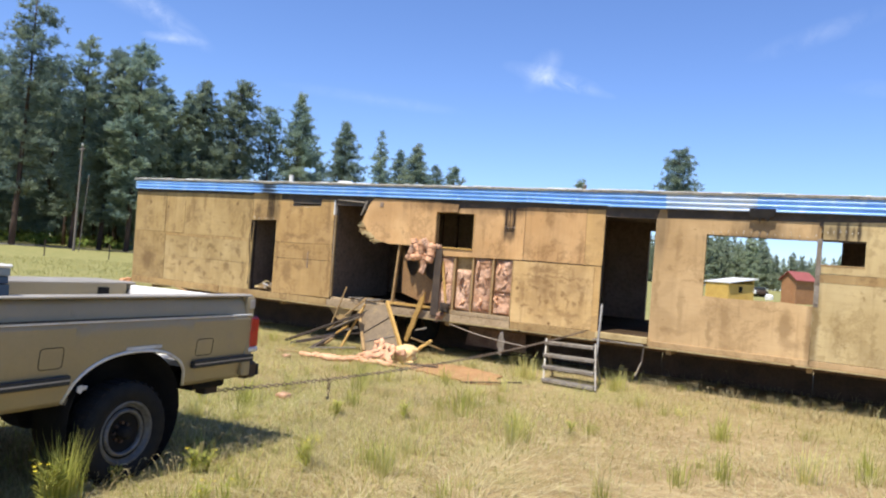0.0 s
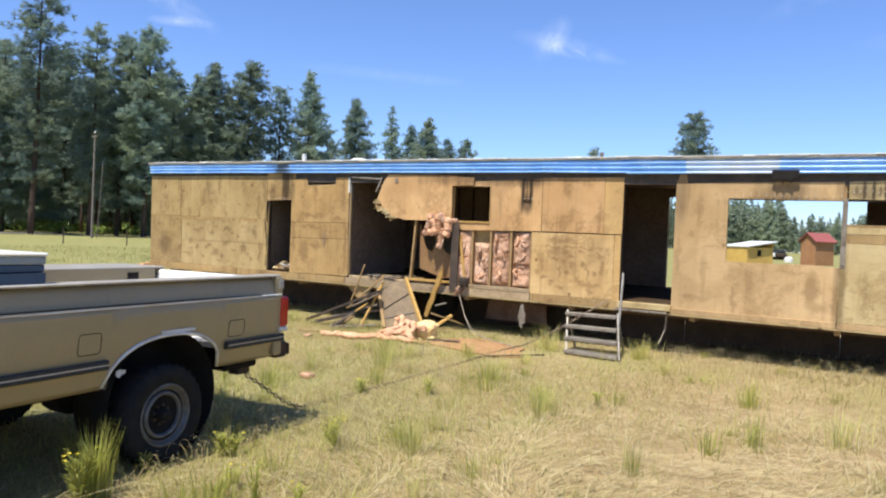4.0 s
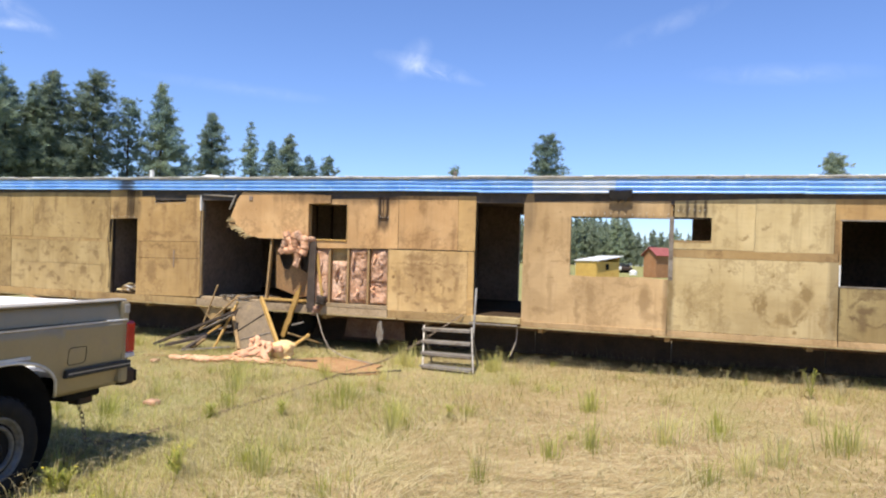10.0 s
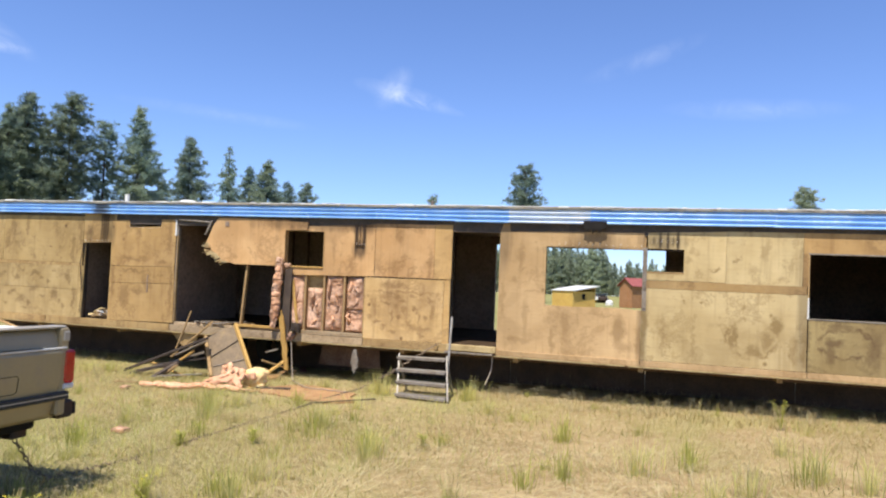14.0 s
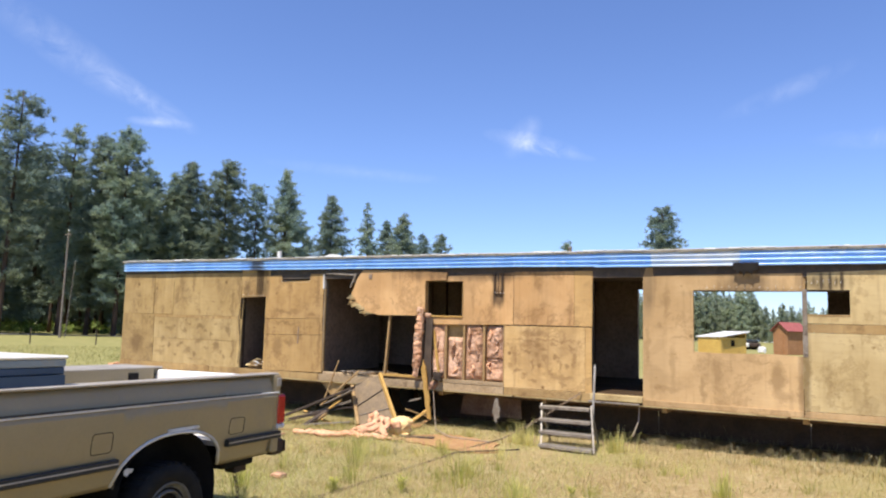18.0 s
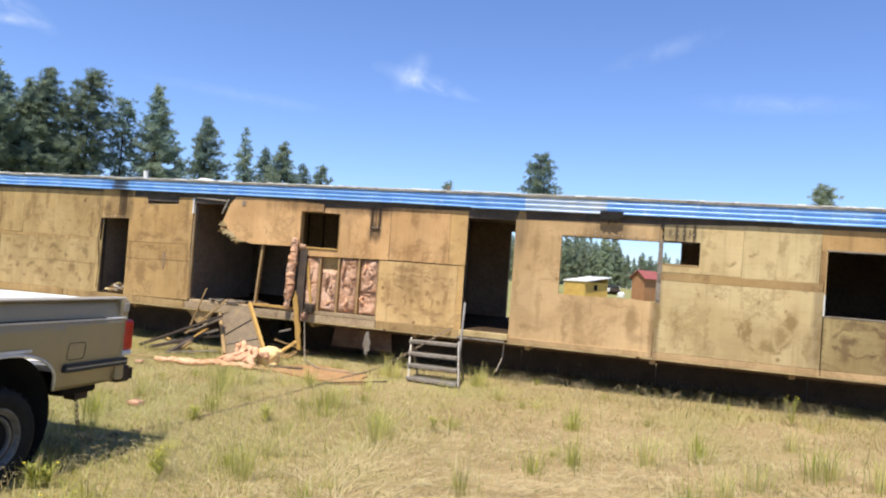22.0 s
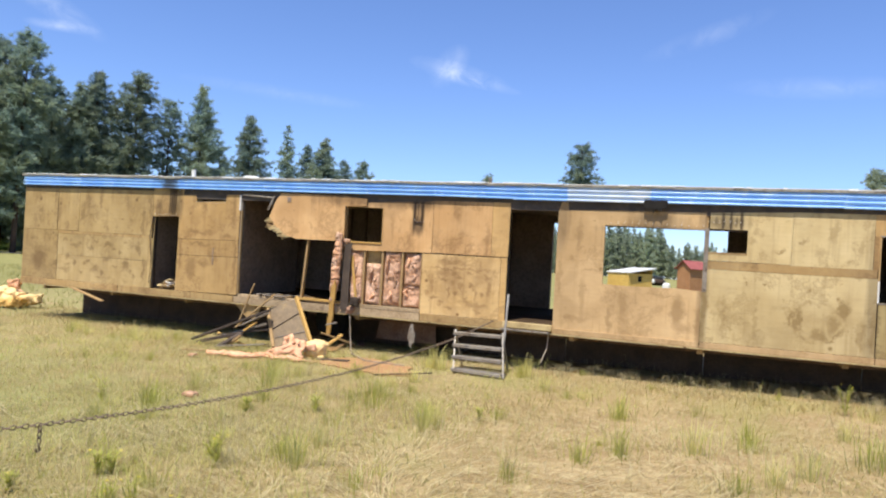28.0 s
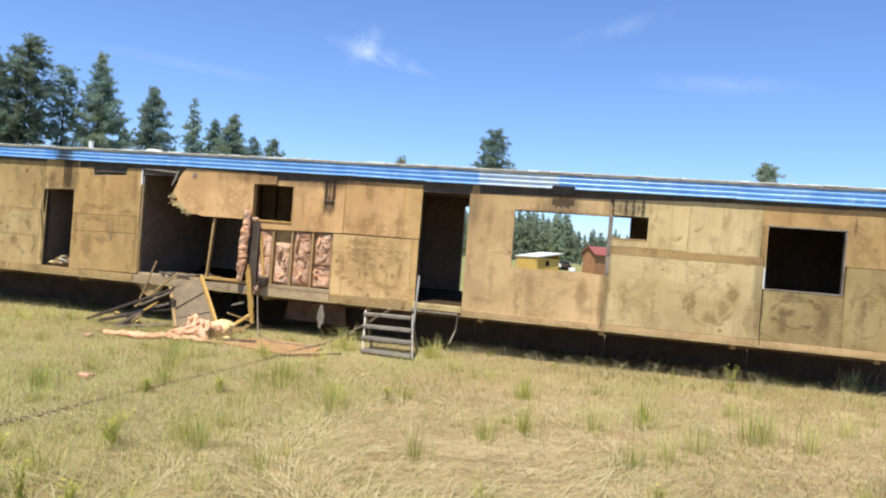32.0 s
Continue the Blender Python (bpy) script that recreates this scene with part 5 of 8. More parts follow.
pile = thing("insulation_heap", "crumpled pink insulation thrown on the grass", "insulation")
for k, (r, pts) in enumerate((
        (0.055, ((-4.4, -2.16, 0.03), (-4.25, -2.2, 0.04), (-4.0, -2.13, 0.05), (-3.75, -2.22, 0.05), (-3.5, -2.0, 0.06), (-3.35, -1.75, 0.08))),
        (0.045, ((-4.05, -2.2, 0.04), (-3.8, -2.12, 0.07), (-3.6, -2.15, 0.05), (-3.4, -1.95, 0.05), (-3.2, -1.9, 0.05))),
        (0.06, ((-3.6, -1.7, 0.07), (-3.45, -1.4, 0.12), (-3.4, -1.2, 0.2), (-3.25, -1.25, 0.24), (-3.15, -1.4, 0.18))),
        (0.065, ((-3.5, -1.85, 0.06), (-3.25, -1.7, 0.1), (-3.05, -1.6, 0.16), (-2.95, -1.7, 0.1), (-2.8, -1.85, 0.05))),
        (0.05, ((-3.55, -1.2, 0.1), (-3.58, -1.12, 0.24), (-3.5, -1.08, 0.3), (-3.44, -1.16, 0.2), (-3.35, -1.3, 0.16))),
        (0.06, ((-3.3, -1.55, 0.12), (-3.15, -1.4, 0.2), (-3.02, -1.45, 0.25), (-2.98, -1.58, 0.16), (-3.1, -1.72, 0.08))),
        (0.05, ((-3.4, -1.9, 0.05), (-3.2, -2.0, 0.05), (-3.0, -1.9, 0.06), (-2.85, -1.95, 0.05), (-2.7, -1.85, 0.03))),
        (0.045, ((-3.65, -1.5, 0.05), (-3.5, -1.62, 0.1), (-3.35, -1.6, 0.1), (-3.2, -1.75, 0.1))))):
    strand("strand", pts, r, pink_clean, pile, 3.7 * k)
# a torn bun of yellow foam, creased all over, a pink scrap stuck to it
roll = thing("insulation_roll", "torn bun of crumpled yellow foam on the ground", "insulation", pose(-2.84, -1.32, 0.165, 6, -14, 10))
bm = bmesh.new()
bmesh.ops.create_icosphere(bm, subdivisions=4, radius=1.0)
for v in bm.verts:
    d = v.co.copy()
    q = Vector((d.x * 1.6, d.y * 1.6, d.z * 2.6))
    fold = 0.16 * noise.noise(q * 1.1) - 0.13 * (1 - abs(noise.noise(q * 2.0 + Vector((3, 0, 0))))) ** 3 + 0.07 * noise.noise(q * 5)
    rough = 1.02 + fold
    v.co = Vector((d.x * 0.215, d.y * 0.16, d.z * 0.165)) * rough + Vector((0.02 * math.sin(d.z * 6), 0, 0))
part("foam_bun", bm, foam, roll, "creased yellow foam", True)
part("pink_scrap", fluff(-0.09, 0.05, -0.175, -0.12, 0.0, 0.1, 4.4, 0.02, 0.03), pink_clean, roll, "pink scrap stuck to the foam", True)
for k, (x, y, z, ry, rz) in enumerate(((0.06, -0.13, -0.13, 10, -15), (-0.15, -0.1, -0.11, 25, 20))):
    ob = part("torn_flap", fluff(-0.09, 0.09, -0.03, 0.03, -0.03, 0.03, 8.0 + k, 0.02, 0.03), foam, roll, "", True)
    ob.matrix_basis = pose(x, y, z, 10, ry, rz)
heap("yellow_rubble", ((-13.6, 1.3, 0.3, 0.35, 0.3, 0.14, 20), (-14.0, 1.6, 0.2, 0.4, 0.3, 0.18, -15), (-13.2, 1.5, 0.22, 0.35, 0.25, 0.1, 40), (-13.3, 1.0, 0.12, 0.5, 0.25, 0.1, 10), (-14.3, 1.2, 0.25, 0.3, 0.3, 0.22, 0), (-13.5, 1.4, 0.6, 0.14, 0.08, 0.1, 30)),
     (foam, pink_clean, foam, lumber_bright), "heap of torn yellow and pink insulation beside the end wall", "rubble")
for i, (x, y) in enumerate(((-2.2, -5.1), (-4.4, -2.5))):
    tagged(part("insulation_scrap", fluff(x - 0.07, x + 0.07, y - 0.06, y + 0.06, 0.01, 0.045, i * 1.9, 0.04, 0.02), pink, None, "", True), "small pink scrap of insulation in the grass", "insulation", "insulation scraps")

# ---- what comes loose: a sheet, a plank and a long strip of wadding ----
inner = thing("loose_sheet", "orange-brown sheet of panelling with ragged holes in the torn wall", "panel")
bm = slab([(-0.41, -0.34), (0.1, -0.5), (0.40, -0.44), (0.42, 0.5), (0.34, 0.45), (0.33, 0.04), (0.24, -0.04), (0.12, 0.02), (0.07, 0.16), (0.02, 0.36), (-0.08, 0.36), (-0.06, 0.16), (-0.14, 0.0), (-0.25, 0.03), (-0.31, 0.14), (-0.36, 0.34), (-0.41, 0.5)], -0.006, 0.006)
part("sheet", bm, orange_board, inner)
paper = thing("torn_paper_strip", "dark brown torn paper strip hanging beside the insulation", "paper strip")
part("strip", slab([(-0.07, 0.0), (-0.06, -0.4), (-0.075, -0.8), (-0.06, -1.2), (-0.05, -1.36), (0.06, -1.38), (0.085, -1.0), (0.06, -0.6), (0.07, -0.2), (0.05, 0.03)], -0.006, 0.006), paper_brown, paper)
swinging = thing("hanging_plank", "splintered yellow plank hanging from the torn wall", "plank")
bm = slab([(-0.045, -0.02), (-0.05, -0.2), (-0.036, -0.26), (-0.052, -0.4), (-0.04, -0.56), (-0.055, -0.66), (-0.04, -0.95), (0.03, -0.97), (0.042, -0.8), (0.034, -0.7), (0.056, -0.62), (0.05, -0.5), (0.036, -0.42), (0.05, -0.2), (0.042, 0.0), (0.02, 0.06), (0.012, 0.14), (-0.008, 0.04)], -0.018, 0.018)
part("board", bm, lumber_bright, swinging)
strip = []
for i in range(7):
    s = thing("insulation_strip", "pink wadding strip hanging at the torn edge", "insulation", None, "hanging wadding")
    strand("wad", ((0.0, 0.0, 0.17), (-0.015, -0.01, 0.07), (0.015, 0.0, -0.06), (0.0, 0.0, -0.17)), 0.078 + 0.006 * i if i < 5 else 0.16 - 0.015 * i, pink_clean if i % 3 else pink, s, 20 + i * 1.3, -9, 0.22, 0.9)
    strand("torn_edge", ((0.045, -0.03, 0.17), (0.06, -0.03, 0.0), (0.035, -0.03, -0.19)), 0.022, pink, s, 50 + i * 2.1, -9, 0.6, 0.8)
    strip.append(s)
tagged(part("torn_wad", fluff(-3.3, -3.02, -0.07, 0.0, 1.9, 2.08, 2.0, 0.04, 0.05), pink, None, "", True), "torn brown and pink wadding caught under the sheet", "insulation")


# ---- the pickup ----
tail_white = surface("white_tailgate_paint", (0.84, 0.82, 0.77), (0.76, 0.73, 0.67), 5, 40, 0.4, 0.0, vary=0, speck=0.05)
# its own space: the near side lies at x = 0, the rear axle at y = 0, y runs to the rear
def side_low(a):
    if -0.43 < a < 0.62:
        u = (a - 0.095) / 0.525
        return 0.60 + 0.315 * math.sqrt(max(0.0, 1 - abs(u) ** 2.3))
    return 0.60


def side_out(z):
    """How far the side stands out at a height."""
    if z > 1.15:
        return -0.035 - 0.05 * ((z - 1.15) / 0.15) ** 2
    if z > 1.12:
        return -0.035 * (z - 1.12) / 0.03
    return -0.09 * ((1.12 - z) / 0.52) ** 2.4


def bed_side(flip):
    bm = bmesh.new()
    cols = sorted({round(-1.45 + 2.82 * i / 40, 3) for i in range(41)} | {-0.43, -0.429, -0.40, -0.37, 0.62, 0.619, 0.59, 0.56})
    zs = [0.0, 0.05, 0.12, 0.2, 0.3, 0.4, 0.5, 0.6, 0.72, 0.735, 0.78, 0.86, 0.93, 1.0]
    grid = []
    for a in cols:
        lo, hi = side_low(a), 1.30 if a < 1.24 else 1.30 - 0.25 * (a - 1.24)
        line = []
        for f in zs:
            z = lo + (hi - lo) * f if lo > 0.62 else 0.60 + (hi - 0.60) * f
            end = max(0.0, (a - 1.22) / 0.15)
            line.append(bm.verts.new((side_out(z) - 0.06 * end ** 2, a, z)))
        grid.append(line)
    for p, q in zip(grid, grid[1:]):
        for i in range(len(zs) - 1):
            bm.faces.new((p[i], q[i], q[i + 1], p[i + 1]))
    if flip:
        for v in bm.verts:
            v.co.x = -2.0 - v.co.x
    bmesh.ops.recalc_face_normals(bm, faces=bm.faces)
    bmesh.ops.solidify(bm, geom=bm.faces[:], thickness=0.02)
    return bm


def build_wheel(parent, x, y, inward):
    w = new("wheel")
    w.parent = parent
    w.matrix_basis = pose(x, y, 0.352)
    s = -1 if inward else 1
    prof = [(-0.22 * s, 0.2), (-0.24 * s, 0.29), (-0.23 * s, 0.335), (-0.19 * s, 0.355), (-0.05 * s, 0.355), (-0.01 * s, 0.335), (0.0, 0.285), (-0.015 * s, 0.225), (-0.05 * s, 0.205)]
    part("tyre", lathe(prof, "x", 40), black_rubber, w, "", True)
    for k in range(30):
        a = k * math.tau / 30
        ob = part("tread_block", box(-0.2, -0.03, -0.02, 0.02, 0.347, 0.362, None, 0.004), black_rubber, w)
        ob.matrix_basis = pose(0 if s > 0 else 0.23, 0, 0, math.degrees(a)) 
    part("rim", lathe([(-0.02 * s, 0.226), (-0.008 * s, 0.214), (-0.03 * s, 0.2), (-0.05 * s, 0.188), (-0.045 * s, 0.18)], "x", 40), rim_steel, w, "grey steel rim", True)
    part("rim_ring", lathe([(-0.05 * s, 0.168), (-0.03 * s, 0.158), (-0.034 * s, 0.143), (-0.06 * s, 0.138)], "x", 40), rim_steel, w, "", True)
    part("wheel_disc", lathe([(-0.06 * s, 0.19), (-0.065 * s, 0.16), (-0.075 * s, 0.1), (-0.085 * s, 0.085), (-0.085 * s, 0.0)], "x", 40), under_dark, w, "dark wheel disc", True)
    for k in range(8):
        a = k * math.tau / 8
        nut = part("wheel_nut", lathe([(-0.085 * s, 0.012), (-0.06 * s, 0.012), (-0.06 * s, 0.0)], "x", 6), steel_dark, w)
        nut.matrix_basis = pose(0, 0.065 * math.cos(a), 0.065 * math.sin(a))
    part("hub_cap", lathe([(-0.075 * s, 0.045), (-0.01 * s, 0.042), (0.005 * s, 0.03), (0.008 * s, 0.0)], "x", 16), under_dark, w, "dark hub", True)
    return w


def build_truck():
    t = thing("pickup_truck", "tan four-wheel-drive pickup with a worn pale bed, pulling a chain", "pickup truck")
    part("bed_side", bed_side(False), tan_paint, t, "", True)
    part("bed_side", bed_side(True), tan_paint, t, "", True)
    part("upper_band", box(-0.024, -0.005, -1.44, 1.3, 1.135, 1.15, None, 0.003), bed_white, t, "pale pinstripe along the body line")
    part("lower_stripe", slab([(-1.44, 1.152), (0.3, 1.152), (1.05, 1.153), (1.05, 1.155), (0.3, 1.162), (-1.44, 1.163)], -0.0005, 0.02), black_trim, t, "dark stripe above the body line").matrix_basis = pose(0, 0, 0, 0, 0, 90)
    # rails get a lighter tone than the sides: their highlight is painted in
    for x0, x1 in ((-0.14, -0.03), (-1.97, -1.42)):
        part("bed_rail", box(x0, x1, -1.45, 1.31, 1.295, 1.315, None, 0.008), grey_paint, t, "bed rail in lighter grey-tan, standing for its highlight")
    for x0, x1 in ((-0.135, -0.12), (-1.435, -1.42)):
        part("inner_side", box(x0, x1, -1.42, 1.2, 0.95, 1.30), tan_paint, t)
        for y0, y1 in ((-1.42, -0.46), (0.66, 1.2)):
            part("inner_side", box(x0, x1, y0, y1, 0.78, 0.948), tan_paint, t)
        for y in (-1.15, -0.42, 0.95):
            part("stake_pocket", box(x0 - 0.004, x1 + 0.004, y - 0.06, y + 0.06, 1.15, 1.265), under_dark, t)
    for x0, x1 in ((-0.5, -0.115), (-1.9, -1.40)):
        part("wheel_well", box(x0, x1, -0.52, 0.72, 0.953, 1.02, None, 0.03), bed_white, t)
    part("bed_floor", box(-1.42, -0.462, -1.42, 1.22, 0.74, 0.78), bed_white, t)
    for x0, x1 in ((-1.88, -1.423), (-0.459, -0.12)):
        for y0, y1 in ((-1.42, -0.46), (0.66, 1.22)):
            part("bed_floor", box(x0, x1, y0, y1, 0.74, 0.78), bed_white, t)
    for k in range(5):
        part("floor_rib", box(-1.38 + 0.19 * k, -1.32 + 0.19 * k, -1.4, 1.2, 0.781, 0.79), bed_white, t)
    part("bed_front", box(-1.93, -0.07, -1.45, -1.41, 0.74, 1.33, None, 0.01), bed_white, t)
    tg = part("tailgate", box(-1.43, -0.14, 1.24, 1.30, 0.74, 1.285, None, 0.012), tail_white, t, "worn pale tailgate")
    part("tailgate_skin", box(-1.43, -0.14, 1.302, 1.325, 0.74, 1.27, None, 0.01), tan_paint, tg)
    for z0, z1 in ((1.20, 1.235), (1.08, 1.105), (0.86, 0.885)):
        part("tailgate_rib", box(-1.36, -0.24, 1.224, 1.24, z0, z1, None, 0.004), tail_white, tg)
    for x0 in (-1.36, -0.265):
        part("tailgate_rib", box(x0, x0 + 0.025, 1.224, 1.24, 0.886, 1.199, None, 0.004), tail_white, tg)
    part("tailgate_panel", box(-1.27, -0.34, 1.23, 1.24, 0.92, 1.05, None, 0.004), tail_white, tg)
    for x in (-0.12, -1.445):
        part("latch", box(x - 0.02, x + 0.02, 1.23, 1.29, 1.1, 1.24, None, 0.005), chrome, tg)
    for x0, x1 in ((-0.15, -0.02), (-1.98, -1.44)):
        post = part("corner_post", box(x0, x1, 1.24, 1.34, 0.62, 1.30, None, 0.015), tan_paint, t)
        part("corner_cap", box(x0 + 0.004, x1 + 0.006, 1.255, 1.35, 1.18, 1.285, None, 0.02), grey_paint, post, "worn cap over the lamp")
        lamp = part("tail_lamp", box(x0 - 0.005, x1 + 0.013, 1.29, 1.41, 0.86, 1.125, None, 0.02), red_lens, t, "red tail lamp")
        part("reverse_lamp", box(x0 - 0.004, x1 + 0.012, 1.29, 1.405, 0.82, 0.862, None, 0.01), clear_lens, lamp, "clear lens at the lamp's foot")
    for y0, y1 in ((0.64, 1.34), (-1.44, -0.44)):
        tr = part("side_trim", box(-0.04, 0.006, y0, y1, 0.745, 0.805, None, 0.006), black_trim, t, "black rub strip with a bright line")
        part("trim_line", box(-0.02, 0.009, y0 + 0.01, y1 - 0.01, 0.772, 0.781), grey_paint, tr)
    part("torn_liner", slab([(-0.40, 0.68), (-0.375, 0.665), (-0.36, 0.685), (-0.335, 0.688), (-0.325, 0.712), (-0.35, 0.715), (-0.37, 0.722), (-0.40, 0.71)], 0.05, 0.06), bed_white, t, "small pale patch at the wheel arch").matrix_basis = pose(0, 0.06, 0, 0, 0, 90)
    # wheel arch lip
    lip = []
    for i in range(25):
        a = -0.43 + 1.05 * i / 24
        z = side_low(max(-0.4299, min(0.6199, a)))
        lip.append((0.004 + side_out(z), a, z + 0.006))
    part("arch_lip", tube(lip, 0.0125, 6), bed_white, t, "pale edge of the wheel arch", True)
    part("arch_scrape", box(-0.004, 0.004, -0.02, 0.30, 0.932, 0.955, None, 0.008), bed_white, t, "small pale patch over the arch")
    part("wheel_house", lathe([(-0.45, 0.0), (-0.46, 0.40), (-0.42, 0.47), (-0.06, 0.485)], "x", 32), under_dark, t, "dark inside of the wheel arch", True).matrix_basis = pose(0, 0.095, 0.45)
    for y0, y1, z0, z1, n in ((-0.665, -0.50, 0.855, 0.99, "fuel_door"), (0.66, 0.84, 0.84, 0.97, "side_hatch")):
        loop = []
        for cy, cz, a0 in ((y1 - 0.025, z0 + 0.025, -90), (y1 - 0.025, z1 - 0.025, 0), (y0 + 0.025, z1 - 0.025, 90), (y0 + 0.025, z0 + 0.025, 180)):
            loop += [(0, cy + 0.025 * math.cos(radians(a0 + 30 * k)), cz + 0.025 * math.sin(radians(a0 + 30 * k))) for k in range(4)]
        loop.append(loop[0])
        part(n, tube([(side_out(z) + 0.0015, y, z) for _, y, z in loop], 0.0024, 4), under_dark, t, "thin dark outline of a small flap")
    b = part("rear_bumper", box(-1.95, -0.06, 1.32, 1.48, 0.58, 0.72, None, 0.02), steel_dark, t, "dark rear bumper")
    part("bumper_face", box(-1.93, -0.05, 1.475, 1.49, 0.60, 0.70, None, 0.006), steel_dark, b)
    part("bumper_bracket", box(-0.6, -0.25, 0.9, 1.3, 0.50, 0.62, None, 0.02), under_dark, b)
    part("hitch", box(-0.48, -0.36, 1.18, 1.34, 0.42, 0.52, None, 0.01), steel_dark, t, "tow hook under the bumper")
    for x in (-0.55, -1.45):
        part("frame_rail", box(x - 0.04, x + 0.04, -4.2, 1.25, 0.52, 0.68), under_dark, t)
    # unseen underbody blocks, added to keep light off the ground below
    part("fuel_tank", box(-0.62, -0.16, -2.75, -1.3, 0.36, 0.60, None, 0.05), under_dark, t, "unseen tank block, added to darken the ground under the bed")
    part("transfer_case", box(-1.15, -0.8, -3.0, -2.3, 0.34, 0.62, None, 0.05), under_dark, t)
    part("drive_shaft", tube([(-0.95, -2.4, 0.45), (-0.97, -0.1, 0.40)], 0.045, 8), under_dark, t)
    part("exhaust_pipe", tube([(-1.35, -3.2, 0.42), (-1.38, -0.8, 0.42), (-1.4, -0.3, 0.62), (-1.45, 0.5, 0.6), (-1.6, 1.2, 0.5)], 0.035, 8), steel_dark, t)
    part("spare_tyre", lathe([(0.46, 0.1), (0.46, 0.3), (0.49, 0.345), (0.62, 0.345), (0.66, 0.3), (0.66, 0.1)], "z", 24), black_rubber, t).matrix_basis = pose(-0.97, 0.75, 0)
    part("rear_axle", tube([(-0.2, 0, 0.39), (-0.8, 0, 0.39), (-0.9, 0, 0.39), (-1.1, 0, 0.39), (-1.2, 0, 0.39), (-1.8, 0, 0.39)], [0.05, 0.05, 0.15, 0.15, 0.05, 0.05], 10), under_dark, t)
    part("front_axle", tube([(-0.2, -3.4, 0.39), (-1.8, -3.4, 0.39)], 0.06, 10), under_dark, t)
    # cab and nose
    cab = part("cab_lower", slab([(-1.52, 0.62), (-1.52, 1.28), (-2.9, 1.28), (-4.15, 1.22), (-4.3, 1.1), (-4.3, 0.62), (-3.85, 0.60), (-3.8, 0.85), (-3.4, 0.98), (-3.0, 0.85), (-2.95, 0.60)], 0, 2.0), tan_paint, t)
    cab.matrix_basis = pose(0, 0, 0, 0, 0, 90)
    up = part("cab_upper", slab([(-1.55, 1.28), (-1.62, 1.84), (-1.75, 1.90), (-2.45, 1.90), (-2.6, 1.86), (-3.05, 1.28)], 0.12, 1.88), tan_paint, t)
    up.matrix_basis = pose(0, 0, 0, 0, 0, 90)
    gl = part("side_window", slab([(-1.75, 1.32), (-1.78, 1.76), (-2.5, 1.78), (-2.85, 1.32)], 0.11, 1.89), glass_dark, t)
    gl.matrix_basis = pose(0, 0, 0, 0, 0, 90)
    part("rear_window", box(-1.75, -0.25, -1.60, -1.545, 1.36, 1.74, pose(0, 0, 0), 0.01), glass_dark, t)
    part("windshield", beam((-1.0, -2.66, 1.80), (-1.0, -3.02, 1.33), 1.55, 0.012, 0.0), glass_dark, t, "dark windshield")
    nose = part("front_bumper", box(-1.98, -0.02, -4.46, -4.32, 0.58, 0.76, None, 0.02), chrome, t, "bright front bumper")
    part("grille", box(-1.55, -0.45, -4.325, -4.295, 0.84, 1.08, None, 0.006), black_trim, t, "dark grille")
    for x in (-1.78, -0.22):
        part("headlight", box(x - 0.14, x + 0.14, -4.33, -4.295, 0.86, 1.06, None, 0.01), clear_lens, t, "clear headlight")
    for x, y in ((0.004, -1.7), (0.004, -2.78)):
        part("door_seam", box(x - 0.004, x, y - 0.004, y + 0.004, 0.66, 1.28), under_dark, t)
    part("door_handle", box(-0.002, 0.02, -1.92, -1.78, 1.12, 1.15, None, 0.005), chrome, t)
    part("wing_mirror", box(-0.02, 0.16, -2.72, -2.64, 1.34, 1.50, None, 0.012), black_trim, t)
    part("wing_mirror", box(-2.16, -1.98, -2.72, -2.64, 1.34, 1.50, None, 0.012), black_trim, t)
    # crossover box behind the cab
    bx = part("toolbox", box(-1.86, -0.14, -1.38, -0.86, 1.18, 1.38, None, 0.01), tool_grey, t, "grey and dark blue truck toolbox across the bed")
    part("toolbox_lid", box(-1.95, -0.06, -1.40, -0.84, 1.478, 1.50, None, 0.01), tool_white, bx, "white toolbox lid")
    part("lid_band", box(-1.94, -0.07, -1.39, -0.85, 1.43, 1.477, None, 0.006), tool_grey, bx, "faded grey-blue edge of the lid")
    part("box_band", box(-1.93, -0.075, -1.385, -0.855, 1.383, 1.428, None, 0.006), tool_blue, bx, "dark blue band under the lid")
    part("latch", box(-0.5, -0.42, -0.87, -0.83, 1.34, 1.41, None, 0.006), chrome, bx)
    part("box_foot", box(-0.24, -0.06, -1.38, -0.86, 1.315, 1.38), tool_blue, bx)
    wheels = [build_wheel(t, 0.02, 0.045, False), build_wheel(t, -0.04, -3.4, False), build_wheel(t, -2.02, 0.03, True), build_wheel(t, -1.96, -3.4, True)]
    return t, wheels


truck, truck_wheels = build_truck()
truck_wheels[0]["label"] = "rear wheel with a dusty steel rim"
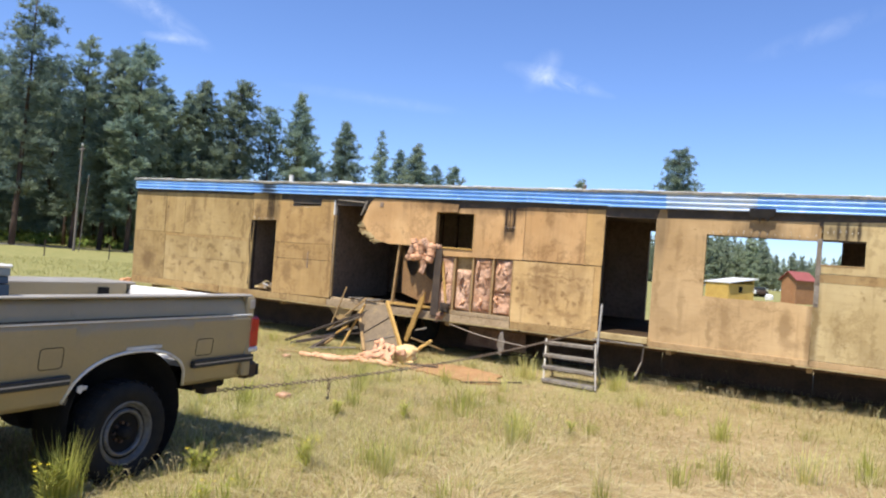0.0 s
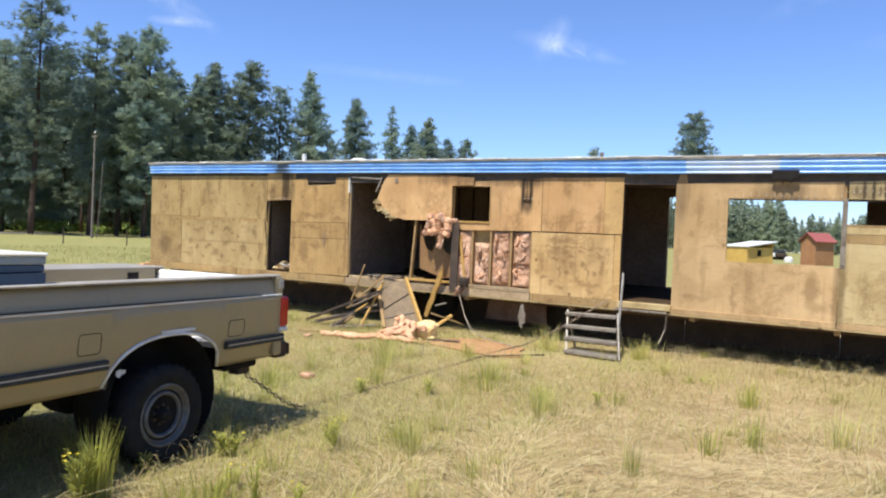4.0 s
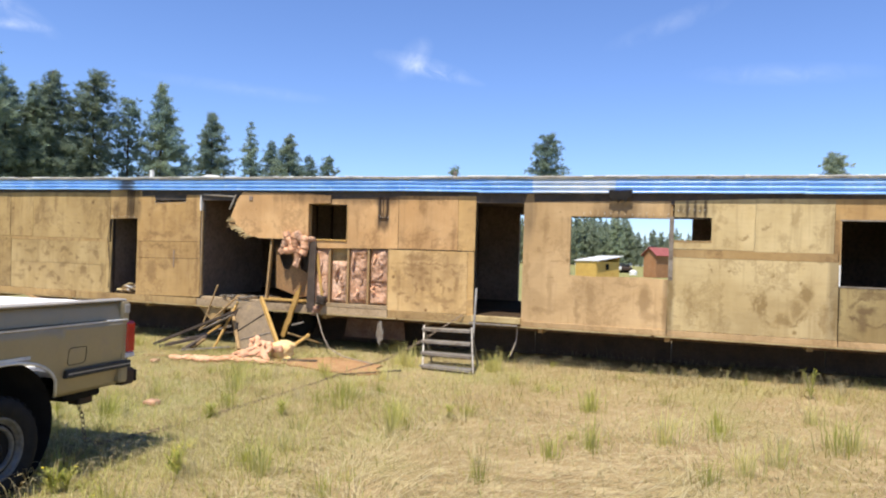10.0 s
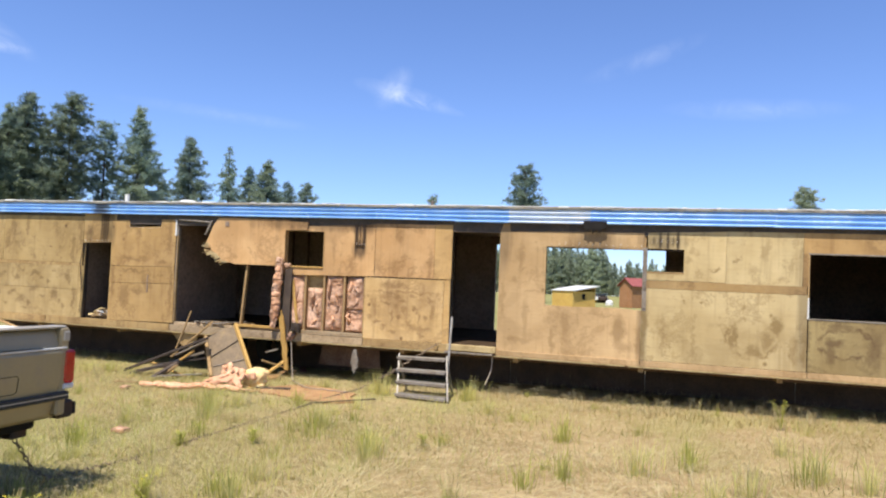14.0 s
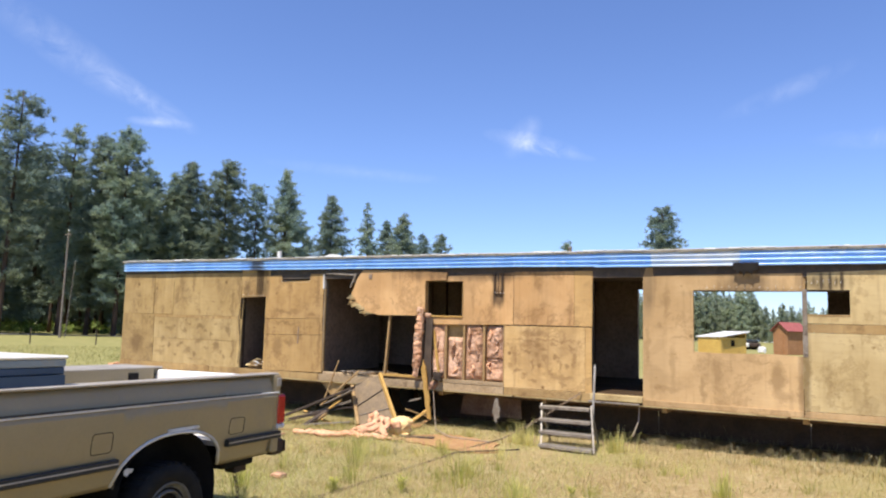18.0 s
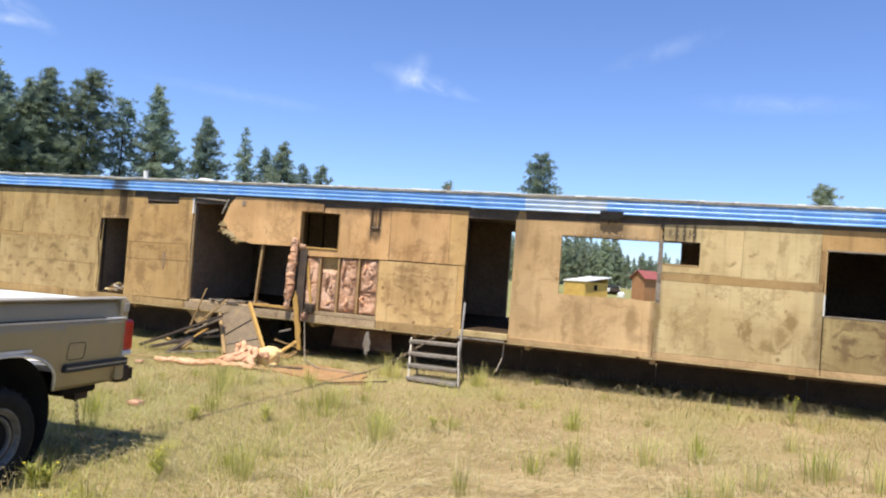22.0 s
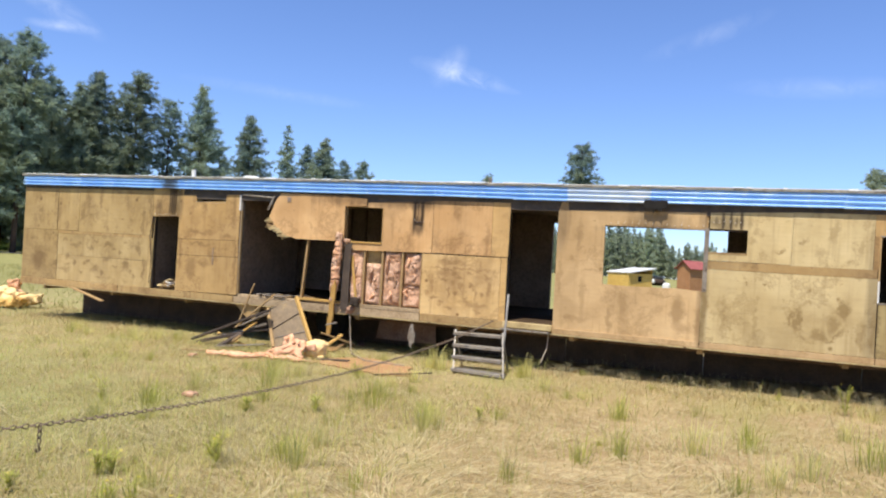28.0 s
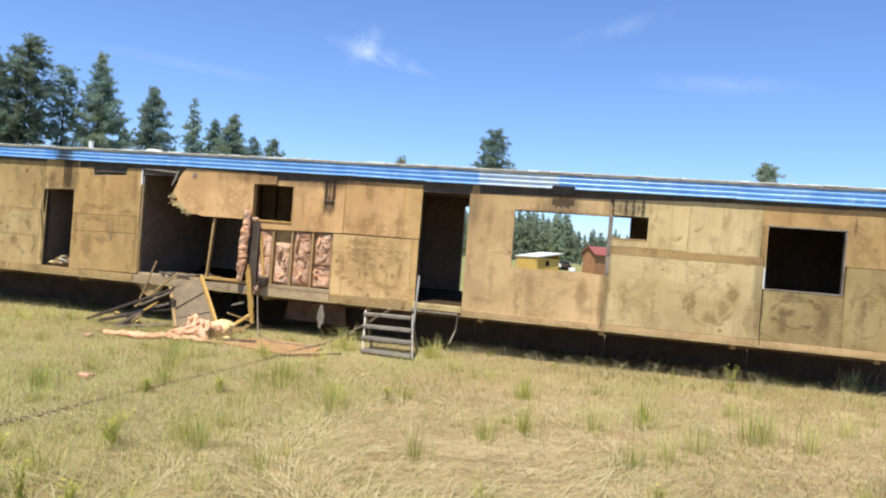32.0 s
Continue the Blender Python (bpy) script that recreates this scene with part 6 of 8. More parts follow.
# the truck's way: seconds, place of the rear wheel's foot
TRUCK_YAW = 3.8
TRUCK = [
    (0, -0.879, -8.335, -0.003), (0.5, -0.905, -8.297, -0.010), (1, -0.837, -8.287, -0.008), (1.5, -0.873, -8.105, -0.010),
    (2, -0.814, -8.033, -0.010), (2.5, -0.834, -8.163, -0.009), (4.5, -0.876, -8.239, 0.015), (5, -0.810, -8.090, 0.019),
    (5.5, -0.799, -7.938, 0.014), (6, -0.784, -8.005, 0.009), (6.5, -0.827, -8.251, 0.014), (7, -0.933, -8.722, 0.067),
    (7.5, -0.922, -8.629, 0.019), (8, -0.915, -8.633, 0.031), (8.5, -0.908, -8.595, 0.011), (9, -0.928, -8.436, 0.004),
    (9.5, -0.901, -8.275, -0.003), (10, -0.878, -8.151, -0.008), (10.5, -0.863, -8.065, -0.010), (11, -0.878, -8.304, -0.003),
    (11.5, -0.993, -8.915, 0.082), (12, -1.119, -9.002, 0.098), (12.5, -1.008, -8.885, 0.009), (13, -0.958, -8.747, -0.010),
    (13.5, -0.919, -8.595, -0.009), (14, -0.870, -8.481, -0.009), (14.5, -0.854, -8.555, 0.003), (16.5, -0.853, -8.320, -0.010),
    (17, -0.878, -8.111, 0.000), (17.5, -0.836, -8.015, -0.008), (18, -0.817, -7.974, -0.008), (18.5, -0.854, -7.928, -0.010),
    (19, -0.824, -8.018, -0.010), (19.5, -0.811, -8.102, -0.010), (20, -0.815, -8.107, -0.009), (20.5, -0.831, -8.080, -0.010),
    (21, -0.857, -8.054, -0.010), (21.5, -0.856, -8.060, -0.010), (22, -0.871, -8.044, -0.010), (22.5, -0.873, -8.028, -0.010),
    (23, -0.816, -8.048, -0.003), (23.5, -0.820, -8.043, -0.009), (24, -0.833, -8.042, -0.010), (24.5, -0.840, -8.072, -0.010),
    (25, -0.891, -8.096, -0.010), (25.5, -0.820, -8.381, -0.010),
    (26.0, -0.88, -8.75, 0), (26.5, -0.92, -9.3, 0), (27.0, -0.95, -9.9, 0), (27.5, -0.97, -10.35, 0), (28.0, -0.98, -10.5, 0), (28.5, -0.98, -10.55, 0), (29.0, -0.98, -10.5, 0), (32.0, -0.98, -10.5, 0),
]


def truck_at(t):
    for (t0, *a), (t1, *b) in zip(TRUCK, TRUCK[1:]):
        if t <= t1:
            f = max(0.0, (t - t0) / (t1 - t0))
            return [u + (v - u) * f for u, v in zip(a, b)]
    return TRUCK[-1][1:]


# ---- the chain: short rigid lengths ----
LINK, CHAIN = 0.19, []


def build_chain(count):
    bm0 = bmesh.new()
    for k in range(4):
        ring = []
        for j in range(9):
            a = j * math.tau / 8
            u, v = 0.03 * math.cos(a), 0.016 * math.sin(a)
            ring.append((0.024 + 0.0475 * k + u, v if k % 2 else 0, 0 if k % 2 else v))
        add_tube(bm0, ring, 0.005, 4)
    me = bpy.data.meshes.new("chain_length")
    bm0.to_mesh(me)
    bm0.free()
    me.materials.append(chain_steel)
    for i in range(count):
        ob = tagged(new("chain_length", me), "rusty steel links of the tow chain", "chain", "tow chain")
        CHAIN.append(ob)
    return me


build_chain(52)
# how far the chain sags below a straight line, by time
SAG = ((0, 0.12), (0.6, 0.18), (1.0, 0.35), (1.5, 0.6), (2.5, 0.7), (4.5, 0.9), (6.2, 0.9), (6.7, 0.25), (7.0, 0.12), (8.5, 0.18), (9.0, 0.42), (9.4, 0.65), (9.7, 1.2), (10.6, 1.2), (11.0, 0.8), (11.3, 0.15), (11.6, 0.05), (12.0, 0.1), (12.3, 0.4), (12.7, 0.9),
       (14.5, 1.2), (25.0, 1.2), (25.5, 0.8), (26.3, 0.45), (27.0, 0.25), (27.6, 0.28), (28.3, 0.34), (28.8, 0.4), (29.2, 0.5), (29.8, 0.85), (32, 1.0))


def sag_at(t):
    for (a, u), (b, v) in zip(SAG, SAG[1:]):
        if t <= b:
            return u + (v - u) * (t - a) / (b - a)
    return SAG[-1][1]


def chain_points(t):
    """The chain's line from the floor edge beside the steps to the hitch, then the spare end under the truck."""
    x, y, z = truck_at(t)
    m = pose(x, y, z, 0, 0, TRUCK_YAW)
    a, h = Vector((-0.16, -0.06, 0.80)), m @ Vector((-0.42, 1.27, 0.43))
    sag = sag_at(t)
    # slack: down from the floor edge, then along the ground
    w = min(1.0, max(0.0, (sag - 0.2) / 0.6))
    w = w * w * (3 - 2 * w)
    tight = min(1.0, max(0.0, (1.2 - sag) / 0.25))
    low = h.copy()
    low.z = 0.02
    lain = [a, Vector((-0.85, -0.55, 0.28)), Vector((-1.22, -0.85, 0.05)), Vector((-1.32, -1.9, 0.02)), Vector((-1.25, -3.2, 0.012)), low + Vector((0.15, 1.2, -0.01)), low + Vector((0.12 * tight, 0.06 + 0.5 * tight, 0.01)), h]
    run = [0.0]
    for p, q in zip(lain, lain[1:]):
        run.append(run[-1] + (q - p).length)
    pts = []
    for i in range(61):
        f = i / 60
        p = a.lerp(h, f)
        p.z = max(0.035, p.z - 4 * min(sag, 0.4) * f * (1 - f))
        k = max(j for j in range(len(run) - 1) if run[j] <= f * run[-1] + 1e-9)
        p = p.lerp(lain[k].lerp(lain[k + 1], (f * run[-1] - run[k]) / (run[k + 1] - run[k])), w)
        p.z = max(p.z, 0.012 + 0.012 * math.sin(i * 1.3) ** 2)
        pts.append(p)
    pts.append(m @ Vector((-0.44, 1.18, 0.50)))
    pts.append(m @ Vector((-0.55, 1.05, 0.72)))
    pts.append(m @ Vector((-0.60, 0.8, 0.71)))
    pts.append(m @ Vector((-0.62, -3.0, 0.71)))
    return pts


def chain_poses(t, count):
    pts = chain_points(t)
    out, seg, left = [], 0, 0.0
    dists = [0.0]
    for p, q in zip(pts, pts[1:]):
        dists.append(dists[-1] + (q - p).length)

    def along(s):
        for i in range(len(pts) - 1):
            if s <= dists[i + 1] or i == len(pts) - 2:
                return pts[i].lerp(pts[i + 1], (s - dists[i]) / max(1e-6, dists[i + 1] - dists[i]))

    for k in range(count):
        p, q = along(k * LINK), along((k + 1) * LINK)
        out.append(Matrix.Translation(p) @ (q - p).to_track_quat("X", "Z").to_matrix().to_4x4())
    return out


# a loose tail of links that dangles from the chain a stride behind the hitch
TAIL_BACK, TAIL_LONG = 1.45, 0.15
bm = bmesh.new()
for k in range(3):
    ring = []
    for j in range(9):
        a = j * math.tau / 8
        u, v = 0.03 * math.cos(a), 0.016 * math.sin(a)
        ring.append((0.024 + 0.0475 * k + u, v if k % 2 else 0, 0 if k % 2 else v))
    add_tube(bm, ring, 0.0065, 4)
add_tube(bm, [(0.155, 0, 0), (0.195, 0.012, 0), (0.205, -0.012, 0), (0.175, -0.03, 0)], 0.008, 5)
chain_tail = tagged(part("chain_tail", bm, chain_steel), "dangling end of the rusty tow chain with its hook", "chain", "tow chain")


def tail_pose(t):
    pts = chain_points(t)[:61][::-1]           # from the hitch back towards the wall
    left = TAIL_BACK
    for p, q in zip(pts, pts[1:]):
        step = (q - p).length
        if step >= left:
            c = p.lerp(q, left / step)
            break
        left -= step
    drop = min(1.0, max(0.05, (c.z - 0.01) / TAIL_LONG))
    flat = math.sqrt(max(0.0, 1 - drop * drop))
    way = Vector((0.75 * flat, -0.66 * flat, -drop))
    return Matrix.Translation(c) @ way.to_track_quat("X", "Z").to_matrix().to_4x4()


# ---- the hose: tied to the chain, paid out of the wall in short rigid lengths ----
HOSE = []
for i in range(18):
    HOSE.append(tagged(part("hose_length", tube([(0, 0, 0), (0.15, 0, 0)], 0.009, 6), rope_mat), "thin tan hose running from the wall to the chain", "hose", "hose"))


def hose_poses(t):
    t = min(t, 25.0)                # from then on it rests where it lay
    end = chain_poses(t, 11)[10].translation
    w = min(1.0, max(0.0, (sag_at(t) - 0.2) / 0.6))
    top = Vector((-2.95, -0.04, 0.70))
    taut = [top.lerp(end, k / 4) - Vector((0, 0, 0.05 * math.sin(k * math.pi / 4))) for k in range(5)]
    hung = [top, Vector((-2.86, -0.12, 0.22)), Vector((-2.6, -0.55, 0.05)), Vector((-2.0, -1.2, 0.05)), end]
    if t < 11.5:
        w = min(w, 0.6)
    pts = [p.lerp(q, w) for p, q in zip(taut, hung)][::-1] + [Vector((-3.0, 0.25, 0.62)), Vector((-3.1, 2.6, 0.60))]
    run = [0.0]
    for p, q in zip(pts, pts[1:]):
        run.append(run[-1] + (q - p).length)

    def along(s):
        k = max(j for j in range(len(run) - 1) if run[j] <= s + 1e-9)
        return pts[k].lerp(pts[k + 1], (s - run[k]) / (run[k + 1] - run[k]))

    out = []
    for i in range(len(HOSE)):
        p, q = along(i * 0.147), along((i + 1) * 0.147)
        out.append(Matrix.Translation(p) @ (q - p).to_track_quat("X", "Z").to_matrix().to_4x4())
    return out


# ---- far things ----
# about the camera's eye; far things are placed to fit its view
CAM_EYE = (3.45, -11.7, 1.65)


def bearing(yaw, dist):
    """A place on the ground at a bearing and distance from the camera."""
    x, y = CAM_EYE[0] - dist * math.sin(radians(yaw)), CAM_EYE[1] + dist * math.cos(radians(yaw))
    return x, y, lie(x, y)


def quad_cloud(name, quads, mat, parent):
    """Loose four-cornered sprays of needles in one mesh."""
    n = len(quads)
    me = bpy.data.meshes.new(name)
    me.vertices.add(n * 4)
    me.vertices.foreach_set("co", quads.reshape(-1))
    me.loops.add(n * 4)
    me.loops.foreach_set("vertex_index", np.arange(n * 4, dtype=np.int32))
    me.polygons.add(n)
    me.polygons.foreach_set("loop_start", np.arange(n, dtype=np.int32) * 4)
    me.polygons.foreach_set("loop_total", np.full(n, 4, dtype=np.int32))
    me.update()
    me.validate()
    me.materials.append(mat)
    ob = new(name, me)
    ob.parent = parent
    return tagged(ob, kind="stuff")


def build_pine(seed, height, profile, step=0.42, limbs_each=4, sprays=19, spray=0.42, thin=0.042, gap=0.1, droop=-0.12, bow=0.3, pale=False, label=""):
    """A tapered trunk with whorls of limbs that carry tufts of needles. profile: height fraction, reach in metres."""
    rnd, rg = random.Random(seed), np.random.default_rng(seed)
    t = thing("pine_tree", label or ("far wood conifer with distance haze put into its green" if pale else "tall dark green pine with a ragged pointed crown"), "tree", None, "far wood" if pale else "pine wood")
    bend = [rnd.uniform(-bow, bow) for _ in range(4)]

    def spine(z):
        f = z / height
        return Vector((bend[0] * math.sin(f * 2.2) + bend[1] * f, bend[2] * math.sin(f * 1.9) + bend[3] * f, z))

    def reach_at(f):
        for (f0, r0), (f1, r1) in zip(profile, profile[1:]):
            if f <= f1:
                return r0 + (r1 - r0) * (f - f0) / (f1 - f0)
        return profile[-1][1]

    part("trunk", tube([spine(height * k / 9) for k in range(10)], [0.27 * (1 - 0.93 * k / 9) * height / 22 + 0.02 for k in range(10)], 7), bark, t, "", True)
    limbs = bmesh.new()
    clumps = []
    z = height * profile[0][0]
    while z < height:
        f = z / height
        wide = 1.18 * reach_at(f) + 0.1
        bushy = rnd.uniform(0.78, 1.12)          # fuller and thinner whorls take turns
        for k in range(limbs_each if wide > 0.5 else 2):
            if rnd.random() < gap:
                continue
            a = rnd.uniform(0, math.tau)
            ln = max(0.15, wide * bushy * rnd.uniform(0.62, 1.12))
            rise = droop + 0.55 * max(0.0, f - 0.5) + rnd.uniform(-0.16, 0.2)
            base = spine(z)
            tip = base + Vector((math.cos(a) * ln, math.sin(a) * ln, ln * rise))
            elbow = base.lerp(tip, 0.6) - Vector((0, 0, 0.06 * ln))
            if ln > 1.0:
                add_tube(limbs, [base, elbow, tip], [0.045 * (1 - 0.6 * f), 0.025, 0.01], 3)
            n = max(2, int(ln * 3.3))
            for i in range(n):
                u = 0.18 + 0.86 * (i + rnd.random()) / n
                c = base.lerp(elbow, u / 0.6) if u < 0.6 else elbow.lerp(tip, (u - 0.6) / 0.4)
                clumps.append((*(c + Vector((rnd.gauss(0, 0.15), rnd.gauss(0, 0.15), rnd.gauss(0, 0.16))) * (0.7 + 0.25 * ln)), math.cos(a), math.sin(a), rnd.uniform(0.75, 1.25)))
        z += step * rnd.uniform(0.6, 1.4)
    cl = np.array(clumps)
    c = np.repeat(cl[:, :3], sprays, 0)
    n = len(c)
    way = rg.normal(0, 1, (n, 3)) * (1, 1, 0.6) + np.repeat(np.stack([cl[:, 3], cl[:, 4], np.full(len(cl), 0.45)], 1), sprays, 0) * 0.7
    way /= np.linalg.norm(way, axis=1)[:, None]
    ln = spray * rg.uniform(0.55, 1.25, n) * np.repeat(cl[:, 5], sprays)
    side = np.cross(way, rg.normal(0, 1, (n, 3)))
    side *= (thin * rg.uniform(0.6, 1.4, n) / np.linalg.norm(side, axis=1))[:, None]
    start = c + way * (ln * 0.15)[:, None] + rg.normal(0, 0.07, (n, 3))
    end = start + way * ln[:, None]
    part_limbs = part("branchwork", limbs, bark, t)
    tagged(part_limbs, kind="stuff")
    quad_cloud("crown", np.stack([start - side, start + side, end + side * 0.3, end - side * 0.3], 1), hazed_needles if pale else needles, t)
    return t


# single pines of the near row, fitted to the camera's view: bearing, top in degrees, distance, reach by height,
# closeness of whorls, gaps
CONE = ((0.1, 2.6), (0.45, 2.5), (0.75, 1.7), (0.92, 0.75), (1.0, 0.1))
for i, (yaw, top, dist, prof, step, gap, each) in enumerate((
        (63.2, 12.6, 92, ((0.15, 3.0), (0.5, 3.2), (0.8, 2.6), (0.94, 1.3), (1.0, 0.2)), 0.42, 0.12, 4),
        (59.6, 15.9, 88, ((0.22, 1.6), (0.45, 2.6), (0.66, 3.2), (0.83, 2.7), (0.95, 1.6), (1.0, 0.4)), 0.55, 0.2, 3),
        (61.3, 12.2, 98, CONE, 0.45, 0.1, 4),
        (57.8, 12.3, 100, CONE, 0.42, 0.08, 4),
        (56.0, 14.0, 92, ((0.2, 1.8), (0.5, 2.2), (0.8, 1.8), (0.94, 1.0), (1.0, 0.1)), 0.5, 0.18, 3),
        (54.2, 13.5, 95, ((0.15, 1.8), (0.45, 2.4), (0.8, 2.1), (0.95, 1.2), (1.0, 0.3)), 0.4, 0.1, 4),
        (52.4, 14.1, 92, ((0.2, 2.2), (0.4, 3.0), (0.66, 3.0), (0.86, 2.2), (0.96, 1.3), (1.0, 0.4)), 0.4, 0.08, 4),
        (50.7, 11.5, 98, ((0.05, 3.0), (0.5, 2.8), (0.8, 1.9), (0.95, 0.9), (1.0, 0.2)), 0.38, 0.05, 4),
        (49.0, 11.3, 95, CONE, 0.38, 0.05, 4),
        (47.7, 12.4, 97, ((0.05, 3.4), (0.5, 3.2), (0.72, 2.3), (0.9, 1.3), (1.0, 0.15)), 0.36, 0.04, 4),
        (45.3, 12.6, 99, ((0.3, 1.0), (0.46, 1.9), (0.55, 2.1), (0.78, 2.4), (0.92, 2.0), (1.0, 0.7)), 0.4, 0.12, 4),
        (43.0, 11.1, 101, ((0.35, 1.4), (0.6, 1.9), (0.7, 1.6), (0.86, 1.7), (0.96, 1.0), (1.0, 0.3)), 0.46, 0.2, 3),
        (40.7, 12.3, 102, ((0.05, 3.6), (0.5, 3.3), (0.68, 2.5), (0.8, 1.5), (0.9, 1.0), (1.0, 0.05)), 0.36, 0.05, 4),
        (39.1, 8.4, 110, CONE, 0.42, 0.12, 4),
        (36.9, 10.5, 106, ((0.05, 3.2), (0.5, 2.9), (0.72, 2.1), (0.9, 1.1), (1.0, 0.15)), 0.36, 0.04, 4),
        (34.1, 10.1, 112, ((0.1, 1.8), (0.5, 1.9), (0.75, 1.3), (0.92, 0.6), (1.0, 0.05)), 0.44, 0.15, 3),
        (32.7, 8.7, 118, CONE, 0.42, 0.1, 4),
        (31.1, 9.4, 114, ((0.05, 3.2), (0.5, 2.9), (0.75, 2.1), (0.92, 1.0), (1.0, 0.1)), 0.4, 0.08, 4),
        (29.6, 7.8, 122, CONE, 0.42, 0.1, 4),
        (28.3, 7.9, 122, ((0.1, 2.4), (0.6, 2.2), (0.85, 1.5), (1.0, 0.3)), 0.42, 0.12, 4),
        (10.9, 10.15, 96, ((0.3, 1.0), (0.6, 1.9), (0.74, 2.0), (0.86, 1.5), (0.95, 1.1), (1.0, 0.5)), 0.4, 0.14, 4),
        (18.2, 7.4, 120, ((0.1, 1.2), (0.7, 1.0), (0.95, 0.5), (1.0, 0.2)), 0.45, 0.1, 3),
        (-9.4, 8.2, 110, ((0.3, 1.4), (0.6, 2.4), (0.8, 2.3), (0.93, 1.4), (1.0, 0.5)), 0.4, 0.1, 4))):
    x, y, z = bearing(yaw, dist)
    tree = build_pine(100 + i, CAM_EYE[2] + dist * math.tan(radians(top + 0.12)) - z, prof, step * 0.8, each + 1, gap=gap * 0.7, pale=yaw < 0,
                      label="lone round-topped pine standing far behind the roof" if yaw < 20 else "")
    tree.matrix_basis = pose(x, y, z - 0.1)

# lighter pines for the depth of the wood
PINE_H = (24, 23, 21, 22, 22, 21)
PINES = [build_pine(1, 24, ((0.22, 2.2), (0.5, 3.2), (0.75, 2.6), (0.93, 1.3), (1.0, 0.3)), 0.62, 4, 17, 0.48, 0.06, 0.1), build_pine(2, 23, ((0.16, 2.6), (0.5, 2.7), (0.8, 1.7), (1.0, 0.1)), 0.6, 4, 17, 0.48, 0.06, 0.1),
         build_pine(3, 21, ((0.08, 3.0), (0.5, 2.7), (0.8, 1.6), (1.0, 0.1)), 0.55, 4, 17, 0.48, 0.06, 0.06), build_pine(4, 22, ((0.34, 1.5), (0.6, 2.4), (0.85, 2.0), (1.0, 0.5)), 0.6, 4, 17, 0.48, 0.06, 0.12),
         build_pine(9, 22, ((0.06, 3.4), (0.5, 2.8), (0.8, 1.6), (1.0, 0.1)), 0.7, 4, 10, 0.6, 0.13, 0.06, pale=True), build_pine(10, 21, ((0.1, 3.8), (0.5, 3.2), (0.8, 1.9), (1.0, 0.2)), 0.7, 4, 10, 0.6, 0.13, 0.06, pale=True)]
used = [False] * 6


def plant(kind, yaw, top, dist, spin, wide=1.0):
    """A pine in a direction from the camera, sized so that its top stands top degrees up in the view."""
    x, y, z = bearing(yaw, dist)
    tall = CAM_EYE[2] + dist * math.tan(radians(top + 0.12)) - z
    s = tall / PINE_H[kind]
    if not used[kind]:
        used[kind] = True
        ob = PINES[kind]
        ob.matrix_basis = pose(x, y, z - 0.1, 0, 0, spin)
    else:
        ob = copy_thing(PINES[kind], pose(x, y, z - 0.1, 0, 0, spin))
    ob.scale = (s * wide, s * wide, s)
    return ob


rnd = random.Random(21)
# the wood behind the first row
for i in range(100):
    yaw = 46.2 + i * 0.31 + rnd.uniform(-0.4, 0.4)
    plant(rnd.choice((0, 1, 2, 3, 1, 2)), yaw, rnd.uniform(6.5, 11.3) + max(0, yaw - 52) * 0.10 - max(0, 47 - yaw) * 0.5, rnd.uniform(106, 150), rnd.uniform(0, 360), rnd.uniform(0.9, 1.15))
# the far wood seen through the window holes
for i in range(130):
    yaw = -3 + i * 0.149 + rnd.uniform(-0.2, 0.2)
    top = 3.9 if yaw > 4.3 else 2.7
    if 3.0 < yaw < 4.3 and rnd.random() < 0.75:
        top = 1.9
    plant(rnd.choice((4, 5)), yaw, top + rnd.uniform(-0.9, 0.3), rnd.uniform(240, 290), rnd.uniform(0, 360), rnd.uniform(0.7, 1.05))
for i in range(40):
    yaw = -30 + i * 0.7 if i < 38 else 20
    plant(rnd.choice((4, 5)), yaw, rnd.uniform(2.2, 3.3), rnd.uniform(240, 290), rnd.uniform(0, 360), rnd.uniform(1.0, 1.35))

# bright shrubs at the foot of the wood
sv, sf = [], []
for i in range(420):
    x, y, z = bearing(rnd.uniform(40, 74), rnd.uniform(96, 135) if i < 260 else rnd.uniform(138, 158))
    r = rnd.uniform(0.5, 1.8) if i < 260 else rnd.uniform(1.6, 3.4)
    for j in range(70):
        d = Vector((rnd.gauss(0, 1), rnd.gauss(0, 1), abs(rnd.gauss(0, 1)))).normalized() * r * rnd.uniform(0.5, 1.0)
        c = Vector((x, y, z + 0.2)) + d
        s, u = Vector((rnd.uniform(-1, 1), rnd.uniform(-1, 1), rnd.uniform(-1, 1))) * 0.16, Vector((rnd.uniform(-1, 1), rnd.uniform(-1, 1), rnd.uniform(-1, 1))) * 0.16
        o = len(sv)
        sv.extend((tuple(c - s), tuple(c + u), tuple(c + s), tuple(c - u)))
        sf.append((o, o + 1, o + 2, o + 3))
tagged(raw("undergrowth", sv, sf, shrub), "bright green undergrowth at the foot of the pine wood", "undergrowth", kind="stuff")


def build_pole():
    x, y, z = bearing(55.8, 80)
    p = thing("utility_pole", "grey wooden utility pole before the pine wood", "utility pole", pose(x, y, z, 0, 0, 0))
    part("shaft", tube([(0, 0, -0.3), (0, 0, 5), (0, 0, 10.5)], [0.12, 0.105, 0.085], 8), pole_wood, p)
    part("crossarm", box(-0.5, 0.5, -0.05, 0.05, 10.1, 10.2), pole_wood, p)
    part("insulator", lathe([(10.5, 0.0), (10.5, 0.07), (10.7, 0.05), (10.7, 0.0)], "z", 8), white_metal, p)
    x2 = thing("guy_brace", "thin leaning brace beside the utility pole", "pole", pose(x, y, z))
    part("shaft", tube([(0.35, 0.3, -0.1), (1.0, 0.3, 7.6)], 0.045, 6), pole_wood, x2)
    return p


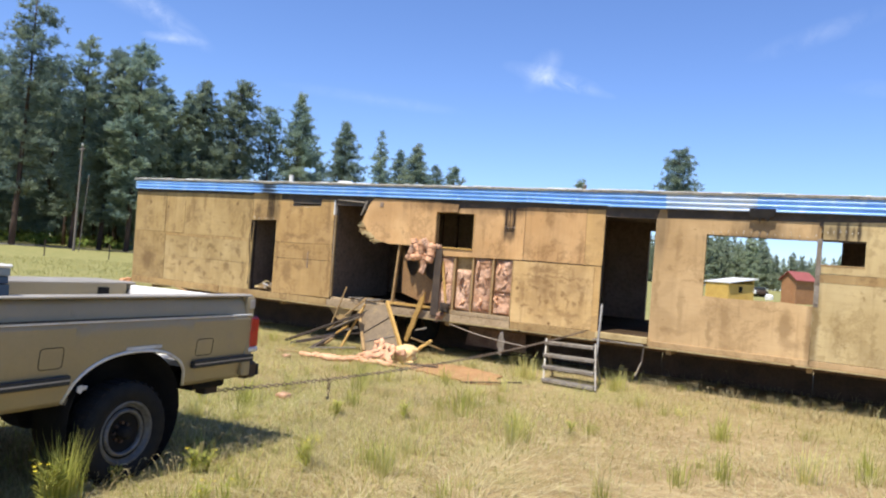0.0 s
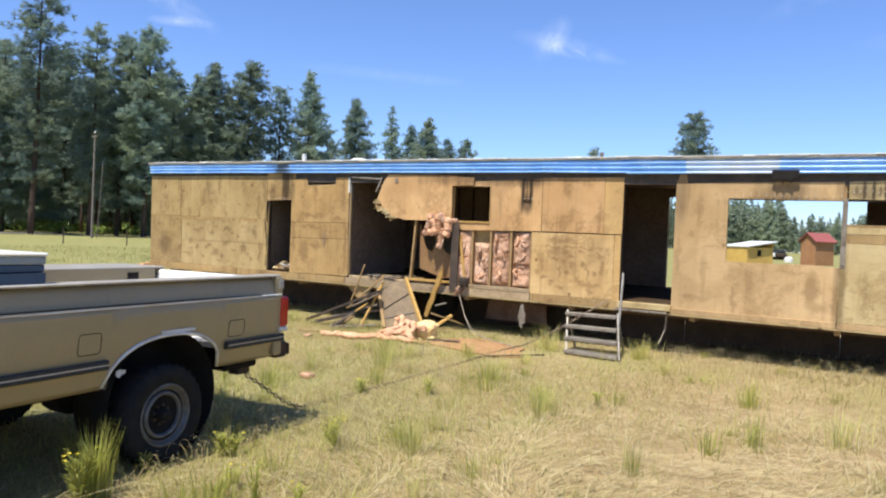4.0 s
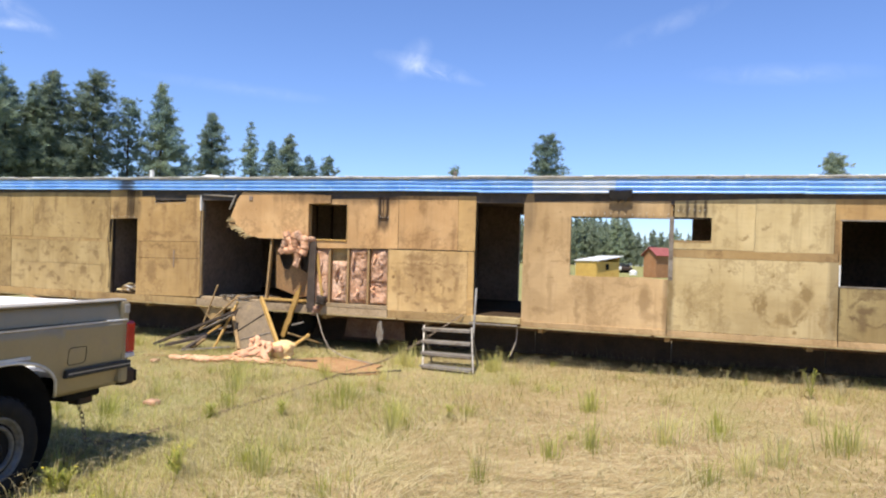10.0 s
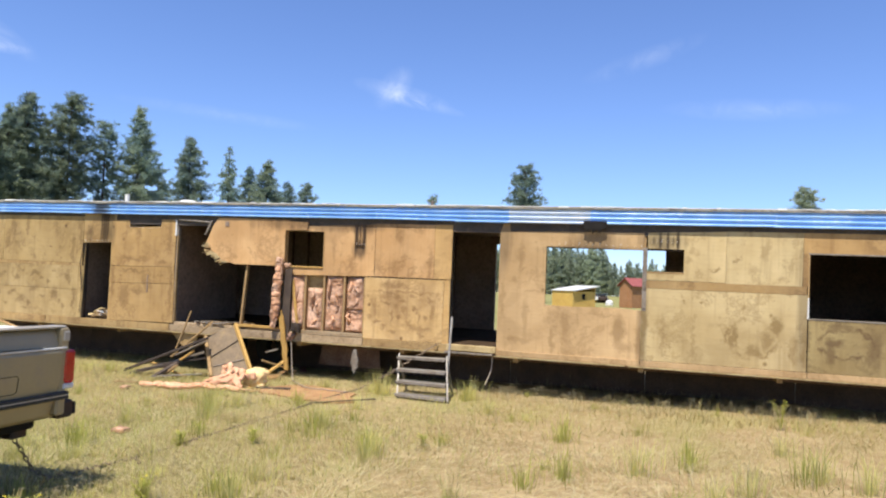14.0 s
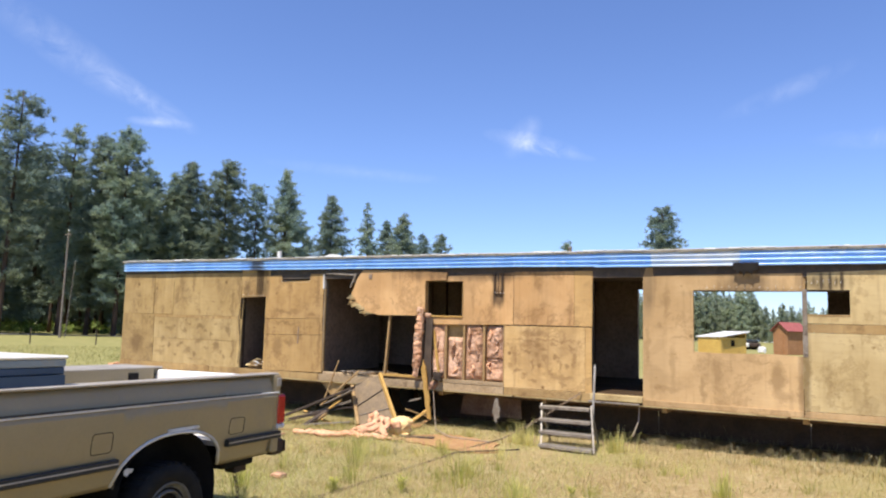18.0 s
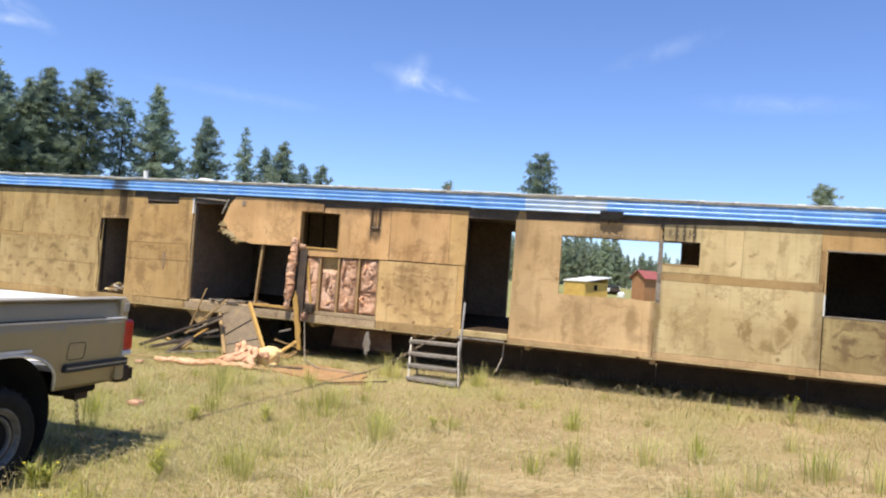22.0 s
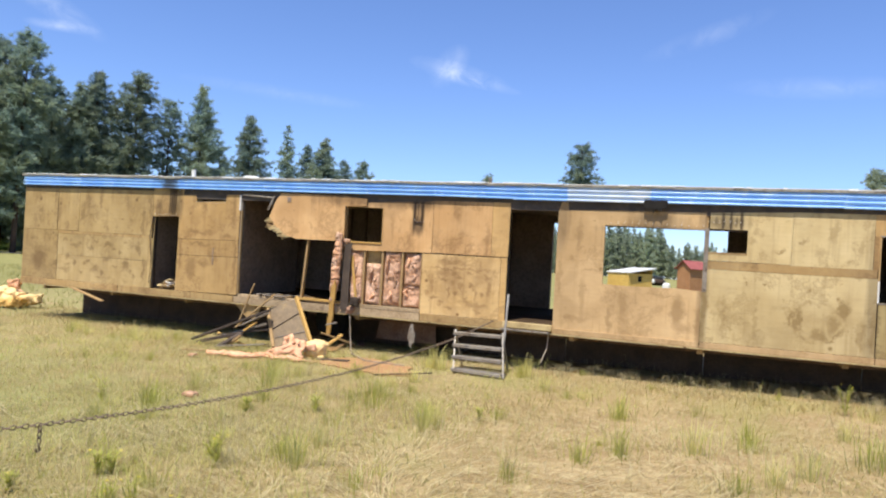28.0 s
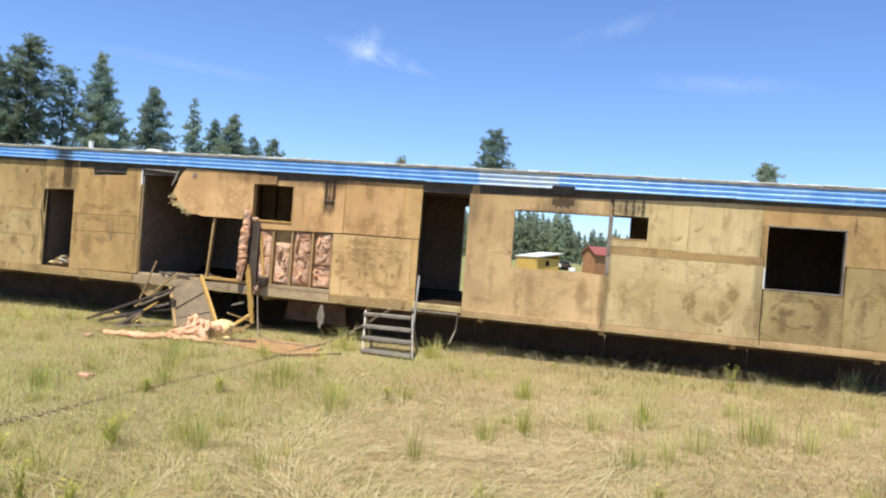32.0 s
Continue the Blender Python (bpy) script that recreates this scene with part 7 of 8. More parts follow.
build_pole()
for i in range(7):
    x, y, z = bearing(74 - i * 4.1, 58 + i * 0.4)
    po = tagged(part("fence_post", box(-0.035, 0.035, -0.035, 0.035, -0.1, 1.15, None, 0.01), lumber_dark), "thin weathered fence post in the meadow", "fence post", "fence posts")
    po.matrix_basis = pose(x, y, z)


def build_shed(name, label, yaw, dist, w, d, wall_h, peak, wall_mat, roof_mat, turn, mono=False):
    x, y, z = bearing(yaw, dist)
    s = thing(name, label, "shed", pose(x, y, z, 0, 0, turn))
    if mono:
        part("wall", box(-w / 2, w / 2, -d / 2, d / 2, 0, wall_h), wall_mat, s)
        bm = bmesh.new()
        pr = [(-w / 2 - 0.15, -d / 2 - 0.1, wall_h + 0.02), (w / 2 + 0.3, -d / 2 - 0.1, wall_h + 0.02), (w / 2 + 0.3, d / 2 + 0.3, peak), (-w / 2 - 0.15, d / 2 + 0.3, peak)]
        vs = [bm.verts.new(p) for p in pr] + [bm.verts.new((p[0], p[1], p[2] + 0.1)) for p in pr]
        for q in ((3, 2, 1, 0), (4, 5, 6, 7), (0, 1, 5, 4), (1, 2, 6, 5), (2, 3, 7, 6), (3, 0, 4, 7)):
            bm.faces.new([vs[i] for i in q])
        part("roof", bm, roof_mat, s, "bright white metal roof")
        part("back_wall", box(-w / 2, w / 2, d / 2 - 0.1, d / 2, wall_h, peak - 0.05), wall_mat, s)
        part("window", box(w / 2 - 0.02, w / 2 + 0.03, -0.35, 0.15, wall_h - 0.85, wall_h - 0.25), under_dark, s, "small dark window")
    else:
        part("wall", slab([(-w / 2, 0), (w / 2, 0), (w / 2, wall_h), (0, peak), (-w / 2, wall_h)], -d / 2, d / 2), wall_mat, s)
        for sg in (-1, 1):
            a, b = Vector((0, 0, peak + 0.08)), Vector((sg * (w / 2 + 0.25), 0, wall_h - 0.2 * (peak - wall_h)))
            bm = bmesh.new()
            vs = [bm.verts.new(p + Vector((0, e, dz))) for p in (a, b) for e in (-d / 2 - 0.25, d / 2 + 0.25) for dz in (0, 0.08)]
            for q in ((0, 1, 3, 2), (4, 6, 7, 5), (0, 4, 5, 1), (2, 3, 7, 6), (0, 2, 6, 4), (1, 5, 7, 3)):
                bm.faces.new([vs[i] for i in q])
            part("roof", bm, roof_mat, s, "dark red roof slope")
        part("door", box(-0.45, 0.45, -d / 2 - 0.04, -d / 2, 0, 2.0), wall_mat, s)
    return s


build_shed("yellow_shed", "low yellow shed with a white metal roof, far behind", 6.85, 80, 3.0, 3.6, 1.75, 2.35, shed_yellow, white_metal, -36, True)
build_shed("red_shed", "small red-brown shed with a dark red gable roof", 2.35, 90, 1.9, 2.8, 2.7, 3.45, shed_red, roof_red, -38)
x, y, z = bearing(4.15, 100)
tr = thing("white_tank", "white rounded tank standing far off in the meadow", "tank", pose(x, y, z))
part("body", lathe([(0.0, 0.0), (0.0, 0.5), (0.45, 0.5), (0.68, 0.3), (0.7, 0.0)], "z", 16), white_metal, tr)
for i, yw in enumerate((5.0, 4.7, 5.3)):
    x, y, z = bearing(yw, 118)
    c = thing("parked_car", "small parked car far off in the meadow", "car", pose(x, y, z, 0, 0, 70 + 20 * i), "far parked cars")
    part("body", box(-2.1, 2.1, -0.85, 0.85, 0.35, 0.95, None, 0.12), (white_metal, steel_dark, blue_metal)[i], c)
    part("cabin", box(-1.1, 1.2, -0.75, 0.75, 0.95, 1.45, None, 0.15), glass_dark, c)
    for sx in (-1.3, 1.3):
        part("wheel", lathe([(-0.9, 0.1), (-0.9, 0.33), (0.9, 0.33), (0.9, 0.1)], "x", 12), black_rubber, c).matrix_basis = pose(sx, 0, 0.33, 0, 0, 90)


# ---- grass ----
def blades(name, spots, mat, label, category="grass"):
    """Blades as thin bent triangles; spots give x, y, height, width, lean, direction."""
    n = len(spots)
    a = np.array(spots)
    d = np.stack([np.cos(a[:, 5]), np.sin(a[:, 5])], 1)
    side = np.stack([-d[:, 1], d[:, 0]], 1) * a[:, 3:4]
    z0 = a[:, 6]
    v = np.zeros((n, 5, 3))
    v[:, 0, :2], v[:, 1, :2] = a[:, :2] - side, a[:, :2] + side
    mid = a[:, :2] + d * (a[:, 4] * a[:, 2] * 0.3)[:, None]
    v[:, 2, :2], v[:, 3, :2] = mid - side * 0.7, mid + side * 0.7
    v[:, 4, :2] = a[:, :2] + d * (a[:, 4] * a[:, 2])[:, None]
    v[:, 0, 2] = v[:, 1, 2] = z0 - 0.01
    v[:, 2, 2] = v[:, 3, 2] = z0 + a[:, 2] * 0.58
    v[:, 4, 2] = z0 + a[:, 2] * np.sqrt(np.maximum(0.1, 1 - 0.5 * a[:, 4] ** 2))
    base = (np.arange(n) * 5)[:, None]
    quads, tris = base + np.array([[0, 1, 3, 2]]), base + np.array([[2, 3, 4]])
    me = bpy.data.meshes.new(name)
    me.vertices.add(n * 5)
    me.vertices.foreach_set("co", v.reshape(-1))
    loops = np.concatenate([quads.reshape(-1), tris.reshape(-1)])
    me.loops.add(len(loops))
    me.loops.foreach_set("vertex_index", loops.astype(np.int32))
    me.polygons.add(2 * n)
    me.polygons.foreach_set("loop_start", np.concatenate([np.arange(n) * 4, n * 4 + np.arange(n) * 3]).astype(np.int32))
    me.polygons.foreach_set("loop_total", np.concatenate([np.full(n, 4), np.full(n, 3)]).astype(np.int32))
    me.update()
    me.validate()
    me.materials.append(mat)
    return tagged(new(name, me), label, category, kind="stuff")


rng = np.random.default_rng(5)


def fast_lie(x, y):
    return np.array([lie(float(p), float(q)) for p, q in zip(x, y)])


def lumps(x, y, s, seed):
    """A cheap uneven field between 0 and 1."""
    out = np.zeros_like(x)
    r = np.random.default_rng(seed)
    for _ in range(7):
        k, p = r.normal(0, s, 2), r.uniform(0, 6.28)
        out += np.sin(x * k[0] + y * k[1] + p)
    return 1 / (1 + np.exp(-out))


def scatter(count, x0, x1, y0, y1, power=1.0):
    x = rng.uniform(x0, x1, count)
    y = y0 + (y1 - y0) * rng.uniform(0, 1, count) ** power
    return x, y


def grass(name, count, area, height, width, lean, mat, label, seed, bare=0.35, power=1.0, stray=1.3):
    x, y = scatter(count, *area, power)
    keep = rng.uniform(0, 1, count) < bare + (1 - bare) * lumps(x, y, 1.3, seed)
    keep &= ~((((x + 1.8) / 0.8) ** 2 + ((y + 1.5) / 0.5) ** 2 < 1) & (rng.uniform(0, 1, count) < 0.9))
    x, y = x[keep], y[keep]
    n = len(x)
    turn = 6.28 * lumps(x, y, 0.8, seed + 2) * 2.0 + rng.normal(0, stray, n)
    h = height * rng.lognormal(0, 0.4, n) * (0.55 + 0.8 * lumps(x, y, 0.9, seed + 1))
    spots = np.stack([x, y, h, width * rng.uniform(0.6, 1.4, n), lean * rng.uniform(0.6, 1.2, n), turn, np.zeros(n)], 1)
    spots[:, 6] = fast_lie(x, y)
    return blades(name, spots, mat, label)


grass("dry_grass", 200000, (-12, 9, -9.4, 0.7), 0.046, 0.0026, 2.3, straw, "matted dry straw-coloured grass", 3, 0.15, 1.1)
grass("lodged_stalks", 34000, (-11, 9, -9.4, 0.2), 0.055, 0.0028, 6.0, pale_straw, "long pale stalks lying in swirls", 5, 0.12, 1.1, 0.5)
grass("lodged_stalks", 12000, (-3, 9, -9.3, -3.5), 0.07, 0.0034, 6.0, pale_straw, "long pale stalks lying across the yard", 67, 0.08, 1.1, 0.4)
grass("dry_grass", 26000, (-15, 11, -1.2, 2.5), 0.085, 0.003, 1.0, straw, "tall dry grass along the mobile home", 8, 0.3)
grass("short_green_grass", 16000, (-13, 9, -9.2, 1.0), 0.09, 0.003, 1.0, low_green, "short green grass between the straw", 17, 0.02)
grass("dry_grass", 45000, (-12, 12, -19, -9.3), 0.05, 0.003, 2.0, straw, "matted dry grass on the open yard", 53, 0.2)
grass("short_green_grass", 26000, (-11, 2.0, -9.0, -0.5), 0.065, 0.003, 1.2, low_green, "thin green grass among the straw", 61, 0.05)
grass("short_green_grass", 17000, (-11, 0.6, -8.0, -0.4), 0.09, 0.003, 1.1, green_blade, "yellow-green grass growing through the straw", 71, 0.04)
grass("lush_grass", 6000, (-5, 1.2, -10.5, -3.5), 0.095, 0.0032, 1.0, low_green, "denser green grass along the wheel track", 41, 0.1)
grass("meadow_grass", 26000, (-42, -11, -8, 22), 0.15, 0.010, 0.9, field_blade, "greenish meadow grass beside the mobile home", 23, 0.4)
grass("meadow_grass", 9000, (-11, 12, 3.6, 18), 0.16, 0.010, 0.9, field_blade, "greenish meadow grass behind the mobile home", 29, 0.4)


def tuft(seed, tall, count, mat, spreadr, label, heads=False, lean=0.8):
    """A clump of upright blades; some carry seed heads."""
    r = np.random.default_rng(seed)
    th, rad = r.uniform(0, 6.28, count), np.abs(r.normal(0, spreadr, count))
    spots = np.stack([rad * np.cos(th), rad * np.sin(th), tall * r.uniform(0.5, 1.1, count), np.full(count, 0.0029), r.uniform(0.1, lean, count), th + r.normal(0, 0.5, count), np.zeros(count)], 1)
    ob = thing("grass_tuft", label, "grass tuft", None, "grass tufts")
    bl = blades("blade_clump", spots, mat, "")
    del bl["category"]
    bl.parent = ob
    if heads:
        bm = bmesh.new()
        for i in range(0, count, 7):
            x, y, h, _, ln, a, _ = spots[i]
            p = Vector((x + math.cos(a) * ln * h, y + math.sin(a) * ln * h, h * 0.95))
            add_tube(bm, [p, p + Vector((math.cos(a) * 0.02, math.sin(a) * 0.02, 0.05)), p + Vector((math.cos(a) * 0.05, math.sin(a) * 0.05, 0.08))], [0.001, 0.0022, 0.0008], 4)
        tagged(part("seed_tassel", bm, straw, ob), kind="stuff")
    return ob


TUFTS = [tuft(31, 0.34, 66, green_blade, 0.11, "upright tuft of green grass in the dry meadow"), tuft(32, 0.24, 60, green_blade, 0.15, "low tuft of green grass in the dry meadow"),
         tuft(33, 0.42, 34, pale_straw, 0.12, "tall dry tuft with seed heads", True), tuft(34, 0.32, 62, weed_leaf, 0.12, "yellow-green tuft of meadow grass", True)]


def nodding(seed, tall):
    """Thin dry stalks that curl over, each with small ragged seed flags."""
    rnd = random.Random(seed)
    ob = thing("seed_grass", "thin dry grass stalks with curled nodding seed heads", "grass tuft", None, "nodding grasses")
    stalks, flags = bmesh.new(), bmesh.new()
    for k in range(11):
        a, h = rnd.uniform(0, math.tau), tall * rnd.uniform(0.55, 1.1)
        ux, uy, lean = math.cos(a), math.sin(a), rnd.uniform(0.1, 0.4)
        foot = Vector((rnd.gauss(0, 0.06), rnd.gauss(0, 0.06), 0))
        way = [foot, foot + Vector((ux * lean * h * 0.3, uy * lean * h * 0.3, h * 0.55)), foot + Vector((ux * lean * h, uy * lean * h, h)),
               foot + Vector((ux * (lean * h + 0.03), uy * (lean * h + 0.03), h * 1.03)), foot + Vector((ux * (lean * h + 0.06), uy * (lean * h + 0.06), h * 0.95))]
        add_tube(stalks, way, [0.0014, 0.0012, 0.001, 0.0008, 0.0006], 4)
        for j in range(5):
            p = way[2].lerp(way[4], j / 4) + Vector((0, 0, 0.012 - 0.02 * abs(j / 4 - 0.4)))
            d = Vector((ux + rnd.uniform(-0.7, 0.7), uy + rnd.uniform(-0.7, 0.7), rnd.uniform(-0.8, 0.5))) * rnd.uniform(0.008, 0.018)
            q = Vector((-uy, ux, rnd.uniform(-0.5, 0.5))) * 0.003
            flags.faces.new([flags.verts.new(v) for v in (p, p + d * 0.5 + q, p + d, p + d * 0.5 - q)])
    tagged(part("stalk", stalks, pale_straw, ob), kind="stuff")
    tagged(part("seed_flag", flags, pale_straw, ob), kind="stuff")
    return ob


TUFTS += [nodding(51, 0.24), nodding(52, 0.17), tuft(35, 0.42, 70, weed_leaf, 0.05, "tall upright bunch of bright green grass beside the wheel track", False, 0.3)]
rnd = random.Random(77)
first = [True] * 7
# tufts that can be told apart in the yard: place, kind, size
spots = [(0.62, -0.75, 0, 1.1), (-0.9, -0.75, 0, 1.3), (-0.75, -0.95, 0, 1.0), (0.55, -0.85, 3, 1.0), (1.17, -1.85, 0, 0.8), (0.66, -4.9, 3, 1.2), (0.72, -5.1, 0, 1.1), (0.6, -4.75, 0, 0.9), (-0.2, -4.4, 3, 1.2), (-0.45, -3.9, 3, 1.1), (0.35, -6.85, 0, 1.15),
         (0.28, -6.75, 3, 1.0), (2.63, -5.0, 3, 1.1), (3.27, -4.5, 0, 1.15), (4.21, -4.9, 0, 1.0), (4.8, -4.1, 3, 1.3), (4.95, -4.0, 0, 1.1), (5.28, -4.3, 0, 1.2), (3.77, -3.6, 3, 1.0), (3.76, -4.1, 3, 0.9), (4.78, -2.85, 0, 0.9), (2.4, -3.2, 3, 1.1),
         (-2.25, -5.7, 3, 1.0), (-2.5, -4.7, 0, 1.0), (-1.76, -4.17, 0, 1.1), (-2.16, -3.5, 0, 1.2), (-2.4, -3.2, 0, 1.0), (-2.25, -3.35, 3, 1.1), (1.85, -5.98, 2, 0.8), (2.33, -5.4, 3, 0.9), (0.18, -6.13, 2, 0.8), (-0.42, -3.77, 0, 1.0), (3.92, -5.3, 0, 0.9),
         (-6.76, -1.4, 0, 1.0), (-5.76, -1.6, 2, 0.8), (0.16, -8.69, 3, 1.2), (-2.1, -5.8, 3, 1.0), (3.62, -5.7, 3, 0.9), (5.9, -3.2, 0, 1.0), (6.3, -4.2, 3, 1.1), (7.09, 0.9, 2, 0.9), (7.0, 0.8, 0, 1.2), (2.2, -1.0, 2, 0.55), (2.9, -0.9, 2, 0.6), (3.6, -0.6, 2, 0.5), (5.6, -0.5, 2, 0.55), (6.9, -0.9, 2, 0.5)]
spots += [(rnd.uniform(-9, 0.3), rnd.uniform(-6.5, -0.6), rnd.choice((0, 3, 3, 1)), rnd.uniform(0.5, 0.95)) for _ in range(50)]
spots += [(rnd.uniform(-1.6, 1.4), rnd.uniform(-8.9, -6.6), rnd.choice((0, 2, 3, 3)), rnd.uniform(0.5, 0.9)) for _ in range(9)]
spots += [(rnd.uniform(-11, 8), rnd.uniform(-8.6, -0.4), rnd.choice((1, 3, 2, 2, 3)), rnd.uniform(0.4, 0.8)) for _ in range(90)]
spots += [(rnd.uniform(-11, 7.8), rnd.uniform(-0.5, 0.35), rnd.choice((2, 2, 2, 3, 1)), rnd.uniform(0.22, 0.42)) for _ in range(48)]
# green clumps beside the pickup and dry stalks round its rear wheel
spots += [(0.1 + rnd.gauss(0, 0.09), -8.7 + rnd.gauss(0, 0.07), rnd.choice((3, 3, 0)), rnd.uniform(0.6, 0.9)) for _ in range(5)]
spots += [(-0.66 + rnd.gauss(0, 0.02), -8.88 + rnd.gauss(0, 0.025), 6, rnd.uniform(0.9, 1.15)) for _ in range(3)]
spots += [(-0.95 + 0.33 * f + rnd.gauss(0, 0.07), -8.5 + 1.75 * f, rnd.choice((2, 3)), rnd.uniform(0.2, 0.34)) for f in [i / 8 for i in range(9)]]
spots += [(-0.75 + rnd.gauss(0, 0.08), -6.4 + rnd.gauss(0, 0.12), rnd.choice((0, 2)), rnd.uniform(0.4, 0.6)) for _ in range(4)]
# nodding stalks along the edge of the pickup's shade and the foot of the wall
spots += [(-0.95 + 0.36 * f + rnd.gauss(0, 0.06), -8.75 + 2.1 * f, 5, rnd.uniform(0.7, 1.1)) for f in [i / 11 for i in range(12)]]
spots += [(rnd.uniform(-1.3, 0.6), rnd.uniform(-8.9, -6.0), 5, rnd.uniform(0.7, 1.1)) for _ in range(5)]
spots += [(rnd.uniform(0.9, 7.8), rnd.uniform(-0.9, -0.15), rnd.choice((4, 4, 2)), rnd.uniform(0.6, 1.1)) for _ in range(34)]
for x, y, k, s in spots:
    if k == 2 and y > -0.95:
        s = min(s, 0.62)
    if -3.6 < x < 0.6 and -2.3 < y < -0.9 and not (x > -1.0 and y > -1.05):
        continue
    m = pose(x, y, lie(x, y) - 0.005, 0, 0, rnd.uniform(0, 360))
    if first[k]:
        first[k] = False
        TUFTS[k].matrix_basis = m
        ob = TUFTS[k]
    else:
        ob = copy_thing(TUFTS[k], m)
    ob.scale = (s, s, s)


def build_weed(seed, tall, flowers):
    """A branching stalk with narrow leaves and yellow flower heads."""
    rnd = random.Random(seed)
    w = thing("flowering_weed", "green weed with small yellow flowers in the dry grass", "weed", None, "flowering weeds")
    bm, lv, lf = bmesh.new(), [], []
    heads = bmesh.new()
    for s in range(5):
        a, ln = rnd.uniform(0, math.tau), rnd.uniform(0.1, 0.35)
        top = Vector((math.cos(a) * ln * tall, math.sin(a) * ln * tall, tall * rnd.uniform(0.7, 1.0)))
        mid = top * 0.5 + Vector((0, 0, tall * 0.08))
        add_tube(bm, [(0, 0, 0), mid, top], [0.006, 0.004, 0.003], 4)
        for k in range(16):
            f = rnd.uniform(0.05, 0.95)
            c = (mid * (f * 2) if f < 0.5 else mid.lerp(top, f * 2 - 1))
            b = rnd.uniform(0, math.tau)
            d = Vector((math.cos(b), math.sin(b), rnd.uniform(0.2, 0.8))) * rnd.uniform(0.05, 0.12)
            q = Vector((-math.sin(b), math.cos(b), 0)) * 0.0045
            o = len(lv)
            lv.extend((tuple(c - q * 0.4), tuple(c + q * 0.4), tuple(c + d * 0.6 + q), tuple(c + d), tuple(c + d * 0.6 - q)))
            lf.append((o, o + 1, o + 2, o + 3, o + 4))
        if flowers:
            for k in range(s % 2):
                c = top + Vector((rnd.uniform(-0.06, 0.06), rnd.uniform(-0.06, 0.06), rnd.uniform(-0.06, 0.03)))
                for j in range(7):
                    b = j * math.tau / 7
                    e = c + Vector((math.cos(b), math.sin(b), 0.3)) * 0.010
                    q = Vector((-math.sin(b), math.cos(b), 0)) * 0.004
                    heads.faces.new([heads.verts.new(p) for p in (c, e - q, e + Vector((math.cos(b), math.sin(b), 0.2)) * 0.006, e + q)])
    tagged(part("stem", bm, weed_leaf, w), kind="stuff")
    tagged(raw("foliage", lv, lf, weed_leaf, w), kind="stuff")
    tagged(part("bloom", heads, petal, w, "yellow flower heads"), kind="stuff")
    return w


WEEDS = [build_weed(41, 0.36, True), build_weed(42, 0.20, True), build_weed(43, 0.5, True)]
first = [True] * 3
for x, y, k, s in ((-0.64, -8.98, 0, 1.0), (-0.6, -9.02, 0, 0.9), (-0.62, -9.0, 2, 0.75), (0.05, -8.55, 1, 1.0), (0.25, -8.45, 0, 0.8), (-0.3, -7.05, 1, 1.0), (-0.15, -7.2, 0, 0.8), (-0.72, -7.8, 1, 1.0), (-0.66, -7.72, 1, 0.9), (-0.85, -8.4, 1, 0.8), (-0.1, -8.3, 1, 0.9), (0.45, -8.3, 1, 0.9),
                   (-1.2, -5.4, 1, 0.9), (-2.6, -6.0, 0, 0.8), (-0.6, -5.0, 1, 1.0), (1.0, -4.2, 1, 0.8), (5.0, -1.1, 2, 0.9), (3.8, -6.6, 1, 0.8)):
    m = pose(x, y, lie(x, y) - 0.005, 0, 0, rnd.uniform(0, 360))
    if first[k]:
        first[k] = False
        WEEDS[k].matrix_basis = m
        ob = WEEDS[k]
    else:
        ob = copy_thing(WEEDS[k], m)
    ob.scale = (s, s, s)


# ---- what moves ----
CLUMP = ((-3.64, 1.89, 30), (-3.53, 1.97, -20), (-3.41, 1.94, 10), (-3.29, 1.99, -35), (-3.21, 1.88, 15), (-3.45, 1.81, 80), (-3.37, 1.66, 12))


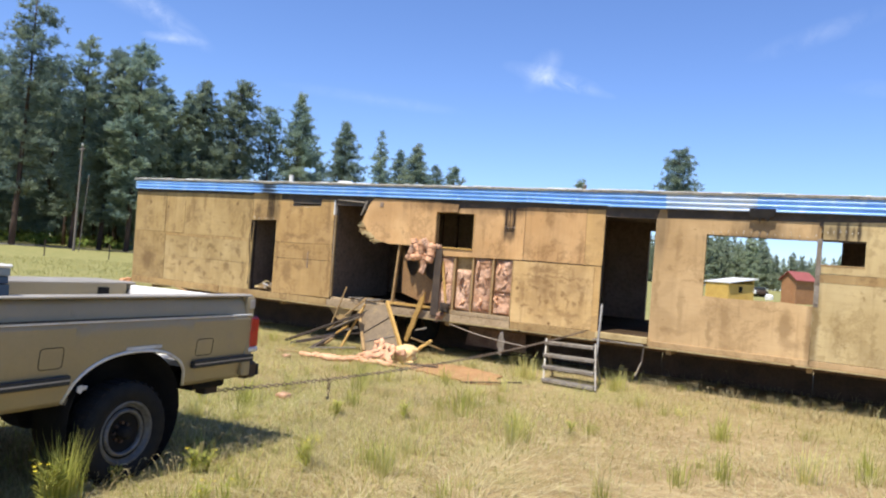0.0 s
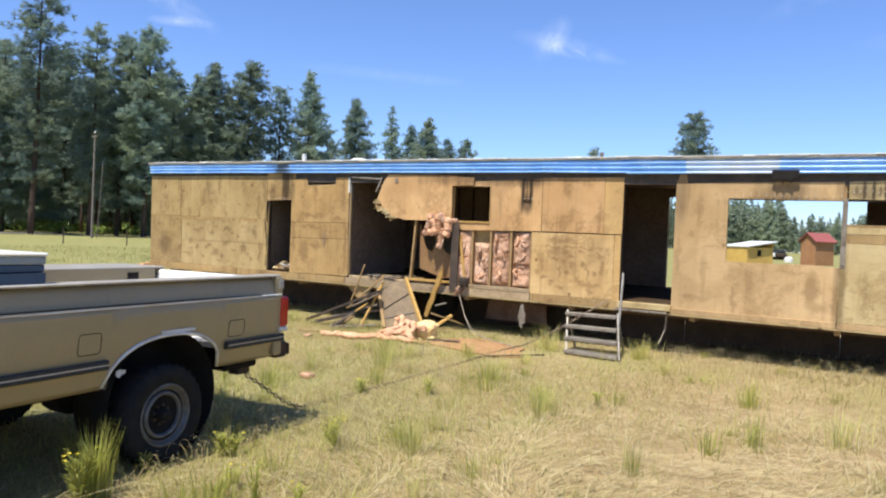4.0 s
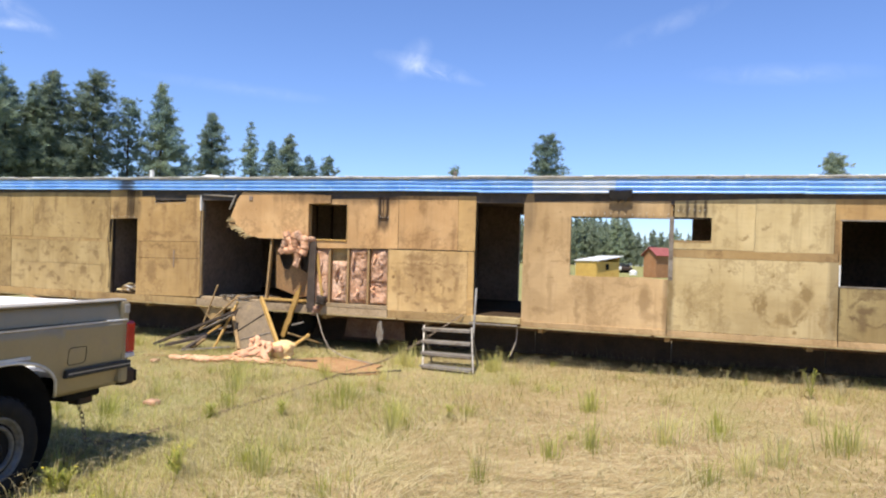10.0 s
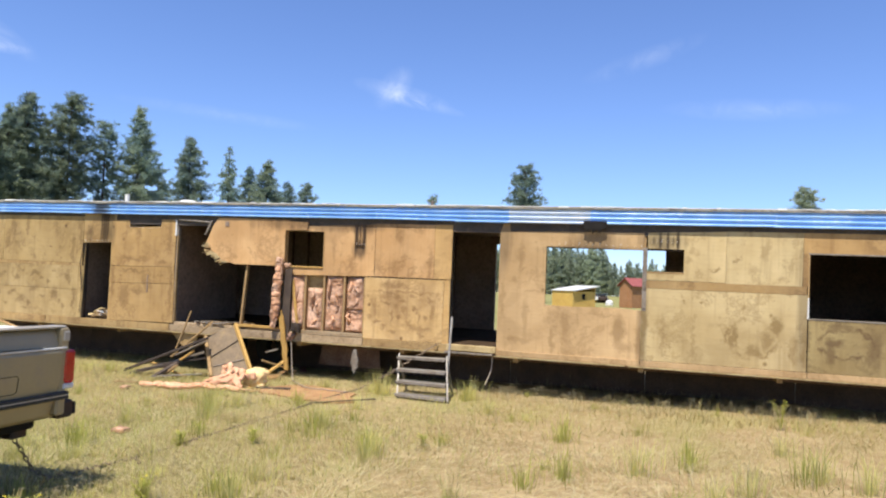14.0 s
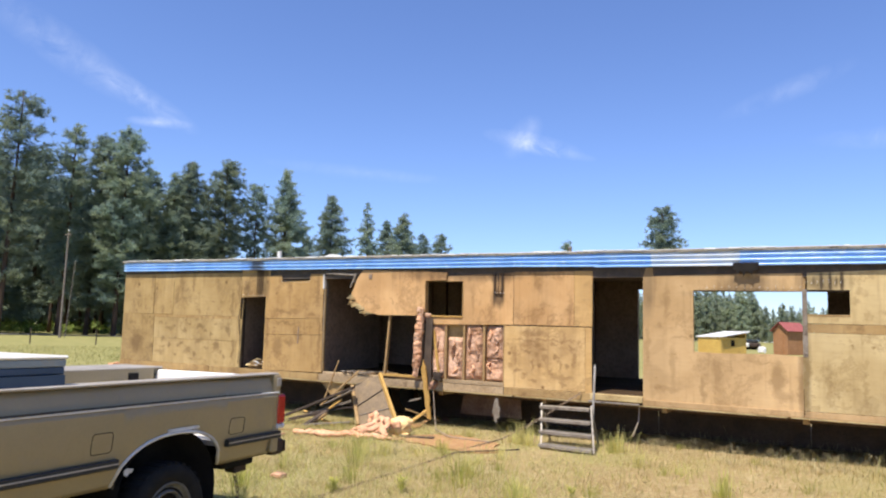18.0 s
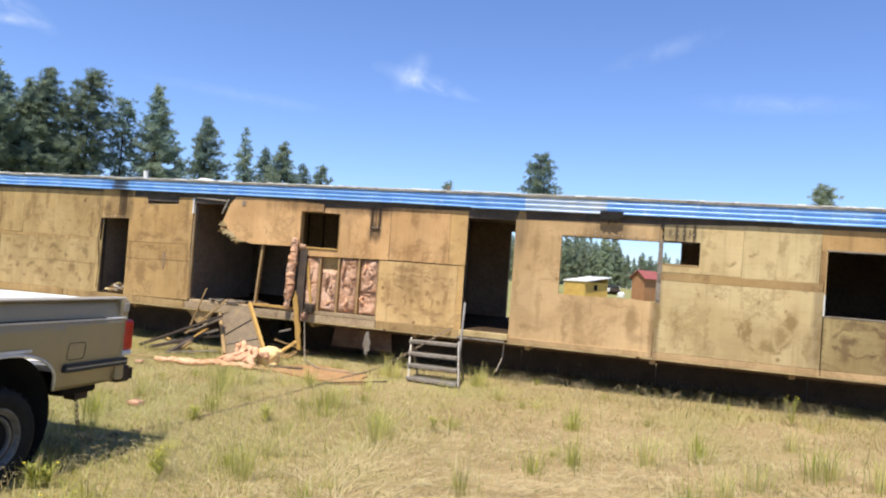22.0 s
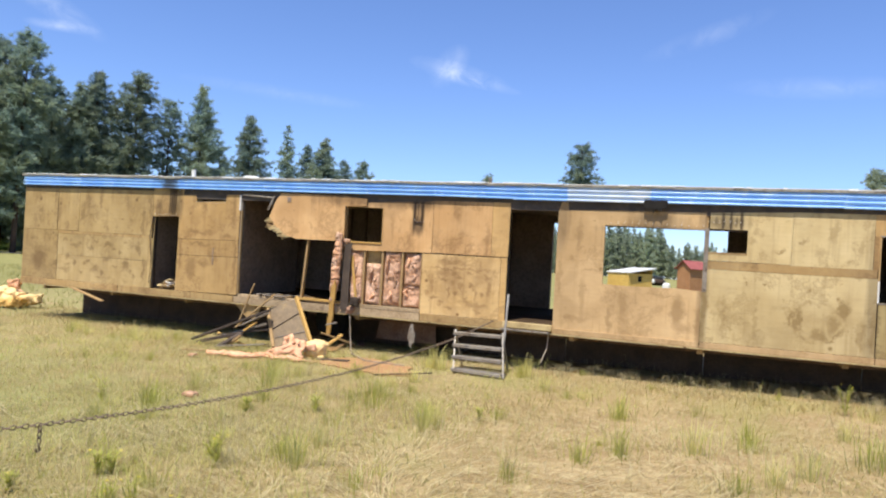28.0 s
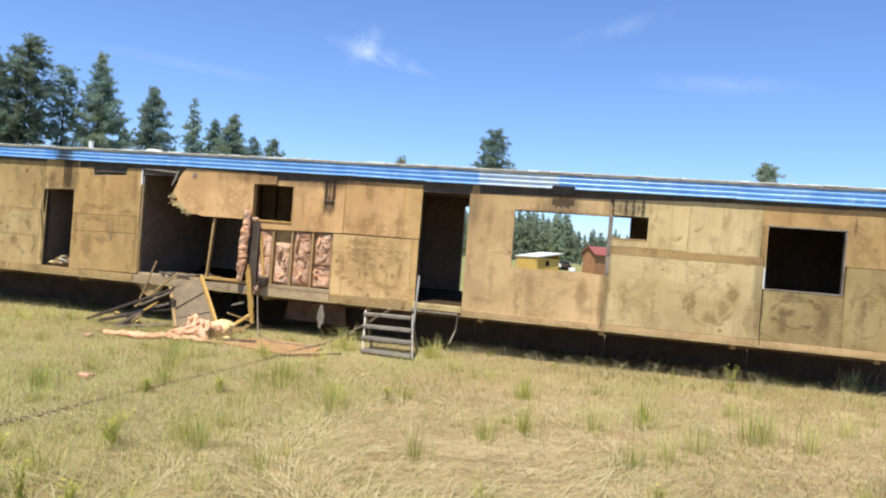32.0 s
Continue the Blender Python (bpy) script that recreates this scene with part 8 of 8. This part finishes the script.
def motions():
    rows = [(t, pose(x, y, z, 0, 0, TRUCK_YAW)) for t, x, y, z in TRUCK]
    walk(truck, rows)
    y0 = TRUCK[0][2]
    for w in truck_wheels:
        base = w.matrix_basis.translation.copy()
        walk(w, [(t, pose(base.x, base.y, base.z, -math.degrees((y - y0) / 0.355))) for t, x, y, z in TRUCK])
    times = [k * 0.5 for k in range(65)] + [11.25, 11.75]
    times.sort()
    all_poses = [chain_poses(t, len(CHAIN)) for t in times]
    for i, ob in enumerate(CHAIN):
        walk(ob, [(t, ps[i]) for t, ps in zip(times, all_poses)])
    walk(chain_tail, [(t, tail_pose(t)) for t in times])
    hose_all = [hose_poses(t) for t in times]
    for i, ob in enumerate(HOSE):
        walk(ob, [(t, ps[i]) for t, ps in zip(times, hose_all)])
    hung, fallen = HOME @ pose(-3.06, -0.03, 1.99, 1, 0, 0), pose(-3.0, 0.6, 0.06, 88, 0, 30)
    # the loose sheet slides down behind the debris at 11.6 s
    up, low = HOME @ pose(-3.5, 0.12, 1.42, 2, 0, 0), pose(-3.55, -0.1, 0.06, -82, 3, 10)
    walk(inner, [(0, up), (11.4, up), (11.65, HOME @ pose(-3.6, 0.06, 1.1, 8, 12, 0)), (11.85, HOME @ pose(-3.6, -0.1, 0.72, -20, 20, 4)), (12.1, low), (32, low)])
    # the plank swings down to hang upright
    before, after = HOME @ pose(-3.29, -0.12, 1.04, 10, 25, 0), HOME @ pose(-3.12, -0.12, 1.07, 8, -5, 0)
    tug = HOME @ pose(-3.24, -0.16, 1.17, 10, 10, 0)
    walk(swinging, [(0, before), (11.35, before), (11.6, HOME @ pose(-3.18, -0.12, 1.1, 8, 8, 0)), (11.9, HOME @ pose(-3.1, -0.12, 1.05, 8, -8, 0)), (12.3, after), (25.5, after), (27.3, tug), (28.5, tug), (29.1, after), (32, after)])
    # the propped stick drops flat among the dark boards
    rise = (STICK_TOP - STICK_FOOT).normalized()
    drop = [pose(0, 0, 0)]
    for way in (Vector((-0.55, 0.35, 0.6)), Vector((-0.93, 0.3, 0.16))):
        turn = rise.rotation_difference(way.normalized()).to_matrix().to_4x4()
        drop.append(pose(*STICK_FOOT) @ turn @ pose(*(-STICK_FOOT)))
    walk(loose_stick, [(0, drop[0]), (13.3, drop[0]), (13.55, drop[1]), (13.75, drop[2]), (32, drop[2])])
    walk(paper, [(0, hung), (11.4, hung), (11.7, HOME @ pose(-3.08, 0.15, 1.3, 30, 10, 0)), (12.0, fallen), (32, fallen)])
    # the wadding drops from a bundle into a long strip
    for i, s in enumerate(strip):
        a = i * 0.9
        bundle = HOME @ pose(CLUMP[i][0], -0.06 - 0.01 * (i % 3), CLUMP[i][1], 6 * math.sin(a), CLUMP[i][2], 4 * i)
        hang = HOME @ pose(-3.225 - 0.012 * i + 0.012 * math.sin(a * 2), -0.09, 1.98 - 0.155 * i, 3, 4, 4 * i)
        walk(s, [(0, bundle), (11.45, bundle), (11.7, hang), (32, hang)])


motions()
